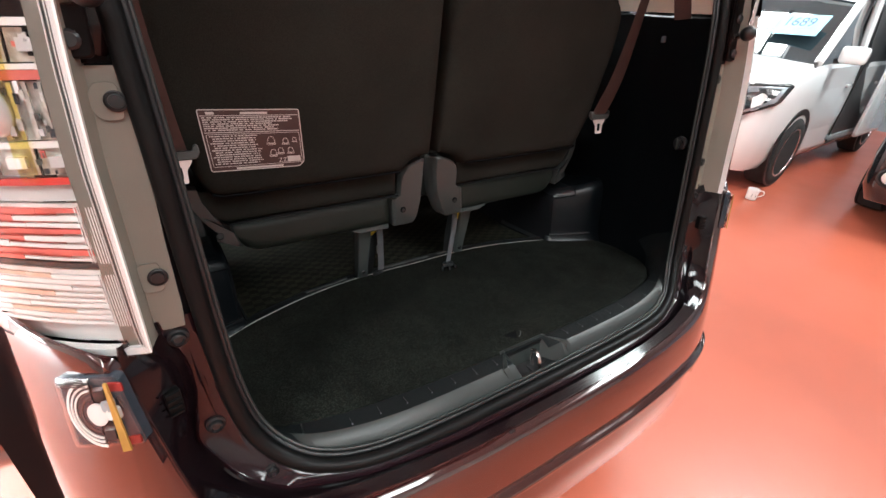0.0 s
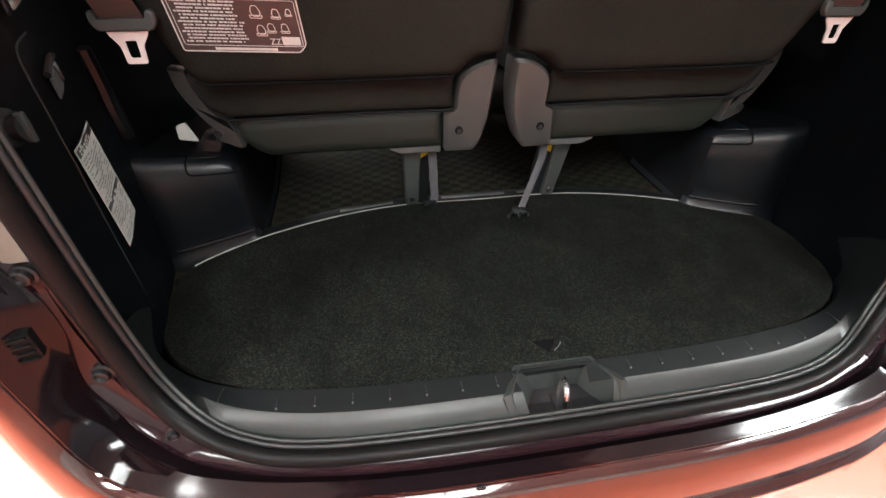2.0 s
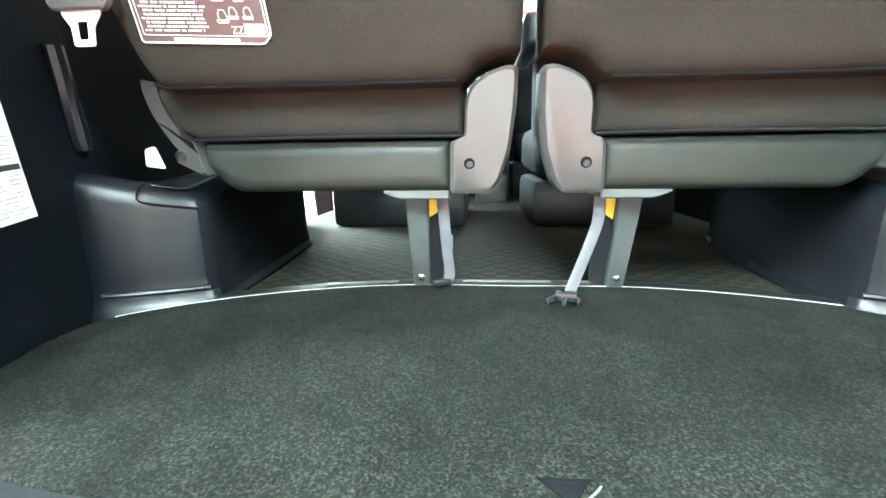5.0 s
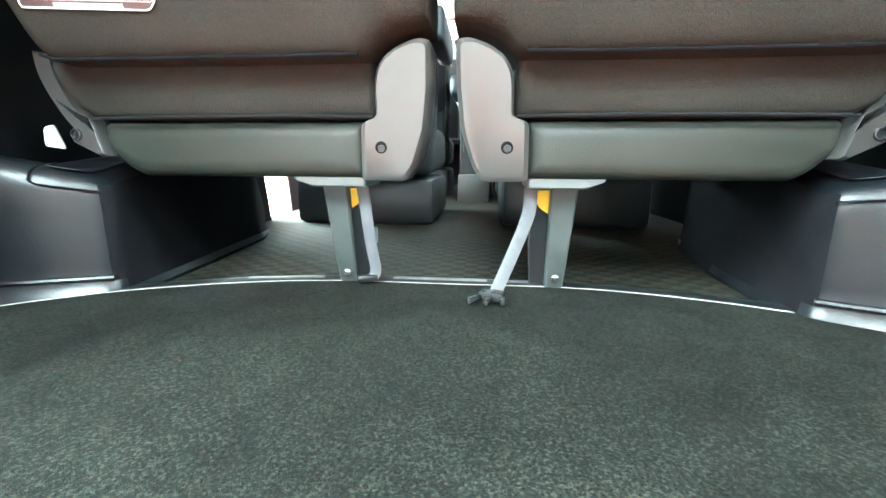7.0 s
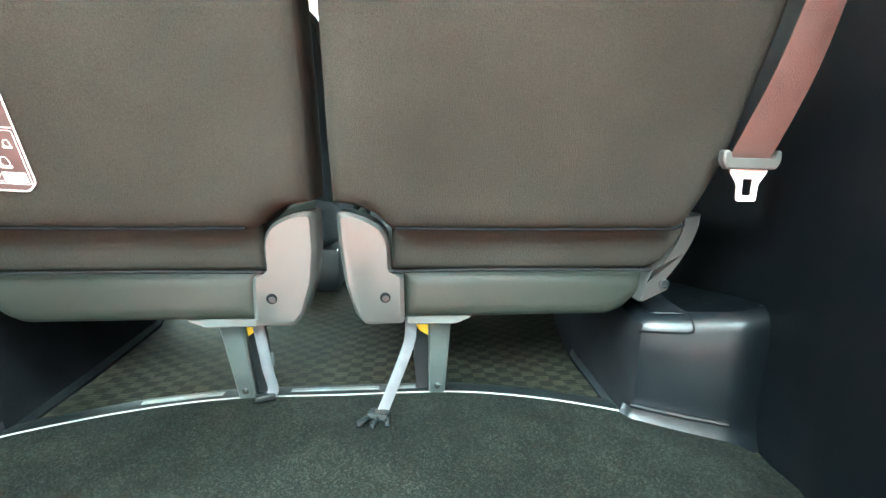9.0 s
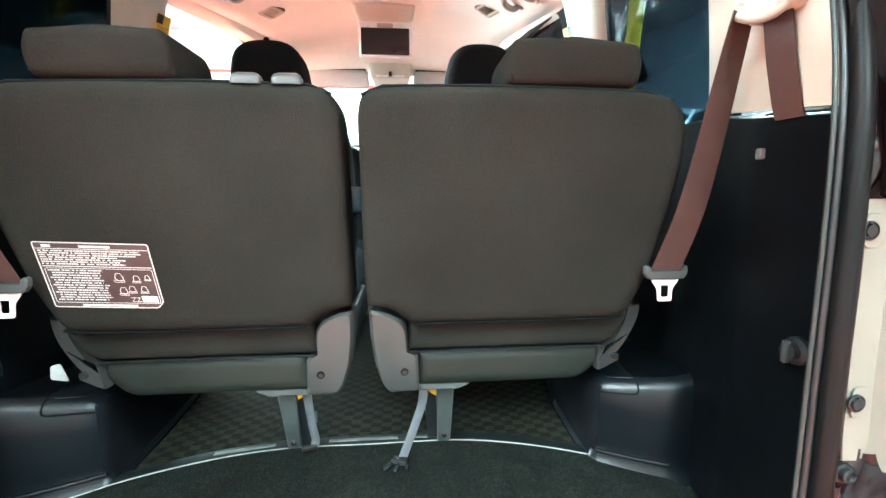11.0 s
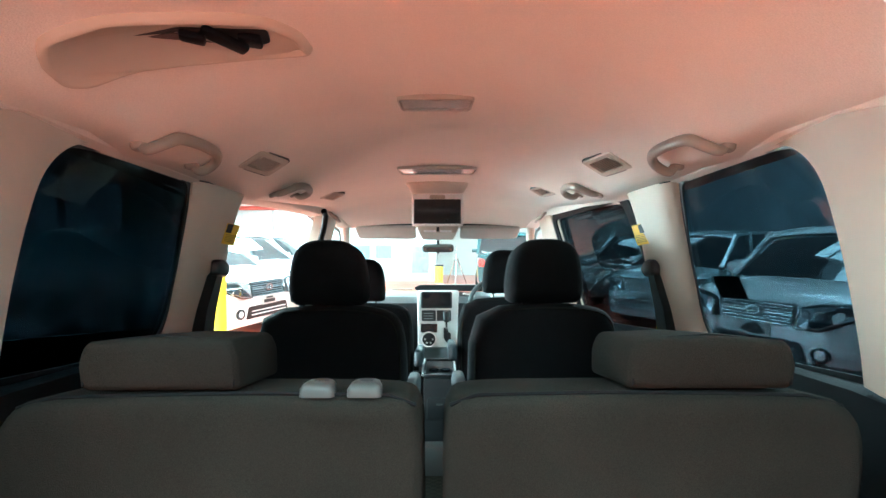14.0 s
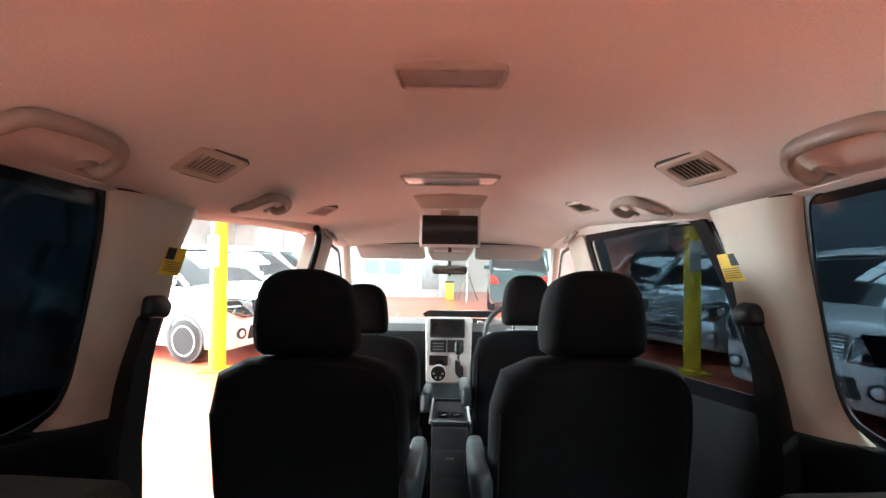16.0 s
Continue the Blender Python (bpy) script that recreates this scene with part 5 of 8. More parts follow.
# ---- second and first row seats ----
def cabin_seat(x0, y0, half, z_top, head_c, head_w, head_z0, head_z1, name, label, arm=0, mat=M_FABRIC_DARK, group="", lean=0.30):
    t = thing(name, label, "car seat", (x0, y0 + 0.2, 0.55), group=group)
    Y = lambda z: y0 + (z_top - z) * lean
    b = B()
    o = smooth_path([(-half + 0.09, z_top, 0), (0, z_top + 0.008, 0), (half - 0.09, z_top, 0), (half - 0.025, z_top - 0.03, 0), (half - 0.002, z_top - 0.11, 0), (half, z_top - 0.28, 0), (half - 0.01, z_top - 0.52, 0)], 3)
    o = [(p.x, p.y) for p in o] + [(-half + 0.01, z_top - 0.52)] + [(-half, z_top - 0.28), (-half + 0.002, z_top - 0.11), (-half + 0.025, z_top - 0.03)]
    pillow(b, o, lambda u, v, w: Vector((x0 + u, Y(v) + w, v)), soft_layers(0.15, 0.04))
    part("backrest", b, mat, t, smooth=60)
    b = B()
    tube(b, [Vector((x0 + u, Y(v) + 0.012, v)) for u, v in inset2d(o, 0.014)[:-1]], 0.0022, 6)
    part("back_seam", b, M_FABRIC, t)
    b = B()
    hz = head_z1 - head_z0
    ho = smooth_path([(-head_w * 0.96, head_z0 + 0.01, 0), (-head_w, head_z0 + hz * 0.3, 0), (-head_w * 0.88, head_z0 + hz * 0.75, 0), (-head_w * 0.55, head_z1 - 0.008, 0), (0, head_z1, 0), (head_w * 0.55, head_z1 - 0.008, 0),
                      (head_w * 0.88, head_z0 + hz * 0.75, 0), (head_w, head_z0 + hz * 0.3, 0), (head_w * 0.96, head_z0 + 0.01, 0)], 3)
    ho = [(p.x, p.y) for p in ho] + [(head_w * 0.8, head_z0), (-head_w * 0.8, head_z0)]
    pillow(b, ho, lambda u, v, w: Vector((head_c + u, y0 - 0.03 + w + (head_z1 - v) * lean * 0.6, v)), soft_layers(0.13, 0.035))
    part("headrest", b, mat, t, smooth=60)
    for d in (-0.05, 0.05):
        b = B()
        cyl(b, (head_c + d, y0 + 0.08, (z_top + head_z0) / 2), 0.006, head_z0 - z_top + 0.06, "z", 10)
        part("headrest_post", b, M_STEEL, t)
    b = B()
    zc = z_top - 0.52
    pillow(b, rect(-half + 0.01, 0, half - 0.01, 0.48, 0.06, 5), lambda u, v, w: Vector((x0 + u, y0 + 0.12 + v, zc - 0.10 + w + v * 0.03)), soft_layers(0.15, 0.035))
    part("cushion", b, mat, t, smooth=60)
    b = B()
    box(b, (x0, y0 + 0.36, (zc - 0.1 + 0.55) / 2), (half * 1.94, 0.40, max(0.05, zc - 0.1 - 0.55)), 0.02)
    part("base", b, M_BLACK, t)
    for a in arm if isinstance(arm, tuple) else ():
        b = B()
        pillow(b, rounded([(-0.020, 0), (0.020, 0), (0.022, 0.06), (0.015, 0.080), (-0.015, 0.080), (-0.022, 0.06)], 0.012, 3), lambda u, v, w: Vector((x0 + a + u, y0 + 0.01 + w, z_top - 0.275 + v - 0.02)), soft_layers(0.30, 0.02))
        part("armrest", b, M_ARMREST, t, smooth=60)
    return t


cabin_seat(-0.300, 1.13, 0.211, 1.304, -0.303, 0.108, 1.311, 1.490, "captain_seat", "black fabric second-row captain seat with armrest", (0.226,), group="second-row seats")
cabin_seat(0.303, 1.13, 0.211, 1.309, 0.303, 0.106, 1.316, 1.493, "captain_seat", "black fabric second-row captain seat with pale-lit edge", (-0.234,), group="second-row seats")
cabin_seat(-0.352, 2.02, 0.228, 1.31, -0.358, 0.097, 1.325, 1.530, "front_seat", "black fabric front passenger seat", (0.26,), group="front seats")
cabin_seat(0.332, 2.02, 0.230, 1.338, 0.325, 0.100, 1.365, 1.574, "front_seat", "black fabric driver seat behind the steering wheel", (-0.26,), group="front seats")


# ---- ceiling fittings ----
def ceiling_frame(x, y):
    """A pose on the headliner: local z points down into the cabin."""
    e = 0.01
    dx = (ceiling_z(x + e, y) - ceiling_z(x - e, y)) / (2 * e)
    dy = (ceiling_z(x, y + e) - ceiling_z(x, y - e)) / (2 * e)
    n = Vector((dx, dy, -1)).normalized()
    ax = Vector((1, 0, dx)).normalized()
    ay = n.cross(ax)
    m = Matrix((ax, ay, n)).transposed().to_4x4()
    m.translation = Vector((x, y, ceiling_z(x, y)))
    return m


def ceiling_vent(x, y, lx, ly, turn, label, slats=7, tip=0, edge=0.017):
    """A slatted vent; tip turns its face towards the back seats."""
    m = ceiling_frame(x, y) @ Matrix.Rotation(radians(tip), 4, "X") @ Matrix.Rotation(radians(turn), 4, "Z")
    t = thing("ceiling_vent", label, "air vent", tuple(m.translation), group="ceiling vents")
    f = lambda u, v, w: m @ Vector((u, v, w))
    b = B()
    out, inn = rect(-lx / 2, -ly / 2, lx / 2, ly / 2, 0.010), rect(-lx / 2 + edge, -ly / 2 + edge * 0.9, lx / 2 - edge, ly / 2 - edge * 0.9, 0.004)
    loft(b, [[f(u, v, -0.018) for u, v in out], [f(u, v, 0.004) for u, v in out], [f(u, v, 0.0065) for u, v in inset2d(out, 0.003)], [f(u, v, 0.0060) for u, v in inset2d(inn, -0.002)], [f(u, v, -0.001) for u, v in inn]], caps=(False, False))
    part("frame", b, M_BEIGE, t)
    b = B()
    ring_frame(b, inset2d(out, -0.0035), inset2d(out, 0.001), lambda u, v, w: f(u, v, w - 0.004), 0.0065)
    part("shadow_gap", b, M_BRACKET, t, "dark gap round the vent")
    b = B()
    plate(b, inn, lambda u, v, w: f(u, v, -0.003 + w), 0.005)
    part("backing", b, M_BLACK, t)
    for i in range(slats):
        u = -lx / 2 + edge + 0.004 + (lx - 2 * edge - 0.008) * i / (slats - 1)
        b = B()
        plate(b, [(u - 0.0009, -ly / 2 + edge * 0.9), (u + 0.0009, -ly / 2 + edge * 0.9), (u + 0.0009, ly / 2 - edge * 0.9), (u - 0.0009, ly / 2 - edge * 0.9)], lambda a, c, w: f(a + (w) * 0.5, c, 0.0022 + w), 0.0025)
        part("slat", b, M_BEIGE_DARK, t, smooth=0)
    return t


for _s in (1, -1):
    ceiling_vent(_s * 0.402, 0.930, 0.112, 0.070, _s * 76, "cream rectangular air vent with slats in the headliner", 9, tip=-4)
    ceiling_vent(_s * (0.390 if _s < 0 else 0.372), 1.515 if _s < 0 else 1.42, 0.080, 0.060, _s * 68, "small cream air vent in the headliner", 6, tip=-11, edge=0.013)


def grab_handle(s, path, r):
    """A moulded grip: path runs from foot to foot in (x, y, z)."""
    t = thing("grab_handle", "cream plastic grab handle above the side window", "grab handle", (s * path[0][0], path[0][1], path[0][2]), group="grab handles")
    b = B()
    pts = smooth_path([(s * x, y, z) for x, y, z in path], 5)
    n = len(pts)
    tube(b, pts, [r * (0.85 + 0.22 * math.sin(math.pi * i / (n - 1))) for i in range(n)], 12, flat=1.2)
    part("grip", b, M_HANDLE, t, smooth=60)
    for x, y, z in (path[0], path[-1]):
        b = B()
        pillow(b, rect(-0.012, -0.012, 0.012, 0.012, 0.009), lambda u, v, w: Vector((s * (x + v + 0.004), y + u, ceiling_z(x + v, y + u) + 0.003 - w)), [(0, 0), (0.001, 0.008), (0.003, 0.012)])
        part("mount", b, M_HANDLE, t, smooth=60)
    return t


for _s in (1, -1):
    _h = [(0.489, 0.653), (0.476, 0.650), (0.453, 0.652), (0.434, 0.663), (0.4255, 0.695), (0.423, 0.742), (0.425, 0.768), (0.434, 0.784), (0.450, 0.790), (0.468, 0.790), (0.480, 0.788)]
    _d = (0.002, 0.012, 0.014, 0.012, 0.011, 0.012, 0.015, 0.019, 0.021, 0.017, 0.002)
    grab_handle(_s, [(x, y, ceiling_z(x, y) - d) for (x, y), d in zip(_h, _d)], 0.0086)
    _h = [(0.456, 1.142), (0.438, 1.140), (0.414, 1.141), (0.397, 1.150), (0.389, 1.175), (0.387, 1.210), (0.389, 1.240), (0.397, 1.257), (0.412, 1.263), (0.428, 1.263), (0.440, 1.261)]
    grab_handle(_s, [(x, y, ceiling_z(x, y) - d) for (x, y), d in zip(_h, _d)], 0.0086)


def dome_lamp(y, w, d, label):
    t = thing("dome_lamp", label, "interior lamp", (0, y, ceiling_z(0, y)), group="dome lamps")
    f = lambda u, v, k: Vector((u, y + v, ceiling_z(u, y + v) - k))
    o = rounded([(-w, -d), (w, -d), (w * 0.93, d), (-w * 0.93, d)], 0.012, 4)
    b = B()
    loft(b, [[f(u, v, -0.003) for u, v in inset2d(o, -0.005)], [f(u, v, 0.006) for u, v in inset2d(o, -0.003)], [f(u, v, 0.008) for u, v in o], [f(u, v, 0.003) for u, v in inset2d(o, 0.003)]], caps=(False, False))
    part("bezel", b, M_BEIGE_DARK, t, "thin cream bezel")
    b = B()
    plate(b, inset2d(o, 0.003), lambda u, v, k: f(u, v, 0.0005 + k), 0.001)
    part("reflector", b, M_LAMP_WHITE, t)
    for k in range(-3, 4):
        b = B()
        box(b, (k * w * 0.24, y, ceiling_z(0, y) - 0.004), (0.0012, d * 1.5, 0.003))
        part("lens_rib", b, M_LAMP_WHITE, t)
    b = B()
    pillow(b, inset2d(o, 0.002), f, [(0, 0.0045), (0.003, 0.0095), (0.010, 0.011)])
    part("lens", b, M_CLEAR_PLASTIC, t, "clear ribbed lens", smooth=50)
    b = B()
    box(b, (0.002, y - d * 0.86, ceiling_z(0, y) - 0.011), (0.022, 0.008, 0.006), 0.0015)
    part("switch", b, M_BEIGE_DARK, t)
    return t


dome_lamp(0.816, 0.077, 0.030, "clear rectangular dome lamp in the rear headliner")
dome_lamp(1.362, 0.129, 0.050, "wide pale dome lamp ahead of the monitor")

# belt pocket in the headliner behind the left seat
_t = thing("belt_pocket", "cream recessed pocket holding a black centre belt in the headliner", "belt pocket", (-0.36, 0.48, 1.64))
_f = lambda u, v, w: Vector((u, v, ceiling_z(u, v) - w))
_o = rounded([(-0.456, 0.470), (-0.447, 0.425), (-0.425, 0.396), (-0.36, 0.409), (-0.290, 0.434), (-0.217, 0.473), (-0.188, 0.52), (-0.184, 0.574), (-0.24, 0.562), (-0.33, 0.527), (-0.40, 0.502), (-0.442, 0.494)], 0.012, 3)
_b = B()
loft(_b, [[_f(u, v, -0.006) for u, v in inset2d(_o, -0.004)], [_f(u, v, 0.007) for u, v in _o], [_f(u, v, 0.011) for u, v in inset2d(_o, 0.005)], [_f(u, v, 0.010) for u, v in inset2d(_o, 0.009)], [_f(u, v, 0.004) for u, v in inset2d(_o, 0.014)]], caps=(False, True))
part("surround", _b, M_BEIGE, _t, smooth=60)
_b = B()
_o = rounded([(-0.408, 0.424), (-0.308, 0.448), (-0.222, 0.495), (-0.228, 0.523), (-0.289, 0.523), (-0.347, 0.495), (-0.374, 0.479)], 0.006, 3)
plate(_b, _o, lambda u, v, w: _f(u, v, 0.0055 + w), 0.0015)
part("slot", _b, M_BLACK, _t, "dark opening")
_b = B()
_o = rounded([(-0.385, 0.437), (-0.316, 0.452), (-0.272, 0.512), (-0.289, 0.519), (-0.345, 0.491)], 0.004, 2)
plate(_b, _o, lambda u, v, w: _f(u, v, 0.008 + w), 0.0015)
part("webbing", _b, M_BELT, _t, "folded brown webbing")
for _u, _v, _l, _d, _a in ((-0.272, 0.484, 0.060, 0.020, 50), (-0.246, 0.500, 0.030, 0.024, 15), (-0.300, 0.462, 0.030, 0.018, 25)):
    _b = B()
    box(_b, tuple(_f(_u, _v, 0.014)), (_l, _d, 0.010), 0.004, (0, 0, _a))
    part("buckle", _b, M_PLASTIC, _t, "black belt tongue")

# flip-down monitor
_t = thing("ceiling_monitor", "cream flip-down monitor with a dark screen, open below the headliner", "monitor", (0, 1.80, 1.77))
_b = B()
pillow(_b, rounded([(-0.128, 1.60), (0.128, 1.60), (0.118, 1.80), (-0.118, 1.80)], 0.02, 4), lambda u, v, w: Vector((u, v, roof_z(v) + 0.012 - w)), [(0, 0), (0.002, 0.018), (0.010, 0.024), (0.02, 0.025)])
part("base", _b, M_BEIGE, _t, smooth=50)
_b = B()
box(_b, (0, 1.772, 1.772), (0.07, 0.02, 0.02), 0.006)
part("hinge", _b, M_BEIGE_DARK, _t)
_b = B()
plate(_b, rect(-0.111, 1.648, 0.111, 1.787, 0.008), lambda u, v, w: Vector((u, 1.772 + w + (v - 1.66) * -0.06, v)), 0.018, 0.004)
part("case", _b, M_LAMP_WHITE, _t, "pale grey screen case")
_b = B()
plate(_b, rect(-0.101, 1.656, 0.101, 1.762, 0.003), lambda u, v, w: Vector((u, 1.7705 + w + (v - 1.66) * -0.06, v)), 0.002)
part("screen", _b, M_SCREEN, _t, "dark switched-off screen")
_b = B()
box(_b, (0, 1.7640, 1.776), (0.06, 0.003, 0.008), 0.001)
part("latch", _b, M_BEIGE_DARK, _t)

# mirror, map lamp and visors
_t = thing("rear_view_mirror", "black rear-view mirror hung below the header", "mirror", (0, 2.65, 1.67))
_b = B()
pillow(_b, rect(-0.100, 1.638, 0.100, 1.690, 0.022), lambda u, v, w: Vector((u, 2.650 + w, v)), [(0.006, 0), (0, 0.006), (0.004, 0.024), (0.02, 0.036)])
part("shell", _b, M_BLACK, _t, smooth=50)
_b = B()
plate(_b, rect(-0.094, 1.643, 0.094, 1.685, 0.018), lambda u, v, w: Vector((u, 2.6485 + w, v)), 0.001)
part("mirror_glass", _b, M_MIRROR, _t, "mirror glass")
_b = B()
tube(_b, [(0, 2.675, 1.68), (0, 2.66, 1.72), (0, 2.60, 1.745)], 0.009, 8)
part("stem", _b, M_BLACK, _t)
_b = B()
box(_b, (0, 2.652, 1.634), (0.014, 0.012, 0.012), 0.003)
part("tab", _b, M_BLACK, _t)
_t = thing("map_lamp", "cream overhead console with two clear map lamps", "interior lamp", (0, 2.42, 1.74))
_b = B()
pillow(_b, rounded([(-0.12, 2.32), (0.12, 2.32), (0.10, 2.50), (-0.10, 2.50)], 0.02, 4), lambda u, v, w: Vector((u, v, 1.790 - w - (v - 2.32) * 0.10)), [(0, 0), (0.003, 0.06), (0.014, 0.080)])
part("console", _b, M_BEIGE, _t, smooth=50)
for _x in (-0.045, 0.045):
    _b = B()
    plate(_b, rect(_x - 0.034, 1.712, _x + 0.034, 1.746, 0.006), lambda u, v, w: Vector((u, 2.330 - w, v)), 0.004, 0.001)
    part("lens", _b, M_CHROME, _t, "clear map lamp lens")
_b = B()
box(_b, (0, 2.322, 1.728), (0.016, 0.012, 0.026), 0.003)
part("switch", _b, M_BLACK, _t)
for _s in (1, -1):
    _t = thing("sun_visor", "cream sun visor folded up against the header", "sun visor", (_s * 0.34, 2.45, 1.72), group="sun visors")
    _b = B()
    pillow(_b, rect(0.130, 0, 0.485, 0.15, 0.03), lambda u, v, w: Vector((_s * u, 2.40 + v, 1.772 - v * 0.30 - w)), soft_layers(0.022, 0.008))
    part("flap", _b, M_VISOR, _t, smooth=60)
    _b = B()
    tube(_b, [(_s * 0.14, 2.405, 1.770), (_s * 0.50, 2.405, 1.768)], 0.006, 8)
    part("rod", _b, M_BLACK, _t)
    # front grab handle / assist grip by the windscreen pillar
    _t = thing("pillar_grip", "small cream grip at the front edge of the headliner", "grab handle", (_s * 0.50, 2.0, 1.66), group="front grips")
    _b = B()
    _zz = ceiling_z(0.49, 2.0)
    tube(_b, smooth_path([(_s * 0.515, 1.94, _zz), (_s * 0.49, 1.95, _zz - 0.03), (_s * 0.485, 2.0, _zz - 0.032), (_s * 0.49, 2.05, _zz - 0.03), (_s * 0.515, 2.06, _zz)], 4), 0.008, 8)
    part("grip", _b, M_BEIGE_DARK, _t, smooth=60)

# yellow stickers and shoulder belts on the middle pillars
for _s in (1, -1):
    _t = thing("pillar_sticker", "yellow warning sticker with a black corner on the middle pillar", "sticker", (_s * 0.55, 1.068, 1.494), group="pillar stickers")
    _q = lambda u, v, w: Vector((_s * (wall_up(1.12, 1.494 + v * 0.7) - 0.0445 - w + max(0, u - 0.01) * 0.25 - u * 0.30), 1.068 + u * 0.8, 1.494 + v * 0.7))
    _b = B()
    plate(_b, rect(-0.026, -0.038, 0.026, 0.038, 0.003, 2), _q, 0.0008)
    part("film", _b, M_YELLOW, _t)
    _b = B()
    plate(_b, rect(-0.024, 0.004, -0.004, 0.036, 0.001, 2), lambda u, v, w: _q(u, v, w + 0.0009), 0.0004)
    part("black_corner", _b, M_PRINT_BLACK, _t)
    for _i in range(5):
        _b = B()
        plate(_b, [(-0.02, -0.004 - _i * 0.006), (0.02, -0.004 - _i * 0.006), (0.02, -0.0022 - _i * 0.006), (-0.02, -0.0022 - _i * 0.006)], lambda u, v, w: _q(u, v, w + 0.0009), 0.0003)
        part("text_bar", _b, M_PRINT_BLACK, _t)
    _t = thing("shoulder_belt", "dark shoulder belt in its slot on the middle pillar", "seat belt", (_s * 0.60, 1.10, 1.2), group="shoulder belts")
    _b = B()
    _rings = []
    for _y, _z, _e in ((1.075, 1.40, 0.012), (1.068, 1.385, 0.020), (1.080, 1.30, 0.028), (1.105, 1.15, 0.034), (1.125, 0.95, 0.036), (1.135, 0.70, 0.036)):
        _x = wall_up(_y, max(_z, 1.2)) - 0.052 + max(0, 1.2 - _z) * -0.05
        _rings.append([Vector((_s * (_x + a), _y + d, _z)) for a, d in ((0, -_e), (0.006, _e), (0.030, _e), (0.030, -_e))])
    loft(_b, _rings)
    part("webbing", _b, M_BLACK, _t, smooth=50)
    _b = B()
    pillow(_b, rounded([(-0.03, 0.0), (0.03, 0.0), (0.035, 0.03), (0.01, 0.045), (-0.028, 0.04)], 0.012, 3), lambda u, v, w: Vector((_s * (wall_up(1.13, 1.40) - 0.036 - w), 1.068 + u, 1.385 + v)), [(0, 0), (0, 0.014), (0.006, 0.020)])
    part("outlet", _b, M_BLACK, _t, smooth=50)

# ---- dashboard and console ----
_t = thing("dashboard", "dashboard paled as if lit from above, with a silver centre panel and dark meter strip", "dashboard", (0, 2.9, 0.9))
_b = B()
_rings = []
for _x in (-0.64, -0.5, -0.3, -0.15, 0, 0.15, 0.3, 0.5, 0.64):
    _rings.append([Vector((_x, y, z)) for y, z in ((3.24, 1.37), (3.0, 1.395), (2.84, 1.39), (2.79, 1.36), (2.785, 1.30), (2.82, 1.22), (2.83, 1.02), (2.90, 0.86), (3.24, 0.84))])
loft(_b, _rings)
part("body", _b, M_DASH, _t, smooth=50)
# shade below the lit dash top, put in as near-black panels
for _x0, _x1 in ((-0.635, -0.128), (0.128, 0.635)):
    _b = B()
    loft(_b, [[Vector((x, y, z)) for y, z in ((2.79, 1.325), (2.779, 1.30), (2.812, 1.215), (2.820, 1.02), (2.89, 0.87), (2.90, 0.87), (2.84, 1.02), (2.83, 1.22), (2.80, 1.325))] for x in (_x0, _x1)])
    _lp = part("lower_panel", _b, M_BLACK, _t, "lower dashboard panel, darkened for the shade below the top", smooth=50)
    _b = B()
    box(_b, ((_x0 + _x1) / 2, 2.815, 1.10), (abs(_x1 - _x0) * 0.8, 0.012, 0.16), 0.01)
    part("glove_lid", _b, M_BRACKET, _lp)
_b = B()
pillow(_b, rounded([(-0.145, 1.398), (0.27, 1.398), (0.285, 1.42), (0.25, 1.440), (-0.12, 1.440), (-0.16, 1.42)], 0.012, 3), lambda u, v, w: Vector((u, 2.775 + w, v)), [(0.004, 0), (0, 0.01), (0, 0.16)])
part("meter_hood", _b, M_BLACK, _t, "black meter strip on the dash top", smooth=50)
_b = B()
_o = rounded([(-0.135, 1.40), (0.135, 1.40), (0.118, 1.04), (-0.125, 1.04)], 0.02, 3)
plate(_b, _o, lambda u, v, w: Vector((u, 2.735 + w - (1.40 - v) * 0.24, v)), 0.09, 0.008)
_c = part("centre_panel", _b, M_SILVER, _t, "silver plastic centre panel")
_cq = lambda u, v, w: Vector((u, 2.7335 - w - (1.40 - v) * 0.24, v))
_b = B()
plate(_b, rect(-0.104, 1.288, 0.086, 1.386, 0.006), _cq, 0.004, 0.001)
part("display", _b, M_SCREEN, _c, "dark navigation display")
_b = B()
ring_frame(_b, rect(-0.108, 1.284, 0.090, 1.390, 0.008), rect(-0.098, 1.294, 0.080, 1.380, 0.004), lambda u, v, w: _cq(u, v, w + 0.002), 0.003)
part("display_bezel", _b, M_BLACK, _c)
for _u0, _u1 in ((-0.104, -0.014), (-0.008, 0.082)):
    _b = B()
    plate(_b, rect(_u0, 1.205, _u1, 1.272, 0.006), _cq, 0.003)
    part("air_vent", _b, M_BLACK, _c)
for _i in range(3):
    _b = B()
    plate(_b, rect(-0.09, 1.218 + _i * 0.016, -0.03, 1.222 + _i * 0.016, 0.001, 2), lambda u, v, w: _cq(u, v, w + 0.003), 0.002)
    part("vent_slat", _b, M_DASH, _c)
_b = B()
plate(_b, rect(-0.108, 1.135, -0.005, 1.188, 0.005), _cq, 0.003)
part("climate_display", _b, M_SCREEN, _c, "black climate panel")
_b = B()
cyl(_b, tuple(_cq(-0.057, 1.095, 0.008)), 0.040, 0.016, "y", 28, bevel=0.003)
part("climate_dial", _b, M_BLACK, _c, "round climate control")
_b = B()
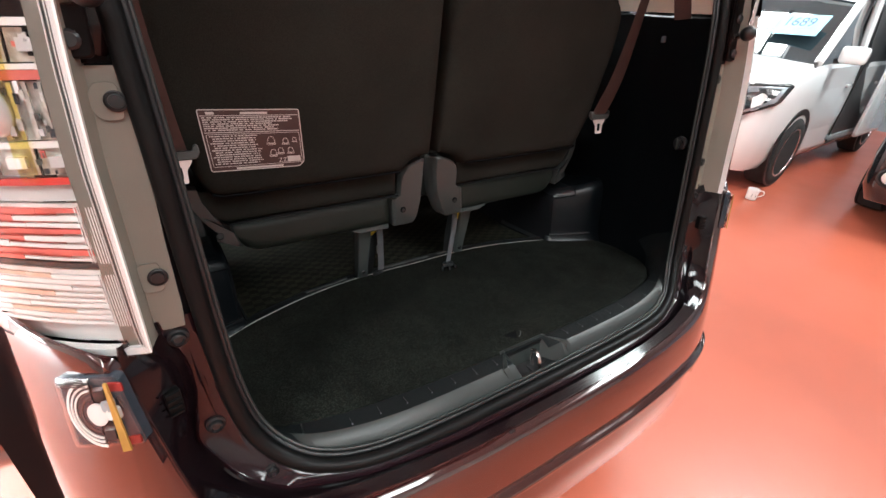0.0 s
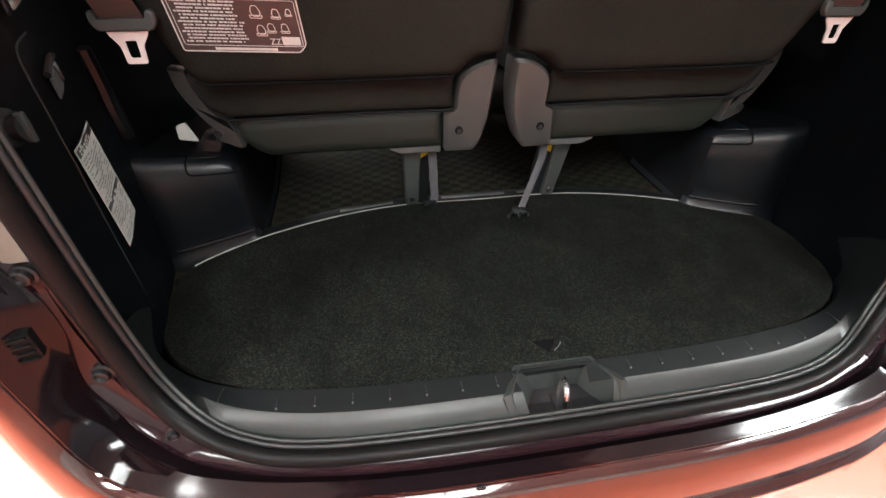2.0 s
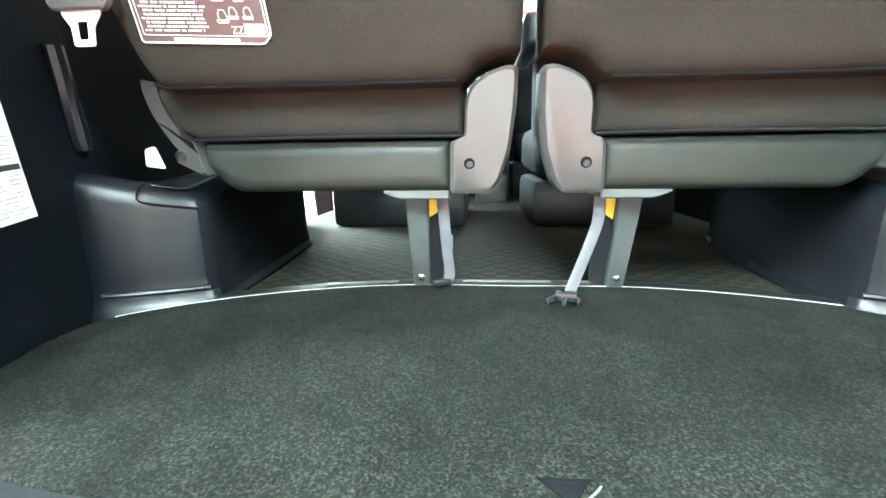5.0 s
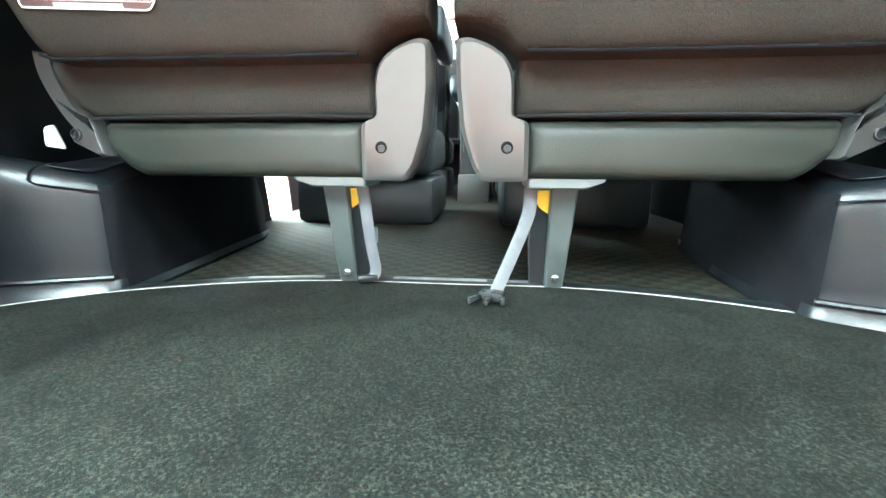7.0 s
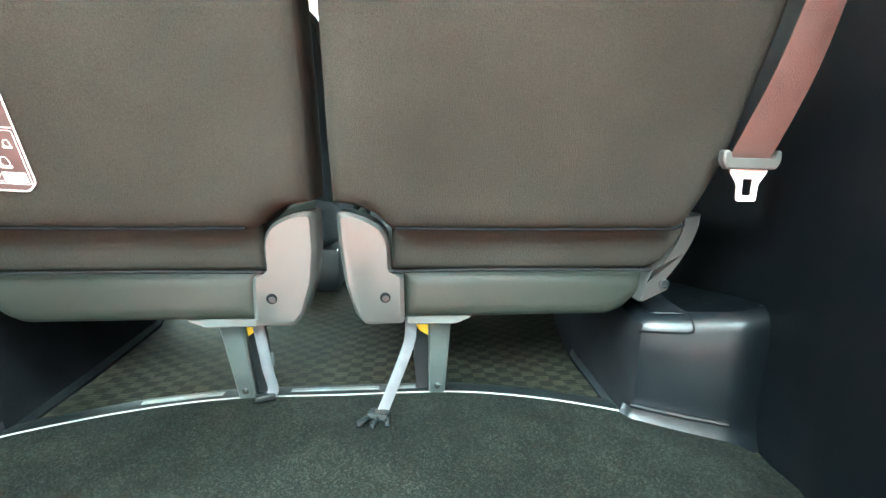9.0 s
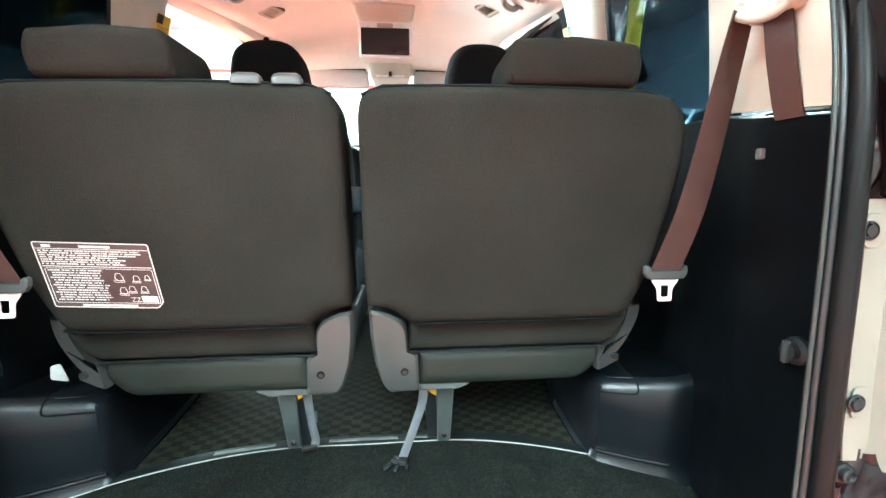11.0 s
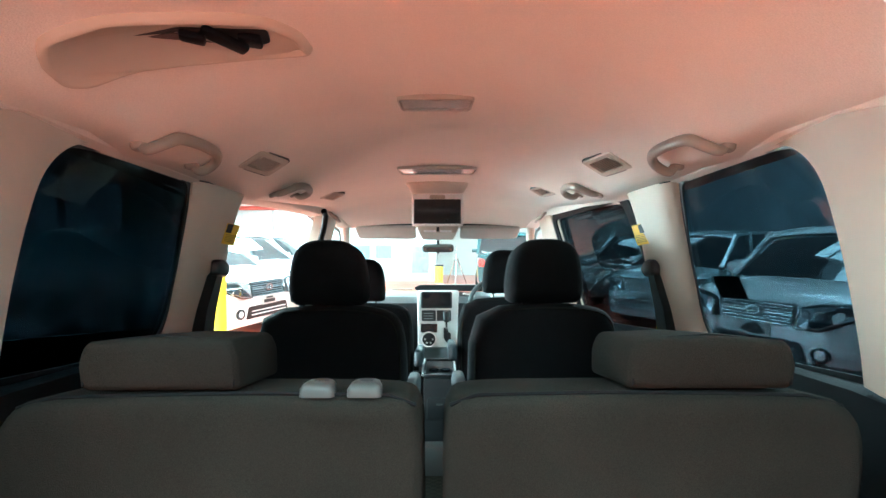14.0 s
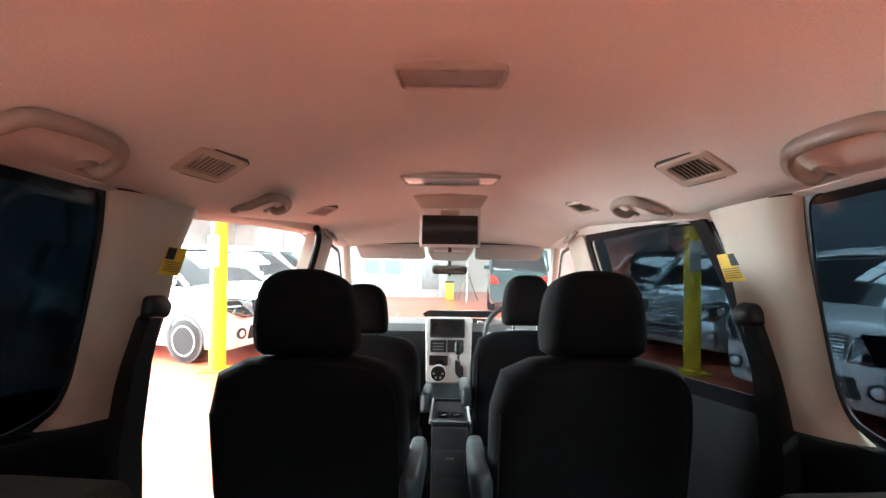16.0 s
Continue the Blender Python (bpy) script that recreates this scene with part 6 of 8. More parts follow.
ring_frame(_b, [(-0.057 + 0.046 * math.cos(i * math.pi / 14), 1.095 + 0.046 * math.sin(i * math.pi / 14)) for i in range(28)], [(-0.057 + 0.040 * math.cos(i * math.pi / 14), 1.095 + 0.040 * math.sin(i * math.pi / 14)) for i in range(28)], _cq, 0.006)
part("dial_ring", _b, M_LAMP_WHITE, _c)
for _a in range(6):
    _b = B()
    cyl(_b, tuple(_cq(-0.057 + 0.024 * math.cos(_a * 1.047), 1.095 + 0.024 * math.sin(_a * 1.047), 0.017)), 0.006, 0.004, "y", 10)
    part("dial_button", _b, M_SILVER, _c)
_b = B()
plate(_b, rounded([(0.035, 1.165), (0.062, 1.165), (0.062, 1.14), (0.080, 1.13), (0.080, 1.075), (0.056, 1.07), (0.035, 1.10)], 0.006, 3), _cq, 0.003)
part("shift_gate", _b, M_BLACK, _c, "stepped shift gate")
_b = B()
tube(_b, [tuple(_cq(0.052, 1.15, 0.0)), tuple(_cq(0.052, 1.19, 0.05)), tuple(_cq(0.052, 1.215, 0.075))], 0.008, 8)
part("shift_stalk", _b, M_STEEL, _c)
_b = B()
pillow(_b, rect(-0.020, -0.035, 0.020, 0.035, 0.016), lambda u, v, w: _cq(0.052 + u, 1.235 + v, 0.065 + w), soft_layers(0.036, 0.012))
part("shift_knob", _b, M_BLACK, _c, smooth=60)
_t = thing("steering_wheel", "black and silver steering wheel behind the driver seat", "steering wheel", (0.37, 2.62, 1.33))
_b = B()
_w = [(0.37 + 0.175 * math.cos(i * math.pi / 16), 2.60 + 0.06 * math.sin(i * math.pi / 16), 1.30 + 0.165 * math.sin(i * math.pi / 16)) for i in range(32)]
tube(_b, _w, 0.014, 10, closed=True, up=(0, 1, 0))
part("rim", _b, M_BLACK, _t, smooth=60)
_b = B()
pillow(_b, rect(0.30, 1.26, 0.44, 1.34, 0.03), lambda u, v, w: Vector((u, 2.60 + w, v)), soft_layers(0.05, 0.012))
part("hub", _b, M_DASH, _t, smooth=60)
for _p in (((0.31, 2.62, 1.30), (0.20, 2.605, 1.31)), ((0.43, 2.62, 1.30), (0.54, 2.605, 1.31)), ((0.37, 2.62, 1.27), (0.37, 2.56, 1.14))):
    _b = B()
    tube(_b, _p, 0.013, 8)
    part("spoke", _b, M_SILVER, _t)
_b = B()
tube(_b, [(0.23, 2.68, 1.36), (0.16, 2.66, 1.375)], 0.008, 8)
part("stalk", _b, M_LAMP_WHITE, _t, "pale control stalk")
_b = B()
tube(_b, [(0.37, 2.63, 1.30), (0.37, 2.85, 1.25)], 0.035, 10)
part("column", _b, M_BLACK, _t)
_t = thing("centre_console", "low black console with silver side rails and cup holders", "console", (0, 2.2, 0.8))
_b = B()
box(_b, (0.008, 2.26, 0.755), (0.155, 0.34, 0.40), 0.012)
part("body", _b, M_BLACK, _t)
_b = B()
ring_frame(_b, rect(-0.078, 2.10, 0.092, 2.42, 0.02), rect(-0.066, 2.118, 0.080, 2.402, 0.015), lambda u, v, w: Vector((u, v, 0.958 + w + (v - 2.10) * 0.12)), 0.012)
part("tray_rim", _b, M_BLACK, _t)
for _x in (-0.075, 0.089):
    _b = B()
    box(_b, (_x, 2.26, 0.985), (0.010, 0.30, 0.014), 0.003, (6.8, 0, 0))
    part("side_rail", _b, M_SILVER, _t, "silver side rail")
_b = B()
plate(_b, rect(-0.060, 2.12, 0.074, 2.40, 0.015), lambda u, v, w: Vector((u, v, 0.956 + w + (v - 2.10) * 0.12)), 0.004)
part("tray", _b, M_BLACK, _t)
for _x in (-0.022, 0.038):
    _b = B()
    turned(_b, [(0.026, 0.0), (0.028, 0.005), (0.024, 0.006), (0.023, -0.002), (0.001, -0.002)], (_x, 2.21, 0.975), "z", 20)
    part("cup_holder", _b, M_LAMPDARK, _t)
_b = B()
box(_b, (0.008, 2.085, 0.815), (0.12, 0.012, 0.10), 0.006)
part("drawer", _b, M_BLACK, _t, "black drawer front")
_b = B()
box(_b, (0.008, 2.076, 0.835), (0.03, 0.006, 0.008), 0.002)
part("drawer_pull", _b, M_BRACKET, _t)
_b = B()
box(_b, (0.0, 2.03, 0.60), (0.14, 0.10, 0.14), 0.01)
part("rear_foot", _b, M_BRACKET, _t)
_t = thing("dash_paper", "white paper sheet lying on the dashboard", "paper", (-0.28, 2.98, 1.40))
_b = B()
box(_b, (-0.26, 2.98, 1.412), (0.14, 0.16, 0.006), 0.001, (0, 0, 14))
part("sheet", _b, M_WHITE_PAPER, _t)


# ---- rear of the minivan: lamps, bumper, gas strut, sliding door ----
def tail_lamp(s):
    t = thing("tail_lamp", "tall clear tail lamp with red cells and cream housing", "tail lamp", (s * 0.62, 0.22, 0.72), group="tail lamps")
    # lens edge lines: inner edge runs up beside the opening
    inner = [(0.566, 0.217, 0.772), (0.566, 0.215, 0.80), (0.565, 0.215, 0.88), (0.564, 0.214, 0.97), (0.560, 0.216, 1.05), (0.555, 0.220, 1.12), (0.542, 0.234, 1.25), (0.53, 0.250, 1.34)]
    outer = [(0.660, 0.258, 0.782), (0.690, 0.268, 0.822), (0.700, 0.275, 0.90), (0.702, 0.280, 0.97), (0.700, 0.284, 1.05), (0.696, 0.288, 1.12), (0.684, 0.296, 1.25), (0.66, 0.31, 1.34)]

    rng = random.Random(11)
    if s > 0:
        inner = [(x + 0.012, y - 0.014, z) for x, y, z in inner]

    def surf(f, g, push):
        k = g * (len(inner) - 1)
        i = min(int(k), len(inner) - 2)
        a = Vector(inner[i]).lerp(Vector(inner[i + 1]), k - i)
        c = Vector(outer[i]).lerp(Vector(outer[i + 1]), k - i)
        p = a.lerp(c, f)
        p.y -= 0.016 * math.sin(math.pi * min(1, 0.25 + f * 0.75)) * 1.0 - 0.004
        p.y += push
        return Vector((s * p.x, p.y, p.z))

    def sheet(f0, f1, g0, g1, push, thick, n=8, m=8):
        b = B()
        grid = [[surf(f0 + (f1 - f0) * i / n, g0 + (g1 - g0) * j / m, push) for i in range(n + 1)] for j in range(m + 1)]
        back = [[v + Vector((0, thick, 0)) for v in row] for row in grid]
        vs, vb = [[b.verts.new(v) for v in r] for r in grid], [[b.verts.new(v) for v in r] for r in back]
        for j in range(m):
            for i in range(n):
                b.faces.new((vs[j][i], vs[j][i + 1], vs[j + 1][i + 1], vs[j + 1][i]))
                b.faces.new((vb[j][i], vb[j + 1][i], vb[j + 1][i + 1], vb[j][i + 1]))
        for j in range(m):
            b.faces.new((vs[j][0], vs[j + 1][0], vb[j + 1][0], vb[j][0]))
            b.faces.new((vs[j][n], vb[j][n], vb[j + 1][n], vs[j + 1][n]))
        for i in range(n):
            b.faces.new((vs[0][i], vb[0][i], vb[0][i + 1], vs[0][i + 1]))
            b.faces.new((vs[m][i], vs[m][i + 1], vb[m][i + 1], vb[m][i]))
        return b
    part("lens", sheet(0.0, 1.0, 0.0, 1.0, 0.0, 0.002, 10, 24), M_LENS, t, "clear outer lens", smooth=60)
    part("white_edge", sheet(-0.012, 0.026, 0.0, 0.74, 0.0025, 0.012, 2, 24), M_LAMP_WHITE, t, "milky white lens edge", smooth=60)
    for f in (0.036, 0.048, 0.060):
        part("edge_line", sheet(f, f + 0.0055, 0.05, 0.74, 0.004, 0.003, 1, 24), M_LAMP_WHITE if f != 0.048 else M_BRACKET, t, smooth=60)
    part("bottom_edge", sheet(0.0, 1.0, 0.0, 0.04, 0.0025, 0.012, 10, 2), M_LAMP_WHITE, t, smooth=60)
    part("backing", sheet(0.04, 1.0, 0.0, 1.0, 0.034, 0.004, 10, 24), M_LAMP_WHITE, t, "pale lamp backing", smooth=60)

    def band(g0, g1, mat, name, label, cells=1, f0=0.075, f1=0.97, push=0.020, gap=0.02):
        for c in range(cells):
            fa, fb = f0 + (f1 - f0) * c / cells, f0 + (f1 - f0) * (c + 1) / cells - (gap if cells > 1 else 0)
            part(name, sheet(fa, fb, g0, g1, push, 0.006, 3, 3), mat, t, label, smooth=60)
    band(0.045, 0.14, M_LAMP_WHITE, "clear_foot", "milky lower margin", f0=0.05)
    band(0.145, 0.255, M_LAMP_PINK, "clear_cell", "clear lower reflector tinted pink")
    band(0.258, 0.268, M_BRACKET, "divider", "grey divider line", f0=0.05)
    band(0.272, 0.372, M_LAMP_PINK, "red_cell", "pale stop lamp reflector")
    band(0.280, 0.366, M_REFLECT_RED, "red_patch", "red stop lamp core", f0=0.30, f1=0.75, push=0.018)
    band(0.376, 0.402, M_SILVER, "divider", "grey-white divider", f0=0.05)
    band(0.404, 0.415, M_RED_LAMP, "red_strip", "thin red strip", f0=0.10, push=0.012)
    band(0.418, 0.460, M_CELL, "chrome_cell", "square chrome cell", 4)
    band(0.461, 0.471, M_LAMP_WHITE, "white_strip", "", f0=0.06, push=0.012)
    band(0.472, 0.558, M_CELL, "ribbed_reflector", "ribbed chrome reflector")
    band(0.560, 0.574, M_REFLECT_RED, "red_strip", "thin red strip", f0=0.06, push=0.012)
    band(0.575, 0.584, M_LAMP_WHITE, "white_strip", "", f0=0.06, push=0.012)
    band(0.587, 0.640, M_CELL, "chrome_cell", "square chrome cell", 4)
    band(0.642, 0.654, M_LAMP_WHITE, "white_strip", "", f0=0.05, push=0.012)
    band(0.660, 0.985, M_SILVER, "upper_reflector", "silvery upper reflector", 2, f0=0.72)
    # added sheet that keeps the pale upper lens dark and hidden
    part("upper_black_sheet", sheet(-0.02, 0.70, 0.74, 1.0, -0.003, 0.02, 6, 8), M_GUTTER, t, "added black sheet over the upper lamp edge", smooth=60)
    for c in range(4):
        for g0, g1 in ((0.418, 0.460), (0.587, 0.640)):
            f = 0.075 + 0.2238 * c
            gm, dg, df = (g0 + g1) / 2, (g1 - g0) * 0.20, 0.05
            part("cell_core", sheet(f + 0.096 - df, f + 0.096 + df, gm - dg, gm + dg, 0.010, 0.012, 2, 2), M_LAMP_WHITE if c % 2 else M_CHROME, t, smooth=60)
    # scattered pale and dark chips imitate broken reflections in the chrome
    for k in range(44):
        f, g = rng.uniform(0.09, 0.92), rng.uniform(0.474, 0.548)
        part("facet", sheet(f, f + rng.uniform(0.012, 0.035), g, g + rng.uniform(0.006, 0.018), 0.009 + rng.uniform(0, 0.003), 0.006, 1, 1), rng.choice((M_LAMP_WHITE, M_CHROME, M_LAMPDARK, M_CELL, M_BRACKET)), t, smooth=0)
    for c in range(26):
        f, g = rng.uniform(0.09, 0.92), rng.choice((0.421, 0.436, 0.446, 0.592, 0.610, 0.624))
        part("facet", sheet(f, f + rng.uniform(0.010, 0.030), g, g + rng.uniform(0.004, 0.012), 0.011, 0.004, 1, 1), rng.choice((M_LAMPDARK, M_CHROME, M_LAMP_WHITE, M_REFLECT_RED, M_BRACKET)), t, smooth=0)
    for k in range(12):
        f = 0.085 + k * 0.073
        part("reflector_rib", sheet(f, f + 0.022, 0.474, 0.556, 0.013, 0.006, 2, 6), M_CELL if k % 3 else M_LAMP_WHITE, t, smooth=60)
    b = B()
    c0 = surf(0.42, 0.515, 0.008)
    bmesh.ops.create_uvsphere(b, u_segments=16, v_segments=10, radius=0.016, matrix=Matrix.Translation(c0) @ Matrix.Diagonal((0.8, 0.5, 1.25, 1)))
    part("bulb", b, M_CHROME, t, "oval clear bulb", smooth=80)
    for g0, n, pal in ((0.150, 9, (M_LAMP_WHITE, M_LAMP_WHITE, M_AMBER_PALE)), (0.277, 8, (M_REFLECT_RED, M_REFLECT_RED, M_LAMP_WHITE))):
        for k in range(n):
            g, f = g0 + k * 0.0116, 0.13 + rng.uniform(0, 0.05)
            while f < 0.92:
                e = min(f + rng.uniform(0.14, 0.50), 0.95)
                hot = pal[k % 3] if 0.22 < f < 0.72 or rng.random() < 0.3 else M_LAMP_WHITE
                part("lens_rib", sheet(f, e, g + rng.uniform(0, 0.003), g + rng.uniform(0.0065, 0.0105), 0.010, 0.004, 3, 1), hot, t, smooth=60)
                f = e + rng.uniform(0.0, 0.004)
        for k in range(7):
            f = 0.078 + k * 0.016
            part("lens_rib", sheet(f, f + 0.006, g0, g0 + n * 0.0116, 0.008, 0.004, 1, 6), M_LAMP_WHITE, t, smooth=60)
    part("amber_streak", sheet(0.30, 0.40, 0.41, 0.66, 0.010, 0.001, 2, 12), M_AMBER_GLASS, t, "yellow streak inside the lens", smooth=60)
    # housing flank between lens and opening, with two bolted ears
    b = B()
    rows = []
    for z, x, y, xi in ((0.778, 0.567, 0.217, 0.541), (0.80, 0.567, 0.215, 0.539), (0.88, 0.565, 0.215, 0.538), (0.97, 0.564, 0.214, 0.535), (1.04, 0.560, 0.216, 0.533), (1.055, 0.559, 0.217, 0.534)):
        rows.append([Vector((s * a + (0.008 if s > 0 else 0), c, z)) for a, c in ((x + 0.001, y + 0.004), (x - 0.007, y + 0.030), (xi + 0.004, 0.243 + (z - 0.8) * 0.01), (xi - 0.010, 0.244 + (z - 0.8) * 0.01), (xi - 0.010, 0.262 + (z - 0.8) * 0.01), (x + 0.02, 0.27 + (z - 0.8) * 0.01))])
    loft(b, rows)
    part("housing", b, M_HOUSING, t, "cream plastic lamp housing", smooth=30)
    b = B()
    loft(b, [[Vector((s * a, c, z)) for a, c in ((x - 0.001, y + 0.004), (x - 0.010, y + 0.044), (x + 0.015, y + 0.046), (x + 0.02, y + 0.006))] for x, y, z in inner])
    part("flank", b, M_HOUSING, t, smooth=40)
    b = B()
    loft(b, [[Vector((s * a, c, z)) for a, c in ((x - 0.0015, y + 0.004), (x - 0.030, y + 0.028), (x + 0.005, y + 0.036), (x + 0.02, y + 0.006))] for x, y, z in ((0.564, 0.226, 1.062), (0.560, 0.228, 1.12), (0.545, 0.240, 1.25), (0.53, 0.255, 1.34))])
    part("upper_flank", b, M_GUTTER, t, "black upper flank", smooth=40)
    for z, x in ((0.844, 0.541), (1.024, 0.533)):
        b = B()
        plate(b, rounded([(-0.020, -0.017), (0.010, -0.017), (0.010, 0.017), (-0.020, 0.017), (-0.030, 0.006), (-0.030, -0.006)], 0.008, 3), lambda u, v, w: Vector((s * (x - u * 0.62 + 0.004), 0.2430 - w - u * 0.05, z + v)), 0.002, 0.0006)
        e = part("mount_ear", b, M_HOUSING, t, "taupe ear with a bolt")
        b = B()
        turned(b, [(0.0098, 0.0), (0.0098, -0.0015), (0.0085, -0.0022), (0.0078, -0.0008), (0.0066, -0.0008), (0.0060, -0.0030), (0.001, -0.0034)], (s * (x + 0.002), 0.2408, z), "y", 18)
        part("bolt", b, M_BLACK, e, "dark hex bolt")
    return t


tail_lamp(1)
tail_lamp(-1)

# bumper: top ledge, corner rise and rear face, swept from side to side
_t = thing("rear_bumper", "glossy black cherry rear bumper reflecting the red floor", "bumper", (0, 0.12, 0.35))
PLAN = smooth_path([(0.0, 0.1145, 0.504), (0.10, 0.1145, 0.504), (0.20, 0.117, 0.504), (0.30, 0.124, 0.504), (0.38, 0.133, 0.505), (0.44, 0.142, 0.5065), (0.49, 0.154, 0.512), (0.53, 0.168, 0.5255),
                    (0.556, 0.180, 0.556), (0.570, 0.189, 0.610), (0.581, 0.1965, 0.680), (0.588, 0.2015, 0.732), (0.592, 0.205, 0.774), (0.600, 0.211, 0.787), (0.618, 0.224, 0.797), (0.638, 0.242, 0.806), (0.660, 0.268, 0.820), (0.684, 0.308, 0.842), (0.705, 0.37, 0.84), (0.718, 0.46, 0.84), (0.722, 0.60, 0.84)], 3)
PLAN = [Vector((-p.x, p.y, p.z)) for p in reversed(PLAN)] + PLAN[1:]


def bumper_point(i, z, out):
    """A point of the bumper skin at plan step i and height z, pushed out of the plan line."""
    a, c = PLAN[max(i - 1, 0)], PLAN[min(i + 1, len(PLAN) - 1)]
    n = Vector((c.y - a.y, -(c.x - a.x), 0)).normalized()
    return Vector((PLAN[i].x, PLAN[i].y, z)) + n * out


SKIN = ((0.06, 0.012, 0.0145), (0.12, 0.014, 0.016), (0.25, 0.018, 0.019), (0.40, 0.020, 0.023), (0.55, 0.021, 0.026), (0.75, 0.022, 0.028), (0.97, 0.022, 0.027))
_b = B()
_rings = []
for _i, _p in enumerate(PLAN):
    _ins = max(0.0, 1 - max(0, abs(_p.x) - 0.50) / 0.12)
    _cor = lerp_table(abs(_p.x), [(0.54, 0.0), (0.60, 1.0)])
    _zt = _p.z
    _up = 0.010 * lerp_table(abs(_p.x), [(0.586, 0.0), (0.606, 1.0)])
    _r = [bumper_point(_i, _zt - 0.012, -0.004 + _up), bumper_point(_i, _zt, -0.002 + _up), bumper_point(_i, _zt - 0.001, 0.001 + _up), bumper_point(_i, _zt - 0.006, 0.009 + 0.004 * _cor)]
    for _k, _o, _oc in SKIN:
        _r.append(bumper_point(_i, _zt + (0.405 - _zt) * _k - 0.004, _o + (_oc - _o) * _cor))
    _r += [bumper_point(_i, 0.402, 0.024), bumper_point(_i, 0.399, 0.031), bumper_point(_i, 0.3965, 0.0325), bumper_point(_i, 0.390, 0.0325), bumper_point(_i, 0.384, 0.028), bumper_point(_i, 0.380, 0.014), bumper_point(_i, 0.33, 0.012), bumper_point(_i, 0.26, 0.006), bumper_point(_i, 0.20, -0.03)]
    _rings.append(_r)
_vs = [[_b.verts.new(v) for v in r] for r in _rings]
for _a, _c in zip(_vs, _vs[1:]):
    for _i in range(len(_a) - 1):
        _b.faces.new((_a[_i], _a[_i + 1], _c[_i + 1], _c[_i]))
part("skin", _b, M_PAINT, _t, smooth=40)
for _s in (1, -1):
    # low red reflector on the crease
    _b = B()
    pillow(_b, rect(-0.035, -0.010, 0.035, 0.010, 0.009), lambda u, v, w: Vector((_s * (0.455 + u * 0.95), 0.109 + (u + 0.035) * 0.27 - w, 0.388 + v)), [(0, 0), (0, 0.004), (0.003, 0.006)])
    part("reflector", _b, M_LENS, _t, "clear oval reflector")
    # corner lamp
    def _cq2(u, v, w, s=_s):
        # follows the bumper skin round its corner: u along the plan line, v up, w out
        i = next(k for k, p in enumerate(PLAN) if p.x > 0.599)
        u = u * 0.84 + 0.012
        run, z = 0.0, 0.728 + v - u * 0.06
        step = 1 if u > 0 else -1
        while 0 < i + step < len(PLAN) - 1 and run + (PLAN[i + step] - PLAN[i]).xy.length < abs(u):
            run += (PLAN[i + step] - PLAN[i]).xy.length
            i += step
        f = (abs(u) - run) / (PLAN[i + step] - PLAN[i]).xy.length
        e = []
        for j in (i, i + step):
            zt = PLAN[j].z
            cor = lerp_table(PLAN[j].x, [(0.54, 0.0), (0.60, 1.0)])
            e.append(bumper_point(j, z, lerp_table((zt - 0.004 - z) / (zt - 0.405), [(k, o + (oc - o) * cor) for k, o, oc in SKIN]) + w + 0.0035))
        q = e[0].lerp(e[1], f)
        return Vector((s * q.x, q.y, q.z))
    _b = B()
    _o = rounded([(-0.046, -0.043), (0.040, -0.043), (0.040, 0.043), (-0.036, 0.043)], 0.006, 3)
    pillow(_b, _o, _cq2, [(0.0, -0.010), (0.0, 0.000), (0.003, 0.001), (0.006, 0.0002)])
    _lamp = part("corner_lamp", _b, M_LAMPDARK, _t, "chrome corner lamp with black rings and a yellow bar", smooth=40)

    def _half_ring(r0, r1, a0, a1, mat, lift, name="reflector_ring"):
        bb = B()
        arc = [radians(a0 + (a1 - a0) * k / 16) for k in range(17)]
        plate(bb, [(-0.002 + r1 * math.cos(a), r1 * 1.15 * math.sin(a)) for a in arc] + [(-0.002 + r0 * math.cos(a), r0 * 1.15 * math.sin(a)) for a in reversed(arc)], lambda u, v, w: _cq2(u, v, w + lift), 0.0012)
        part(name, bb, mat, _lamp, smooth=0)
    _half_ring(0.0335, 0.0365, -88, 88, M_SILVER, 0.0015)
    _half_ring(0.022, 0.0335, -88, 88, M_BLACK, 0.001)
    _half_ring(0.0245, 0.0262, -86, 86, M_SILVER, 0.0024)
    _half_ring(0.0288, 0.0306, -86, 86, M_SILVER, 0.0024)
    _half_ring(0.0165, 0.0190, -86, 86, M_BLACK, 0.0026)
    _half_ring(0.012, 0.022, -88, 88, M_LAMPDARK, 0.0018)
    _half_ring(0.0005, 0.012, -180, 180, M_SILVER, 0.0022, "reflector_eye")
    for _k in range(4):
        _b = B()
        plate(_b, rect(0.002, 0.033 + _k * 0.0025, 0.037, 0.0340 + _k * 0.0025, 0.0004, 2), lambda u, v, w: _cq2(u, v, w + 0.003), 0.001)
        part("top_rib", _b, M_BLACK, _lamp)
    for _u, _v, _m in ((-0.022, 0.0, M_SILVER), (-0.012, -0.024, M_BLACK), (-0.012, 0.024, M_BLACK), (-0.018, 0.010, M_DASH)):
        _b = B()
        pillow(_b, rect(_u - 0.009, _v - 0.008, _u + 0.009, _v + 0.008, 0.004), lambda u, v, w: _cq2(u, v, w + 0.001), [(0, 0), (0.002, 0.004)])
        part("facet", _b, _m, _lamp)
    for _v in (-0.035, 0.033):
        _b = B()
        plate(_b, rect(-0.043, _v - 0.005, -0.026, _v + 0.005, 0.002, 2), lambda u, v, w: _cq2(u, v, w + 0.002), 0.002)
        part("red_patch", _b, M_MAROON, _lamp)
    _b = B()
    pillow(_b, _o, _cq2, [(0, -0.006), (0, 0.003), (0.003, 0.005), (0.012, 0.006)])
    part("lens", _b, M_LENS, _lamp, "clear lens", smooth=50)
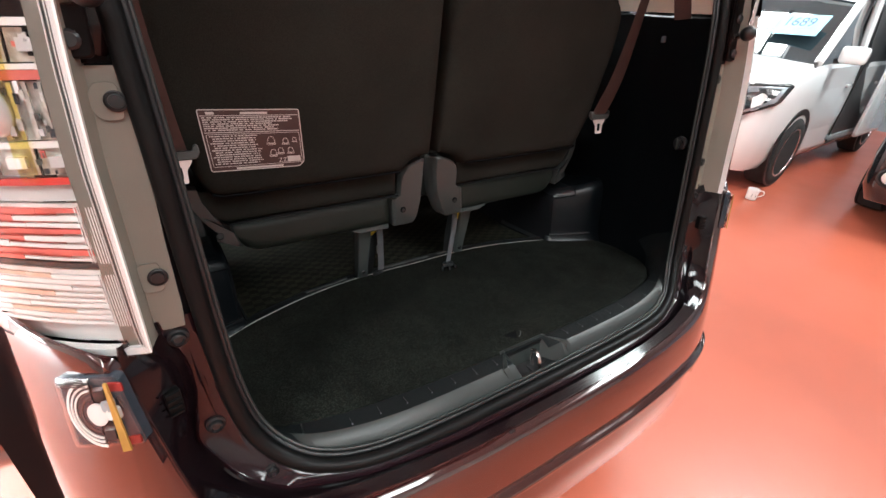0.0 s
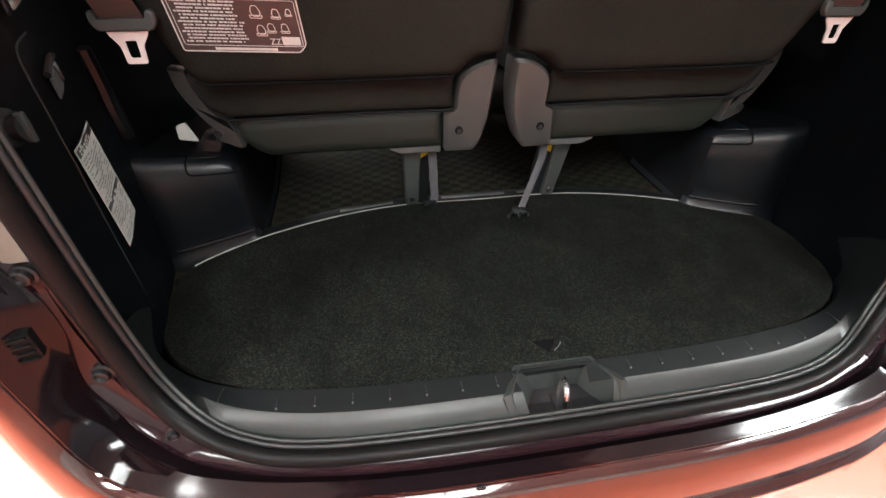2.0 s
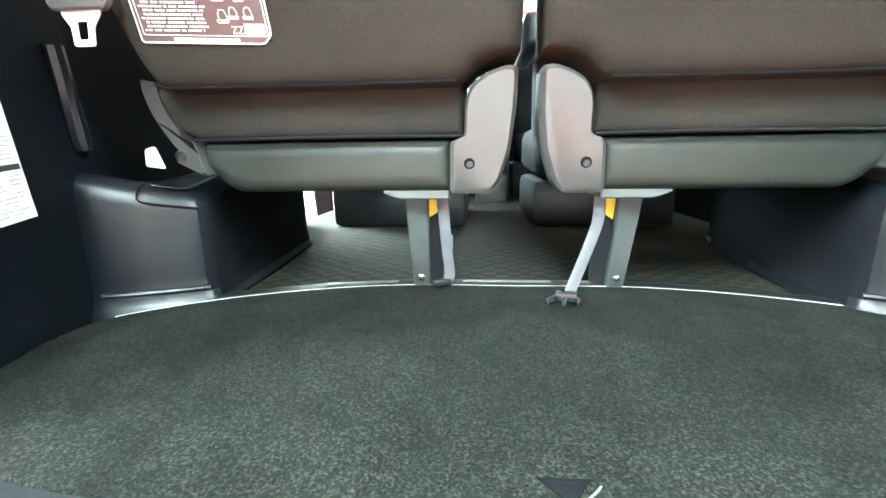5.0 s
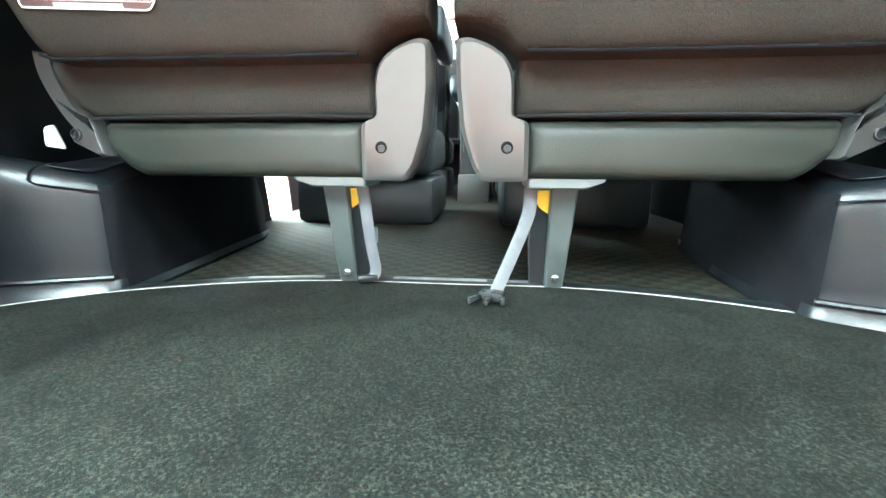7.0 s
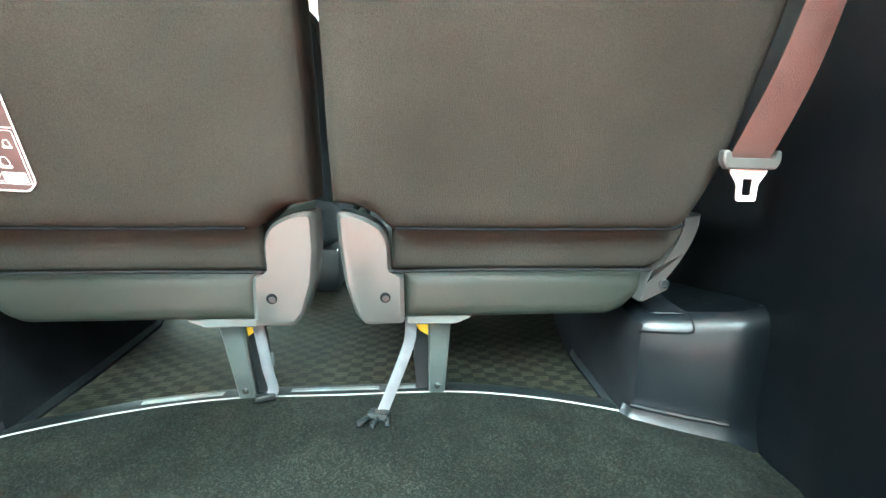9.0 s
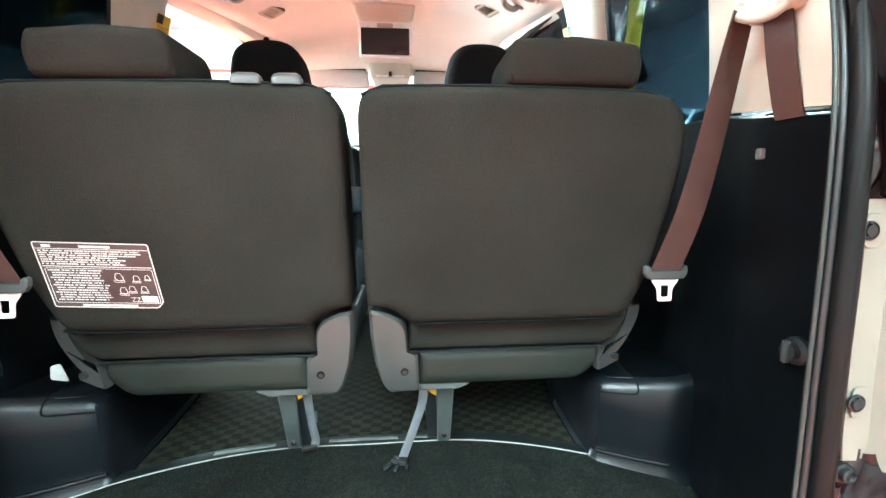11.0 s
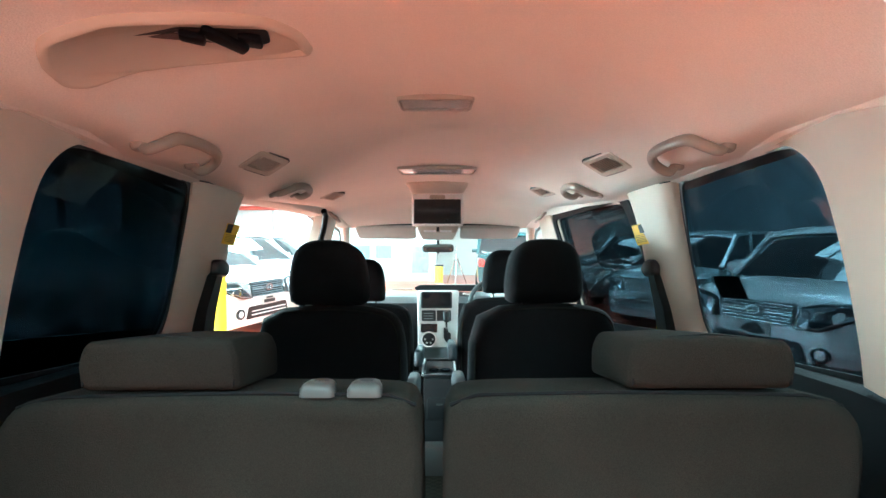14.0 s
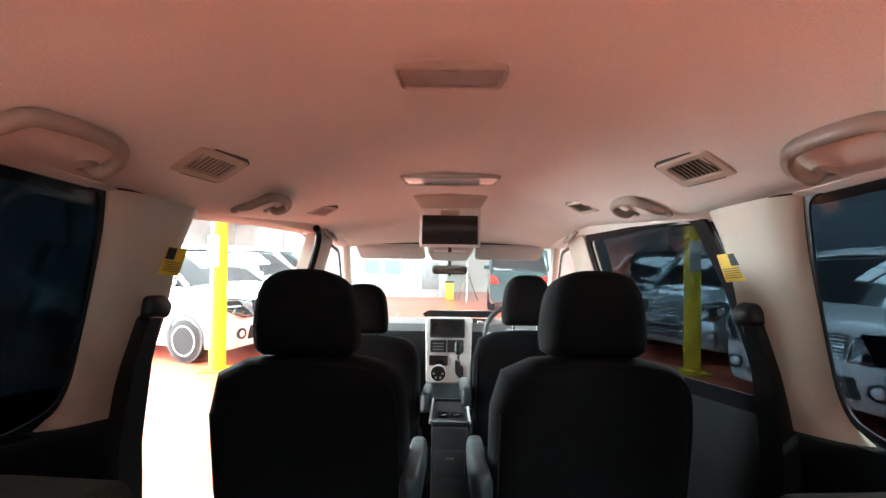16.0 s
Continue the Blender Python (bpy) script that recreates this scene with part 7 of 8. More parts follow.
    _b = B()
    plate(_b, [(-0.034, -0.044), (-0.027, -0.044), (-0.029, 0.040), (-0.032, 0.040)], lambda u, v, w: _cq2(u, v, w + 0.0062), 0.002)
    part("amber_bar", _b, M_MUSTARD, _lamp, "yellow bar on the lens")
_b = B()
box(_b, (-0.13, 0.1125, 0.502), (0.012, 0.006, 0.006), 0.002)
part("touch_up_clip", _b, M_BLACK, _t)

# black ledge between bumper edge and painted flange, and the flange itself
E_LINE = smooth_path([(0, 0.1145, 0.5025), (0.20, 0.117, 0.5025), (0.343, 0.1295, 0.5028), (0.44, 0.142, 0.5050), (0.49, 0.154, 0.5105), (0.53, 0.168, 0.5240), (0.556, 0.180, 0.5545), (0.570, 0.189, 0.6085), (0.581, 0.1965, 0.678), (0.588, 0.2015, 0.722), (0.592, 0.205, 0.748), (0.594, 0.209, 0.768), (0.592, 0.212, 0.788)], 4)
F_LINE = smooth_path([(0, 0.140, 0.508), (0.20, 0.1425, 0.508), (0.343, 0.157, 0.509), (0.43, 0.176, 0.518), (0.47, 0.192, 0.524), (0.51, 0.213, 0.545), (0.533, 0.228, 0.575), (0.551, 0.238, 0.615), (0.546, 0.241, 0.655), (0.540, 0.243, 0.690), (0.543, 0.245, 0.735), (0.556, 0.246, 0.767), (0.560, 0.247, 0.788)], 4)
S_LINE = smooth_path([(0, 0.156, 0.518), (0.20, 0.158, 0.518), (0.343, 0.169, 0.519), (0.415, 0.188, 0.527), (0.450, 0.202, 0.541), (0.482, 0.220, 0.575), (0.497, 0.230, 0.61), (0.506, 0.236, 0.645), (0.512, 0.240, 0.68), (0.516, 0.243, 0.71), (0.519, 0.245, 0.745), (0.520, 0.246, 0.772), (0.520, 0.247, 0.79)], 4)


def both_sides(pts):
    return [Vector((-p.x, p.y, p.z)) for p in reversed(pts[1:])] + list(pts)


def strip(rows):
    b = B()
    vs = [[b.verts.new(p) for p in r] for r in rows]
    for a, c in zip(vs, vs[1:]):
        for i in range(len(a) - 1):
            b.faces.new((a[i], a[i + 1], c[i + 1], c[i]))
    return b


def between(a, c, f, dip=(0, 0, 0)):
    return both_sides([p + (q - p) * f + Vector(dip) for p, q in zip(a, c)])


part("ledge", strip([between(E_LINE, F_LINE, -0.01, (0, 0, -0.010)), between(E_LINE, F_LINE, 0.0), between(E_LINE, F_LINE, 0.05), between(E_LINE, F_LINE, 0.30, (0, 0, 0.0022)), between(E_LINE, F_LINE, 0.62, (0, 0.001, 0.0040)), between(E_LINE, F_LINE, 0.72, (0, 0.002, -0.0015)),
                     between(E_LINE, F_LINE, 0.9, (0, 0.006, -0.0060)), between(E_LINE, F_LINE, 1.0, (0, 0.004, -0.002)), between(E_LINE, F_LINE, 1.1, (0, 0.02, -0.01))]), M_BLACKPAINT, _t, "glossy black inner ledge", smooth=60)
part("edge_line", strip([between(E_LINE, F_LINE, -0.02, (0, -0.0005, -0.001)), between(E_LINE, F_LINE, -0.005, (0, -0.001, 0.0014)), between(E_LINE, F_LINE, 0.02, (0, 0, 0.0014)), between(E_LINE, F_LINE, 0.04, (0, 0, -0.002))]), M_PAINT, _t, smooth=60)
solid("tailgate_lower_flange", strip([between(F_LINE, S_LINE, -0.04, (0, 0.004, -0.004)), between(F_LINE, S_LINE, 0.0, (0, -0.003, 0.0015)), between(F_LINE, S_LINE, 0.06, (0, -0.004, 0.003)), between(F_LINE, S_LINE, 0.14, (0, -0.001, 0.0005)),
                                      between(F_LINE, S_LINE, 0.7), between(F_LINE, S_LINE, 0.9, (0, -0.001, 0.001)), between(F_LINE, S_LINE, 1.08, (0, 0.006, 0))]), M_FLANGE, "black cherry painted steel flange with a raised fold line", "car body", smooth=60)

# bolts, stops and clips on the painted flange
def flange_bolt(s, x, y, z, r=0.011):
    t = thing("flange_bolt", "black hex bolt on the painted tailgate flange", "bolt", (s * x, y, z), group="flange bolts")
    b = B()
    turned(b, [(r * 1.45, 0.004), (r * 1.45, -0.001), (r * 1.1, -0.002), (r, -0.007), (r * 0.75, -0.008), (r * 0.6, -0.005), (0.001, -0.005)], (s * x, y, z), "y", 18)
    part("head", b, M_BLACK, t)


for _s in (1, -1):
    flange_bolt(_s, 0.541, 0.243, 0.764, 0.0078)
    flange_bolt(_s, 0.528, 0.236, 0.632, 0.0080)
    flange_bolt(_s, 0.478, 0.211, 0.545, 0.0070)
    _t = thing("tailgate_stop", "ribbed black rubber tailgate stop on the flange", "rubber stop", (_s * 0.575, 0.235, 0.67))
    _b = B()
    box(_b, (_s * 0.562, 0.224, 0.697), (0.017, 0.016, 0.032), 0.003, (0, 0, _s * -20))
    _k = part("block", _b, M_RUBBER, _t)
    for _i in range(4):
        _b = B()
        box(_b, (_s * 0.560, 0.2145, 0.684 + _i * 0.009), (0.015, 0.004, 0.003), 0.001, (0, 0, _s * -20))
        part("rib", _b, M_RUBBER, _k)

# gas struts to the raised tailgate
def gas_strut(s):
    t = thing("gas_strut", "steel and black gas strut with a yellow label holding the tailgate", "gas strut", (s * 0.53, 0.22, 1.06), group="gas struts")
    a, c = Vector((s * 0.532, 0.200, 1.110)), Vector((s * 0.500, 0.165, 1.78))
    d = (c - a).normalized()
    b = B()
    tube(b, [a + d * 0.015, a + d * 0.150], 0.0048, 14)
    part("piston_rod", b, M_STEEL, t, "bright steel rod")
    b = B()
    tube(b, [a + d * 0.140, a + d * 0.146, a + d * 0.162, a + d * 0.164, c], [0.007, 0.0095, 0.0095, 0.0088, 0.0088], 14)
    part("cylinder", b, M_BLACK, t)
    b = B()
    tube(b, [a + d * 0.174, a + d * 0.202], 0.0094, 14)
    lab = part("label", b, M_YELLOW, t, "yellow warning label")
    b = B()
    tube(b, [a + d * 0.184, a + d * 0.188], 0.0097, 14)
    part("print_bar", b, M_PRINT_BLACK, lab)
    b = B()
    bmesh.ops.create_uvsphere(b, u_segments=14, v_segments=10, radius=0.014, matrix=Matrix.Translation(a))
    part("ball_joint", b, M_BLACK, t)
    b = B()
    plate(b, rounded([(-0.016, -0.045), (0.014, -0.045), (0.016, 0.075), (-0.014, 0.075)], 0.007, 3), lambda u, v, w: Vector((s * (0.552 + u - v * 0.08), 0.240 - w, 1.105 + v)), 0.008, 0.002)
    k = part("bracket", b, M_GUTTER, t, "black painted bracket with two bolts")
    for v in (-0.030, 0.035):
        b = B()
        turned(b, [(0.0085, 0.0), (0.0085, -0.003), (0.006, -0.005), (0.001, -0.005)], (s * (0.552 - v * 0.08), 0.2315, 1.105 + v), "y", 14)
        part("bolt", b, M_BLACK, k)
    b = B()
    tube(b, [(s * 0.550, 0.236, 1.105), (s * 0.532, 0.200, 1.110)], 0.006, 10)
    part("ball_pin", b, M_STEEL, t)
    return t


gas_strut(1)
gas_strut(-1)

# raised tailgate overhead
_t = thing("tailgate", "black cherry tailgate raised above the opening", "tailgate", (0, 0.2, 1.7))
_tg = lambda u, v, w: Vector((u, v, 1.70 + 0.06 * (1 - (abs(u) / 0.66) ** 2) + (0.27 - v) * 0.52 - max(0, 0.05 - v) ** 2 * 0.22 + w))
_o = rounded([(-0.60, 0.27), (0.60, 0.27), (0.655, -0.20), (0.62, -0.80), (-0.62, -0.80), (-0.655, -0.20)], 0.06, 4)
_h = rounded([(-0.50, 0.19), (0.50, 0.19), (0.53, -0.05), (0.52, -0.20), (-0.52, -0.20), (-0.53, -0.05)], 0.06, 4)
_b = B()
ring_frame(_b, _o, _h, _tg, 0.035)
part("panel", _b, M_PAINT, _t)
_b = B()
plate(_b, inset2d(_h, -0.01), lambda u, v, w: _tg(u, v, w + 0.024), 0.004)
_p = part("glass", _b, M_GLASS, _t, "tailgate window")
_p.visible_shadow = False
_b = B()
plate(_b, rounded([(-0.54, -0.26), (0.54, -0.26), (0.52, -0.74), (-0.52, -0.74)], 0.05, 4), lambda u, v, w: _tg(u, v, w - 0.022), 0.02, 0.005)
part("inner_trim", _b, M_PLASTIC, _t)

# painted body corners above the bumper, behind the lamps, coloured with the gutter's shade
for _s in (1, -1):
    _b = B()
    _rings = []
    for _z, _x in ((1.057, 0.0), (1.12, -0.002), (1.25, -0.010), (1.40, -0.022), (1.52, -0.045), (1.62, -0.085), (1.72, -0.15), (1.80, -0.22)):
        _rings.append([Vector((_s * (x + _x * (0.72 - x) / 0.18), y + max(0, _z - 1.1) * 0.12, _z)) for x, y in ((0.533, 0.252), (0.548, 0.246), (0.562, 0.250), (0.60, 0.262), (0.66, 0.30), (0.715, 0.40), (0.70, 0.42), (0.62, 0.31), (0.535, 0.268))])
    loft(_b, _rings)
    solid("body_corner_" + ("right" if _s > 0 else "left"), _b, M_GUTTER, "black cherry painted body corner, darkened with shade, beside the tailgate opening", "car body")

# outer body sides behind the wheel, and the slid-back door on the left
for _s in (1, -1):
    _b = B()
    _rings = []
    for _y, _x in ((0.33, 0.672), (0.40, 0.705), (0.5, 0.728), (0.9, 0.758), (1.10, 0.766)):
        _lo = 0.79 if _y < 0.62 else 0.36
        _rings.append([Vector((_s * x, _y, z)) for x, z in ((_x - 0.02, _lo), (_x, _lo + 0.02), (_x + 0.006, 0.85), (_x - 0.005, 1.1), (_x - 0.03, 1.2), (_x - 0.06, 1.19), (_x - 0.05, _lo))])
    loft(_b, _rings)
    solid("body_side_" + ("right" if _s > 0 else "left"), _b, M_PAINT, "black cherry painted rear quarter panel", "car body")
_t = thing("sliding_door", "black cherry sliding door slid open along the body side", "car door", (-0.84, 0.7, 0.42), kind="structure")
_xo = -0.83
_b = B()
_o = rounded([(0.40, 0.56), (0.52, 0.47), (1.30, 0.47), (1.30, 1.20), (0.40, 1.20)], 0.05, 4)
pillow(_b, _o, lambda u, v, w: Vector((_xo + w - 0.02 * (v - 0.8) ** 2, u, v)), [(0.02, -0.012), (0.004, -0.006), (0, 0.004), (0.0, 0.06)])
part("panel", _b, M_PAINT, _t, smooth=50)
_o = rounded([(0.40, 1.20), (1.30, 1.20), (1.30, 1.66), (0.46, 1.66)], 0.05, 4)
_b = B()
ring_frame(_b, _o, inset2d(_o, 0.05), lambda u, v, w: Vector((_xo + 0.01 + w + (v - 1.2) * 0.22, u, v)), 0.05)
part("window_frame", _b, M_BLACK, _t)
_b = B()
plate(_b, inset2d(_o, 0.045), lambda u, v, w: Vector((_xo + 0.03 + w + (v - 1.2) * 0.22, u, v)), 0.004)
part("pane", _b, M_DEEPTINT, _t, smooth=0)
_b = B()
plate(_b, rounded([(0.44, 0.60), (0.56, 0.52), (1.26, 0.52), (1.26, 1.17), (0.44, 1.17)], 0.04, 3), lambda u, v, w: Vector((_xo + 0.062 + w, u, v)), 0.02, 0.004)
part("door_card", _b, M_PLASTIC, _t)


# ---- the hall ----
I4 = Matrix.Identity(4)
_b = B()
box(_b, (0, 5, -0.05), (60, 60, 0.1))
solid("ground", _b, M_FLOOR, "glossy red-orange painted hall floor", "floor", frame_m=I4, smooth=0)
X0, X1, Y0, Y1, ZR = -9.5, 9.5, -9.0, 19.0, 5.0
for _n, _c, _s, _m in (("wall_north", (0, Y1 + 0.1, 2.5), (19.4, 0.2, 5.2), M_HALLWALL), ("wall_south", (0, Y0 - 0.1, 2.5), (19.4, 0.2, 5.2), M_HALLWALL),
                       ("wall_west", (X0 - 0.1, 5, 2.5), (0.2, 28, 5.2), M_HALLWALL), ("wall_east", (X1 + 0.1, 5, 2.5), (0.2, 28, 5.2), M_HALLWALL_BLUE)):
    _b = B()
    box(_b, _c, _s)
    solid(_n, _b, _m, "pale plastered wall of the car hall" if _m is M_HALLWALL else "grey block wall of the car hall", "wall", frame_m=I4, smooth=0)
# roof with openings for the roof lights
_b = B()
_xe = sorted({X0 - 0.2, X1 + 0.2} | {x + d for x, y in SKYLIGHTS for d in (-0.85, 0.85)})
_ye = sorted({Y0 - 0.2, Y1 + 0.2} | {y + d for x, y in SKYLIGHTS for d in (-2.35, 2.35)})
for _i in range(len(_xe) - 1):
    for _j in range(len(_ye) - 1):
        _cx, _cy = (_xe[_i] + _xe[_i + 1]) / 2, (_ye[_j] + _ye[_j + 1]) / 2
        if any(abs(_cx - x) < 0.85 and abs(_cy - y) < 2.35 for x, y in SKYLIGHTS):
            continue
        box(_b, (_cx, _cy, ZR + 0.05), (_xe[_i + 1] - _xe[_i], _ye[_j + 1] - _ye[_j], 0.1))
solid("hall_ceiling", _b, M_ROOF, "grey sheet roof of the hall", "ceiling", frame_m=I4, smooth=0)
for _x, _y in SKYLIGHTS:
    _t = thing("roof_light", "frosted daylight panel with black glazing bars in the hall roof", "skylight", (_x, _y, ZR), I4, group="roof lights", kind="structure")
    _b = B()
    box(_b, (_x, _y, ZR + 0.09), (1.7, 4.7, 0.02))
    part("sheet", _b, M_SKYPANE, _t, smooth=0)
    for _k in range(-2, 3):
        _b = B()
        box(_b, (_x, _y + _k * 0.94, ZR - 0.14), (1.7, 0.05, 0.06))
        part("glazing_bar", _b, M_BLACK, _t, smooth=0)
    _b = B()
    box(_b, (_x, _y, ZR - 0.14), (0.05, 4.7, 0.06))
    part("glazing_bar", _b, M_BLACK, _t, smooth=0)


# added glowing panes along the west wall, to go with the west fill
for _k in range(6):
    _y = 1.1 + _k * 2.15
    _t = thing("side_window", "added glowing daylight panel, out of view, on the hall's west wall", "window", (X0, _y, 0.3), I4, group="west windows", kind="structure")
    _b = B()
    box(_b, (X0 + 0.02, _y, 1.75), (0.03, 2.0, 2.9))
    part("pane", _b, M_SKYPANE, _t, smooth=0)
    for _d in (-1.02, 1.02):
        _b = B()
        box(_b, (X0 + 0.04, _y + _d, 1.75), (0.08, 0.07, 3.0), 0.01)
        part("frame_bar", _b, M_SILVER, _t)
    _b = B()
    box(_b, (X0 + 0.04, _y, 1.75), (0.06, 2.0, 0.06), 0.01)
    part("frame_bar", _b, M_SILVER, _t)


# red steel pipe and frame along the far wall
for _z, _y, _r in ((2.95, 18.6, 0.09), (3.5, 18.7, 0.06)):
    _t = thing("red_pipe", "red oxide steel pipe run along the far wall", "pipe", (0, _y, _z), I4, group="wall pipes")
    _b = B()
    tube(_b, [(-9.5, _y, _z), (9.5, _y, _z)], _r, 10)
    part("run", _b, M_REDSTEEL, _t)
for _x in (-8, -6.6, -5.2, -3.8):
    _t = thing("wall_panel", "pale steel cladding panel on the far wall", "wall panel", (_x, 18.9, 1.6), I4, group="wall panels")
    _b = B()
    box(_b, (_x, 18.95, 1.7), (1.3, 0.08, 3.2), 0.02)
    part("sheet", _b, M_HALLWALL, _t)


def post(x, y, label):
    t = thing("yellow_post", label, "post", (x, y, 0), I4, group="yellow posts")
    b = B()
    cyl(b, (x, y, 2.5), 0.105, 5.0, "z", 24)
    part("pipe", b, M_YPOLE, t, smooth=60)
    b = B()
    box(b, (x, y, 0.01), (0.36, 0.36, 0.02), 0.005)
    part("base_plate", b, M_YPOLE, t)
    for i, j in ((1, 1), (1, -1), (-1, 1), (-1, -1)):
        b = B()
        cyl(b, (x + i * 0.14, y + j * 0.14, 0.03), 0.014, 0.025, "z", 8)
        part("anchor_bolt", b, M_STEEL, t)
    b = B()
    box(b, (x - 0.02, y - 0.108, 1.62), (0.16, 0.008, 0.42), 0.002)
    part("notice", b, M_WHITE_PAPER, t, "pale notice sheet on the post")
    return t


post(3.37, 6.36, "yellow painted steel hall post with a notice")
post(-3.15, 6.15, "yellow painted steel hall post beside a white van")


# ---- other vehicles ----
def wheel(t, x, y, r, w, rim_mat, s, spokes=8):
    b = B()
    turned(b, [(r * 0.66, -w / 2), (r * 0.9, -w / 2), (r * 0.98, -w * 0.4), (r, -w * 0.2), (r, w * 0.2), (r * 0.98, w * 0.4), (r * 0.9, w / 2), (r * 0.66, w / 2)], (x, y, r), "x", 32)
    wh = part("wheel", b, M_TYRE, t, "black tyre on a spoked rim", smooth=40)
    b = B()
    turned(b, [(r * 0.67, s * w * 0.47), (r * 0.69, s * w * 0.52), (r * 0.64, s * w * 0.52), (r * 0.60, s * w * 0.30), (r * 0.60, -s * w * 0.4)], (x, y, r), "x", 32)
    part("rim", b, M_RIM, wh, smooth=40)
    b = B()
    turned(b, [(r * 0.6, s * w * 0.05), (0.001, s * w * 0.05)], (x, y, r), "x", 24)
    part("brake_disc", b, M_BLACK, wh)
    for k in range(spokes):
        a = 2 * math.pi * k / spokes
        b = B()
        m = Matrix.Translation((x + s * w * 0.36, y, r)) @ Matrix.Rotation(a, 4, "X")
        plate(b, [(-0.028, 0.03), (0.028, 0.03), (0.018, r * 0.63), (-0.018, r * 0.63)], lambda u, v, q: m @ Vector((s * q * 0.02 / 0.02, u, v)), 0.025)
        part("spoke", b, rim_mat, wh, smooth=0)
    b = B()
    cyl(b, (x + s * w * 0.38, y, r), r * 0.16, 0.05, "x", 14)
    part("hub_cap", b, rim_mat, wh)


def van(name, label, m, paint, rim=M_RIM, length=4.5, half=0.84, height=1.78, group="parked vans", spokes=8, wr=0.32):
    """A parked one-box van: its nose at y = 0 of its own frame, body towards +y."""
    t = thing(name, label, "van", (0, 0, 0), m, group=group)
    h = height
    # side profile: (y, bottom, belt or bonnet height, half width)
    st = [(0.0, 0.26, 0.60, half * 0.80), (0.03, 0.24, 0.86, half * 0.86), (0.10, 0.22, 0.94, half * 0.92), (0.24, 0.20, 1.00, half * 0.965), (0.5, 0.20, 1.05, half), (0.85, 0.20, 1.10, half), (1.3, 0.20, 1.12, half),
          (2.4, 0.20, 1.14, half), (3.6, 0.20, 1.16, half), (length - 0.15, 0.24, 1.16, half * 0.97), (length, 0.30, 1.12, half * 0.92)]
    b = B()
    rings = []
    for y, zb, zt, w in st:
        sec = [(w - 0.06, zb), (w - 0.01, zb + 0.10), (w + 0.012, zb + (zt - zb) * 0.45), (w + 0.004, zb + (zt - zb) * 0.72), (w - 0.02, zt - 0.05), (w - 0.07, zt - 0.005), (w * 0.5, zt + 0.025), (0, zt + 0.035)]
        rings.append([Vector((x, y, z)) for x, z in sec] + [Vector((-x, y, z)) for x, z in reversed(sec[:-1])])
    loft(b, rings)
    part("body", b, paint, t, smooth=50)
    # cabin glass and roof
    b = B()
    rings = []
    for y, zt, w in ((0.78, 1.09, half - 0.06), (1.10, 1.30, half - 0.09), (1.50, h - 0.14, half - 0.13), (1.75, h - 0.07, half - 0.14), (3.2, h - 0.06, half - 0.14), (length - 0.22, h - 0.12, half - 0.14), (length - 0.06, 1.20, half - 0.08)):
        wb = half - 0.045
        sec = [(wb, 1.06), (w + 0.015, 1.06 + (zt - 1.06) * 0.55), (w - 0.01, zt - 0.02), (w * 0.6, zt + 0.02), (0, zt + 0.03)]
        rings.append([Vector((x, y, z)) for x, z in sec] + [Vector((-x, y, z)) for x, z in reversed(sec[:-1])])
    loft(b, rings)
    part("glasshouse", b, M_CARGLASS, t, "dark windows", smooth=40)
    b = B()
    rings = []
    for y, zt, w in ((1.46, h - 0.145, half - 0.125), (1.60, h - 0.085, half - 0.118), (1.9, h - 0.04, half - 0.115), (3.2, h - 0.03, half - 0.115), (length - 0.2, h - 0.09, half - 0.115), (length - 0.10, h - 0.16, half - 0.12)):
        sec = [(w + 0.012, zt - 0.07), (w + 0.005, zt - 0.02), (w * 0.62, zt + 0.02), (0, zt + 0.032)]
        o = [Vector((x, y, z)) for x, z in sec] + [Vector((-x, y, z)) for x, z in reversed(sec[:-1])]
        rings.append(o + [v - Vector((v.x * 0.03, 0, 0.02)) for v in reversed(o)])
    loft(b, rings)
    part("roof", b, paint, t, smooth=50)
    for s in (1, -1):
        for pts, r in (([(s * (half - 0.055), 0.84, 1.10), (s * (half - 0.085), 1.12, 1.31), (s * (half - 0.12), 1.52, h - 0.12)], 0.035), ([(s * (half - 0.045), 1.95, 1.12), (s * (half - 0.115), 1.99, h - 0.08)], 0.034),
                       ([(s * (half - 0.045), 3.0, 1.13), (s * (half - 0.115), 3.02, h - 0.07)], 0.034), ([(s * (half - 0.06), length - 0.12, 1.16), (s * (half - 0.12), length - 0.24, h - 0.12)], 0.06)):
            b = B()
            tube(b, pts, r, 8)
            part("pillar", b, paint, t)
        for y0, y1 in ((1.05, 1.93), (2.02, 2.98)):
            b = B()
            plate(b, [(y0, 0.30), (y1, 0.30), (y1, 1.08), (y0 + 0.02, 1.06)], lambda u, v, w: Vector((s * (half + 0.0135 + w * 0.2 - 0.012 * ((v - 0.65) / 0.4) ** 2), u, v)), 0.004)
            part("door_skin", b, paint, t)
            b = B()
            box(b, (s * (half + 0.022), y1 - 0.16, 0.90), (0.022, 0.16, 0.03), 0.008)
            part("door_handle", b, paint, t)
        b = B()
        pillow(b, rect(-0.10, -0.07, 0.10, 0.07, 0.035), lambda u, v, w: Vector((s * (half + 0.10 + u), 1.06 + w, 1.18 + v)), soft_layers(0.10, 0.03))
        mir = part("door_mirror", b, paint, t, smooth=60)
        b = B()
        tube(b, [(s * (half - 0.02), 1.10, 1.12), (s * (half + 0.06), 1.10, 1.14)], 0.025, 8)
        part("mirror_arm", b, M_BLACK, mir)
        # headlamp
        b = B()
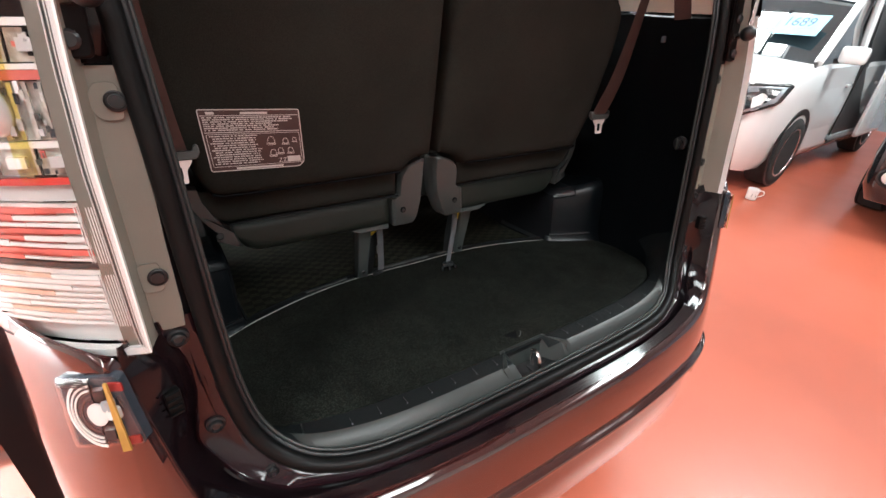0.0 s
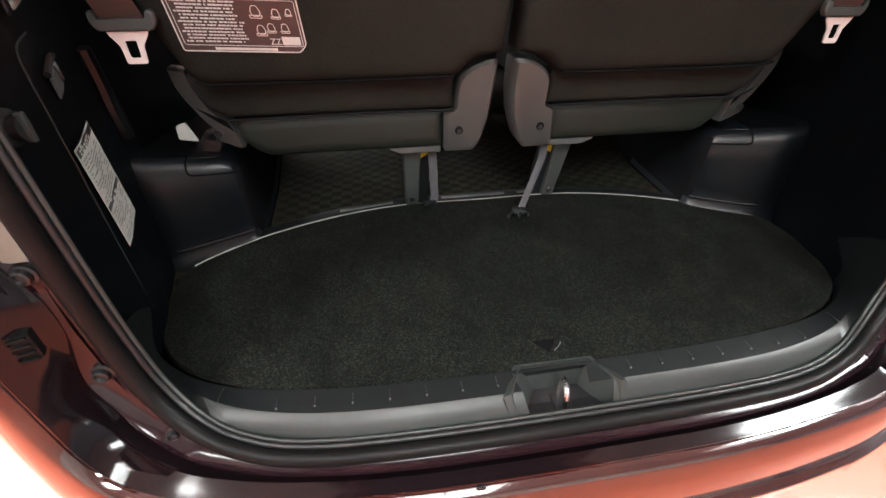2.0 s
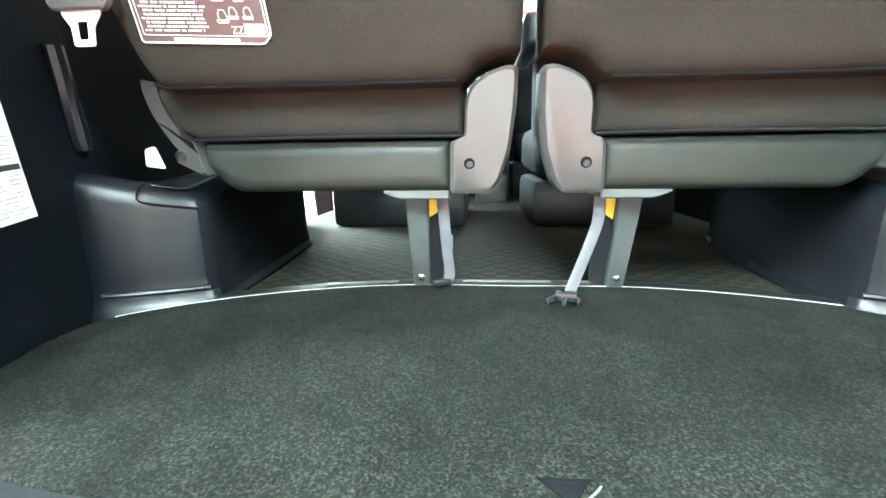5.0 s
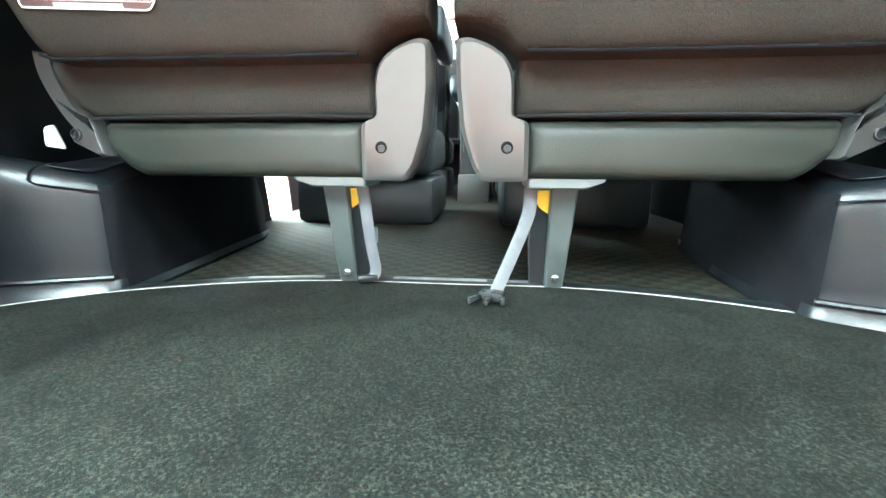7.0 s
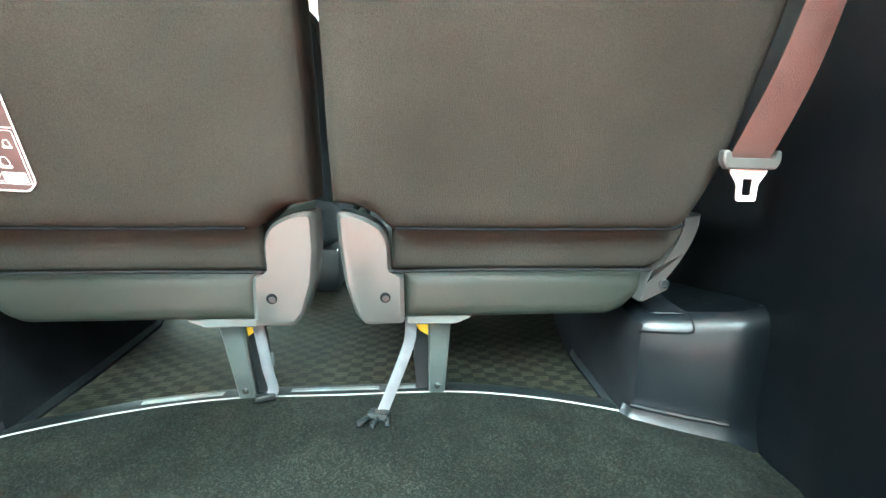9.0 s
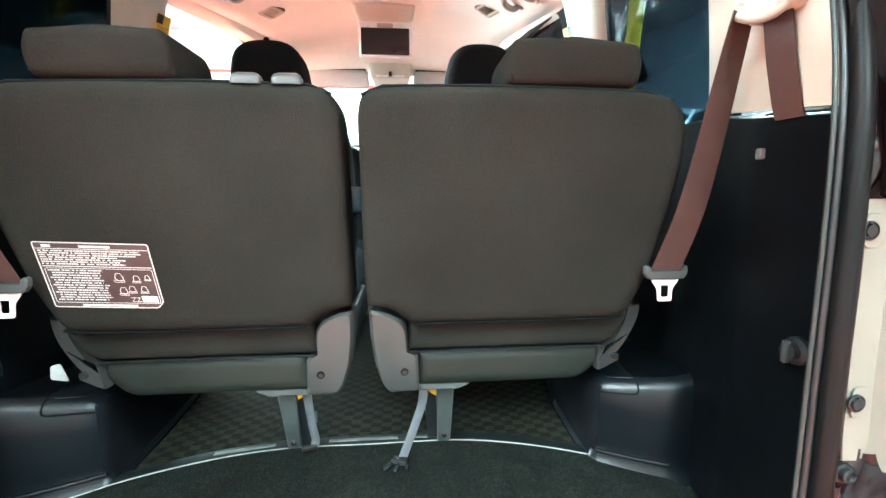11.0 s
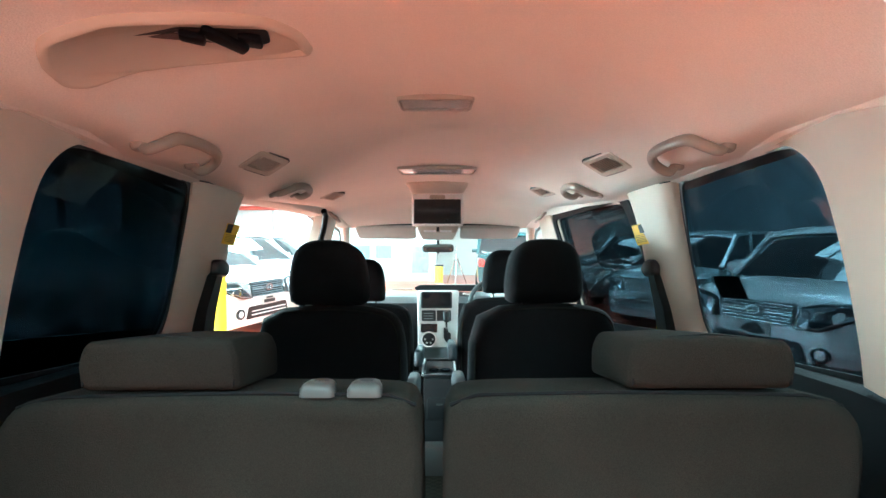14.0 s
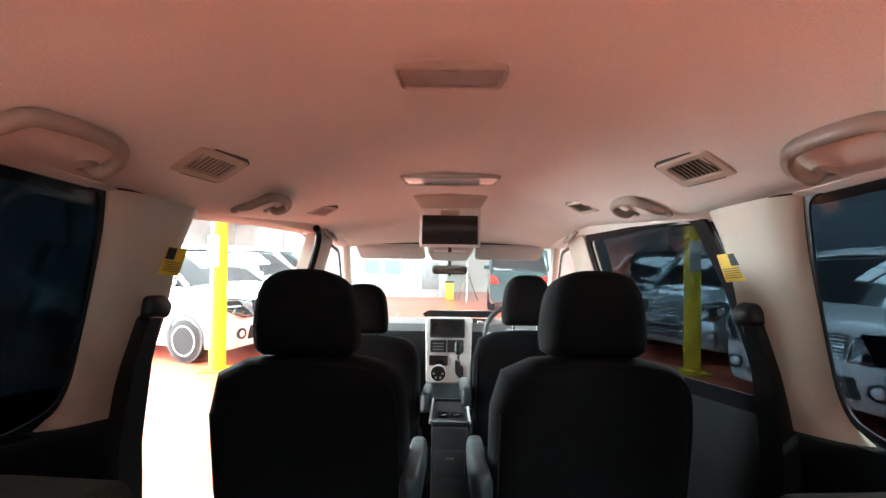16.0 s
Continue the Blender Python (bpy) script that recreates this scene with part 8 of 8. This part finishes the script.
        o = rounded([(0.40, 0.665), (0.62, 0.67), (0.82, 0.80), (0.845, 0.955), (0.62, 0.94), (0.42, 0.885)], 0.025, 4)
        k = half / 0.84
        hq = lambda u, v, w: Vector((s * (u * k * 1.025 + w * 0.4), -0.050 + max(0, u - 0.64) ** 2 * 6.0 + (v - 0.70) * 0.26 - w, v))
        pillow(b, o, hq, [(0, -0.12), (0, 0.004), (0.006, 0.008)])
        hl = part("headlamp", b, M_CARGLASS, t, "clear headlamp with chrome inside", smooth=50)
        b = B()
        pillow(b, inset2d(o, 0.020), lambda u, v, w: hq(u, v, w + 0.0095), [(0, 0), (0.004, 0.003)])
        part("reflector", b, M_HEADLAMP, hl, smooth=50)
        for uu in (0.49, 0.60):
            b = B()
            turned(b, [(0.050, 0.0), (0.052, -0.008), (0.042, -0.010), (0.024, -0.004), (0.001, -0.012)], tuple(hq(uu, 0.80 + (uu - 0.47) * 0.2, 0.013)), "y", 18)
            part("projector", b, M_LENS, hl)
        b = B()
        turned(b, [(0.075, 0.10), (0.078, -0.005), (0.062, -0.008), (0.056, 0.006), (0.001, 0.004)], (s * 0.62 * k, -0.022, 0.44), "y", 20)
        fg = part("fog_lamp", b, M_BLACK, t)
        b = B()
        turned(b, [(0.05, -0.002), (0.001, -0.010)], (s * 0.62 * k, -0.022, 0.44), "y", 18)
        part("lens", b, M_CHROME, fg)
        wheel(t, s * (half - 0.078), 0.80, wr, 0.21, rim, s, spokes)
        wheel(t, s * (half - 0.078), length - 0.86, wr, 0.21, rim, s, spokes)
        for yy in (0.80, length - 0.86):
            b = B()
            turned(b, [(wr + 0.034, 0.0), (wr + 0.034, s * 0.010), (wr - 0.02, s * 0.010), (wr - 0.02, 0.0)], (s * (half + 0.006), yy, wr + 0.036), "x", 36)
            part("wheel_arch", b, M_BLACK, t)
    # grille
    gq = lambda u, v, w: Vector((u, -0.012 + (v - 0.68) * 0.20 + abs(u) ** 2 * 0.06 - w, v))
    b = B()
    plate(b, rounded([(-0.37, 0.675), (0.37, 0.675), (0.40, 0.905), (-0.40, 0.905)], 0.02, 3), gq, 0.012)
    gr = part("grille", b, M_BLACK, t, "black grille with chrome slats")
    for i in range(7):
        z = 0.682 + i * 0.0325
        b = B()
        plate(b, [(-0.365, z), (0.365, z), (0.37, z + (0.022 if i == 3 else 0.012)), (-0.37, z + (0.022 if i == 3 else 0.012))], lambda u, v, w: gq(u, v, w + 0.010), 0.010)
        part("slat", b, M_GRILLE, gr)
    b = B()
    ring_frame(b, [(0.075 * math.cos(i * math.pi / 12), 0.80 + 0.052 * math.sin(i * math.pi / 12)) for i in range(24)], [(0.058 * math.cos(i * math.pi / 12), 0.80 + 0.036 * math.sin(i * math.pi / 12)) for i in range(24)],
               lambda u, v, w: Vector((u, -0.016 - w, v)), 0.014)
    part("badge_ring", b, M_GRILLE, gr)
    b = B()
    plate(b, rounded([(-0.50, 0.34), (0.50, 0.34), (0.44, 0.53), (-0.44, 0.53)], 0.03, 3), lambda u, v, w: Vector((u, -0.012 + abs(u) ** 2 * 0.05 - w + 0.004, v)), 0.012)
    low = part("lower_intake", b, M_BLACK, t, "black lower air intake")
    for z in (0.40, 0.455):
        b = B()
        box(b, (0, -0.026, z), (0.80, 0.012, 0.018), 0.004)
        part("intake_bar", b, paint, low)
    b = B()
    box(b, (0, -0.020, 0.595), (0.34, 0.014, 0.14), 0.006)
    pl = part("number_plate", b, M_WHITE_PAPER, t, "plain white number plate with dark bars")
    for z, w in ((0.632, 0.16), (0.580, 0.26)):
        b = B()
        box(b, (0, -0.029, z), (w, 0.004, 0.03 if z > 0.62 else 0.055))
        part("plate_bar", b, M_PRINT_BLACK, pl)
    for s in (-0.3, 0.25):
        b = B()
        tube(b, [(s, 0.80, 1.115), (s + 0.32, 0.90, 1.165)], 0.008, 6)
        part("wiper", b, M_BLACK, t)
    return t


def heading(x, y, dx, dy):
    """A van whose nose stands at (x, y) and points along (dx, dy)."""
    a = math.atan2(-dx, dy) + math.pi
    return Matrix.Translation((x, y, 0)) @ Matrix.Rotation(a, 4, "Z")


van("parked_van", "white van parked nose-on beside the windows", heading(3.48, 4.70, -0.93, -0.37), M_WPAINT)
van("parked_van", "pale silver van parked behind another van", heading(3.50, 7.20, -0.85, -0.53), M_SPAINT)
van("parked_van", "white van parked beyond a yellow post", heading(4.7, 12.4, -0.85, -0.53), M_WPAINT)
van("parked_van", "black van parked beyond the white ones", heading(3.75, 9.75, -0.85, -0.53), M_KPAINT, rim=M_RIM_DARK)
van("parked_van", "bright white van seen through the open door, with alloy wheels", heading(-2.80, 7.05, 0.95, -0.30), M_WPAINT)
van("parked_van", "white van parked farther along the open side", heading(-3.1, 9.7, 0.95, -0.30), M_WPAINT)
V1 = van("parked_van", "white van with an open sliding door and black wheels", heading(3.48, 2.12, -1.0, -0.055), M_WPAINT, rim=M_RIM_DARK, group="parked vans", spokes=10, wr=0.33)
van("parked_van", "glossy black car at the edge of the aisle", heading(3.85, -0.16, -1.0, 0.0), M_KPAINT, rim=M_RIM_DARK, height=1.5)
SUV = van("parked_van", "dark teal van seen from behind with red tail lamps", heading(2.35, 16.6, 0.10, 1.0), M_TPAINT, height=1.85)
for _s in (1, -1):
    _b = B()
    pillow(_b, rounded([(0.52, 0.80), (0.76, 0.80), (0.80, 1.06), (0.60, 1.00)], 0.03, 3), lambda u, v, w: Vector((_s * u, 4.47 + w, v)), [(0, 0), (0, 0.04), (0.01, 0.05)])
    part("rear_lamp", _b, M_RED_LAMP, SUV, "red tail lamp", smooth=50)
van("parked_van", "white van parked by the far wall", heading(-3.6, 12.3, 0.95, -0.30), M_WPAINT)

# office cabin, yellow box and tripod by the far end of the aisle
_t = thing("office_cabin", "white panelled site office with two blue-grey windows", "office cabin", (-2.2, 16.6, 0), I4)
_b = B()
box(_b, (-2.4, 17.4, 1.35), (4.6, 2.4, 2.7), 0.02)
part("wall", _b, M_WPANEL, _t)
for _x in (-2.9, -2.1):
    _b = B()
    box(_b, (_x, 16.19, 1.12), (0.70, 0.03, 0.62), 0.01)
    _w = part("window", _b, M_LAMP_WHITE, _t, "white window frame")
    _b = B()
    box(_b, (_x, 16.172, 1.12), (0.60, 0.012, 0.52))
    part("pane", _b, M_BLUEPRINT, _w, "pale blue pane")
for _x in (-4.1, -3.4, -1.55, -0.95, -0.35):
    _b = B()
    box(_b, (_x, 16.19, 1.35), (0.03, 0.03, 2.68))
    part("panel_joint", _b, M_SILVER, _t)
_b = B()
box(_b, (-0.72, 16.18, 0.82), (0.62, 0.05, 1.0), 0.01)
part("dark_board", _b, M_DASH, _t, "grey notice board")
_t = thing("yellow_box", "yellow plastic utility box on the hall floor", "box", (0.0, 15.6, 0), I4)
_b = B()
box(_b, (0.0, 15.6, 0.30), (0.30, 0.26, 0.60), 0.02)
part("case", _b, M_YPOLE, _t)
_b = B()
box(_b, (0.0, 15.6, 0.63), (0.33, 0.29, 0.06), 0.015)
part("lid", _b, M_BLACK, _t, "black lid")
_t = thing("tripod", "folding steel tripod stand on the hall floor", "tripod", (0.62, 15.2, 0), I4)
for _k in range(3):
    _a = 2.1 * _k + 0.4
    _b = B()
    tube(_b, [(0.62, 15.2, 1.0), (0.62 + 0.40 * math.cos(_a), 15.2 + 0.40 * math.sin(_a), 0.0)], 0.018, 8)
    part("leg", _b, M_STEEL, _t)
_b = B()
tube(_b, [(0.62, 15.2, 0.9), (0.62, 15.2, 1.35)], 0.016, 8)
part("column", _b, M_STEEL, _t)

# red fire box and conduit on the east wall
_t = thing("fire_box", "red fire hose cabinet on the grey block wall", "fire cabinet", (9.4, 9.8, 2.5), I4)
_b = B()
box(_b, (9.42, 9.3, 3.2), (0.16, 0.70, 0.80), 0.02)
_k = part("case", _b, M_RED_LAMP, _t)
_b = B()
box(_b, (9.335, 9.3, 3.2), (0.012, 0.60, 0.70), 0.006)
part("door", _b, M_RED_LAMP, _k)
_b = B()
box(_b, (9.325, 9.55, 3.2), (0.02, 0.03, 0.12), 0.005)
part("pull", _b, M_STEEL, _k)

# mug on the floor
_t = thing("mug", "white glazed mug standing on the red floor", "mug", (3.72, 1.21, 0), I4)
_b = B()
turned(_b, [(0.001, 0.004), (0.036, 0.002), (0.042, 0.006), (0.047, 0.10), (0.044, 0.101), (0.039, 0.012), (0.001, 0.010)], (3.72, 1.21, 0), "z", 28)
part("cup", _b, M_CERAMIC, _t, smooth=50)
_b = B()
tube(_b, smooth_path([(3.755, 1.18, 0.085), (3.785, 1.155, 0.08), (3.79, 1.15, 0.05), (3.758, 1.178, 0.025)], 4), 0.006, 8)
part("handle", _b, M_CERAMIC, _t, smooth=60)
_b = B()
plate(_b, [(-0.02, 0.035), (0.02, 0.035), (0.012, 0.075), (-0.012, 0.075)], lambda u, v, w: Vector((3.72 - 0.0455 * math.cos(u / 0.046 + 0.7), 1.21 - 0.0455 * math.sin(u / 0.046 + 0.7), v)), 0.002)
part("print_patch", _b, M_DASH, _t)

# open sliding door and price card of the white van in the aisle
_b = B()
plate(_b, rounded([(1.97, 0.30), (2.98, 0.30), (2.98, 1.60), (2.06, 1.62), (1.98, 1.10)], 0.04, 3), lambda u, v, w: Vector((0.850 - max(0, v - 1.1) * 0.19 + w, u, v)), 0.012)
_k = part("door_opening", _b, M_BLACK, V1, "dark open doorway")
_b = B()
box(_b, (0.80, 2.45, 0.36), (0.16, 0.96, 0.06), 0.01)
part("step", _b, M_DASH, _k, "grey step plate")
_b = B()
pillow(_b, rounded([(2.55, 0.32), (3.60, 0.32), (3.60, 1.62), (2.62, 1.62), (2.52, 1.05)], 0.06, 4), lambda u, v, w: Vector((0.925 + w - max(0, v - 1.1) * 0.19, u, v)), [(0.01, 0), (0, 0.008), (0, 0.030), (0.01, 0.038)])
_d = part("open_sliding_door", _b, M_WPAINT, V1, "white sliding door slid back", smooth=50)
_b = B()
plate(_b, rounded([(2.72, 1.12), (3.50, 1.12), (3.50, 1.54), (2.78, 1.54)], 0.05, 3), lambda u, v, w: Vector((0.962 + w - max(0, v - 1.1) * 0.19, u, v)), 0.006)
part("pane", _b, M_CARGLASS, _d)
_cardq = lambda u, v, w: Vector((u, 0.80 + 0.72 * v, 1.115 + 0.545 * v + 0.03)) + Vector((0, -0.60, 0.80)) * (w + 0.02)
_b = B()
plate(_b, [(0.255, 0.26), (0.64, 0.26), (0.64, 0.57), (0.255, 0.57)], _cardq, 0.004)
_c = part("price_card", _b, M_BLUEPRINT, V1, "pale blue price card behind the windscreen")
_cu = bpy.data.curves.new("price_digits", "FONT")
_cu.body, _cu.size = "1689", 0.125
_dg = new("price_digits", _cu)
_me = bpy.data.meshes.new_from_object(_dg.evaluated_get(bpy.context.evaluated_depsgraph_get()))
bpy.data.objects.remove(_dg)
_b = B()
_b.from_mesh(_me)
for _v in _b.verts:
    _v.co = _cardq(0.315 + _v.co.x, 0.39 + _v.co.y * 1.5, 0.006)
part("price_digits", _b, M_INK, _c, "dark blue digits", smooth=0)
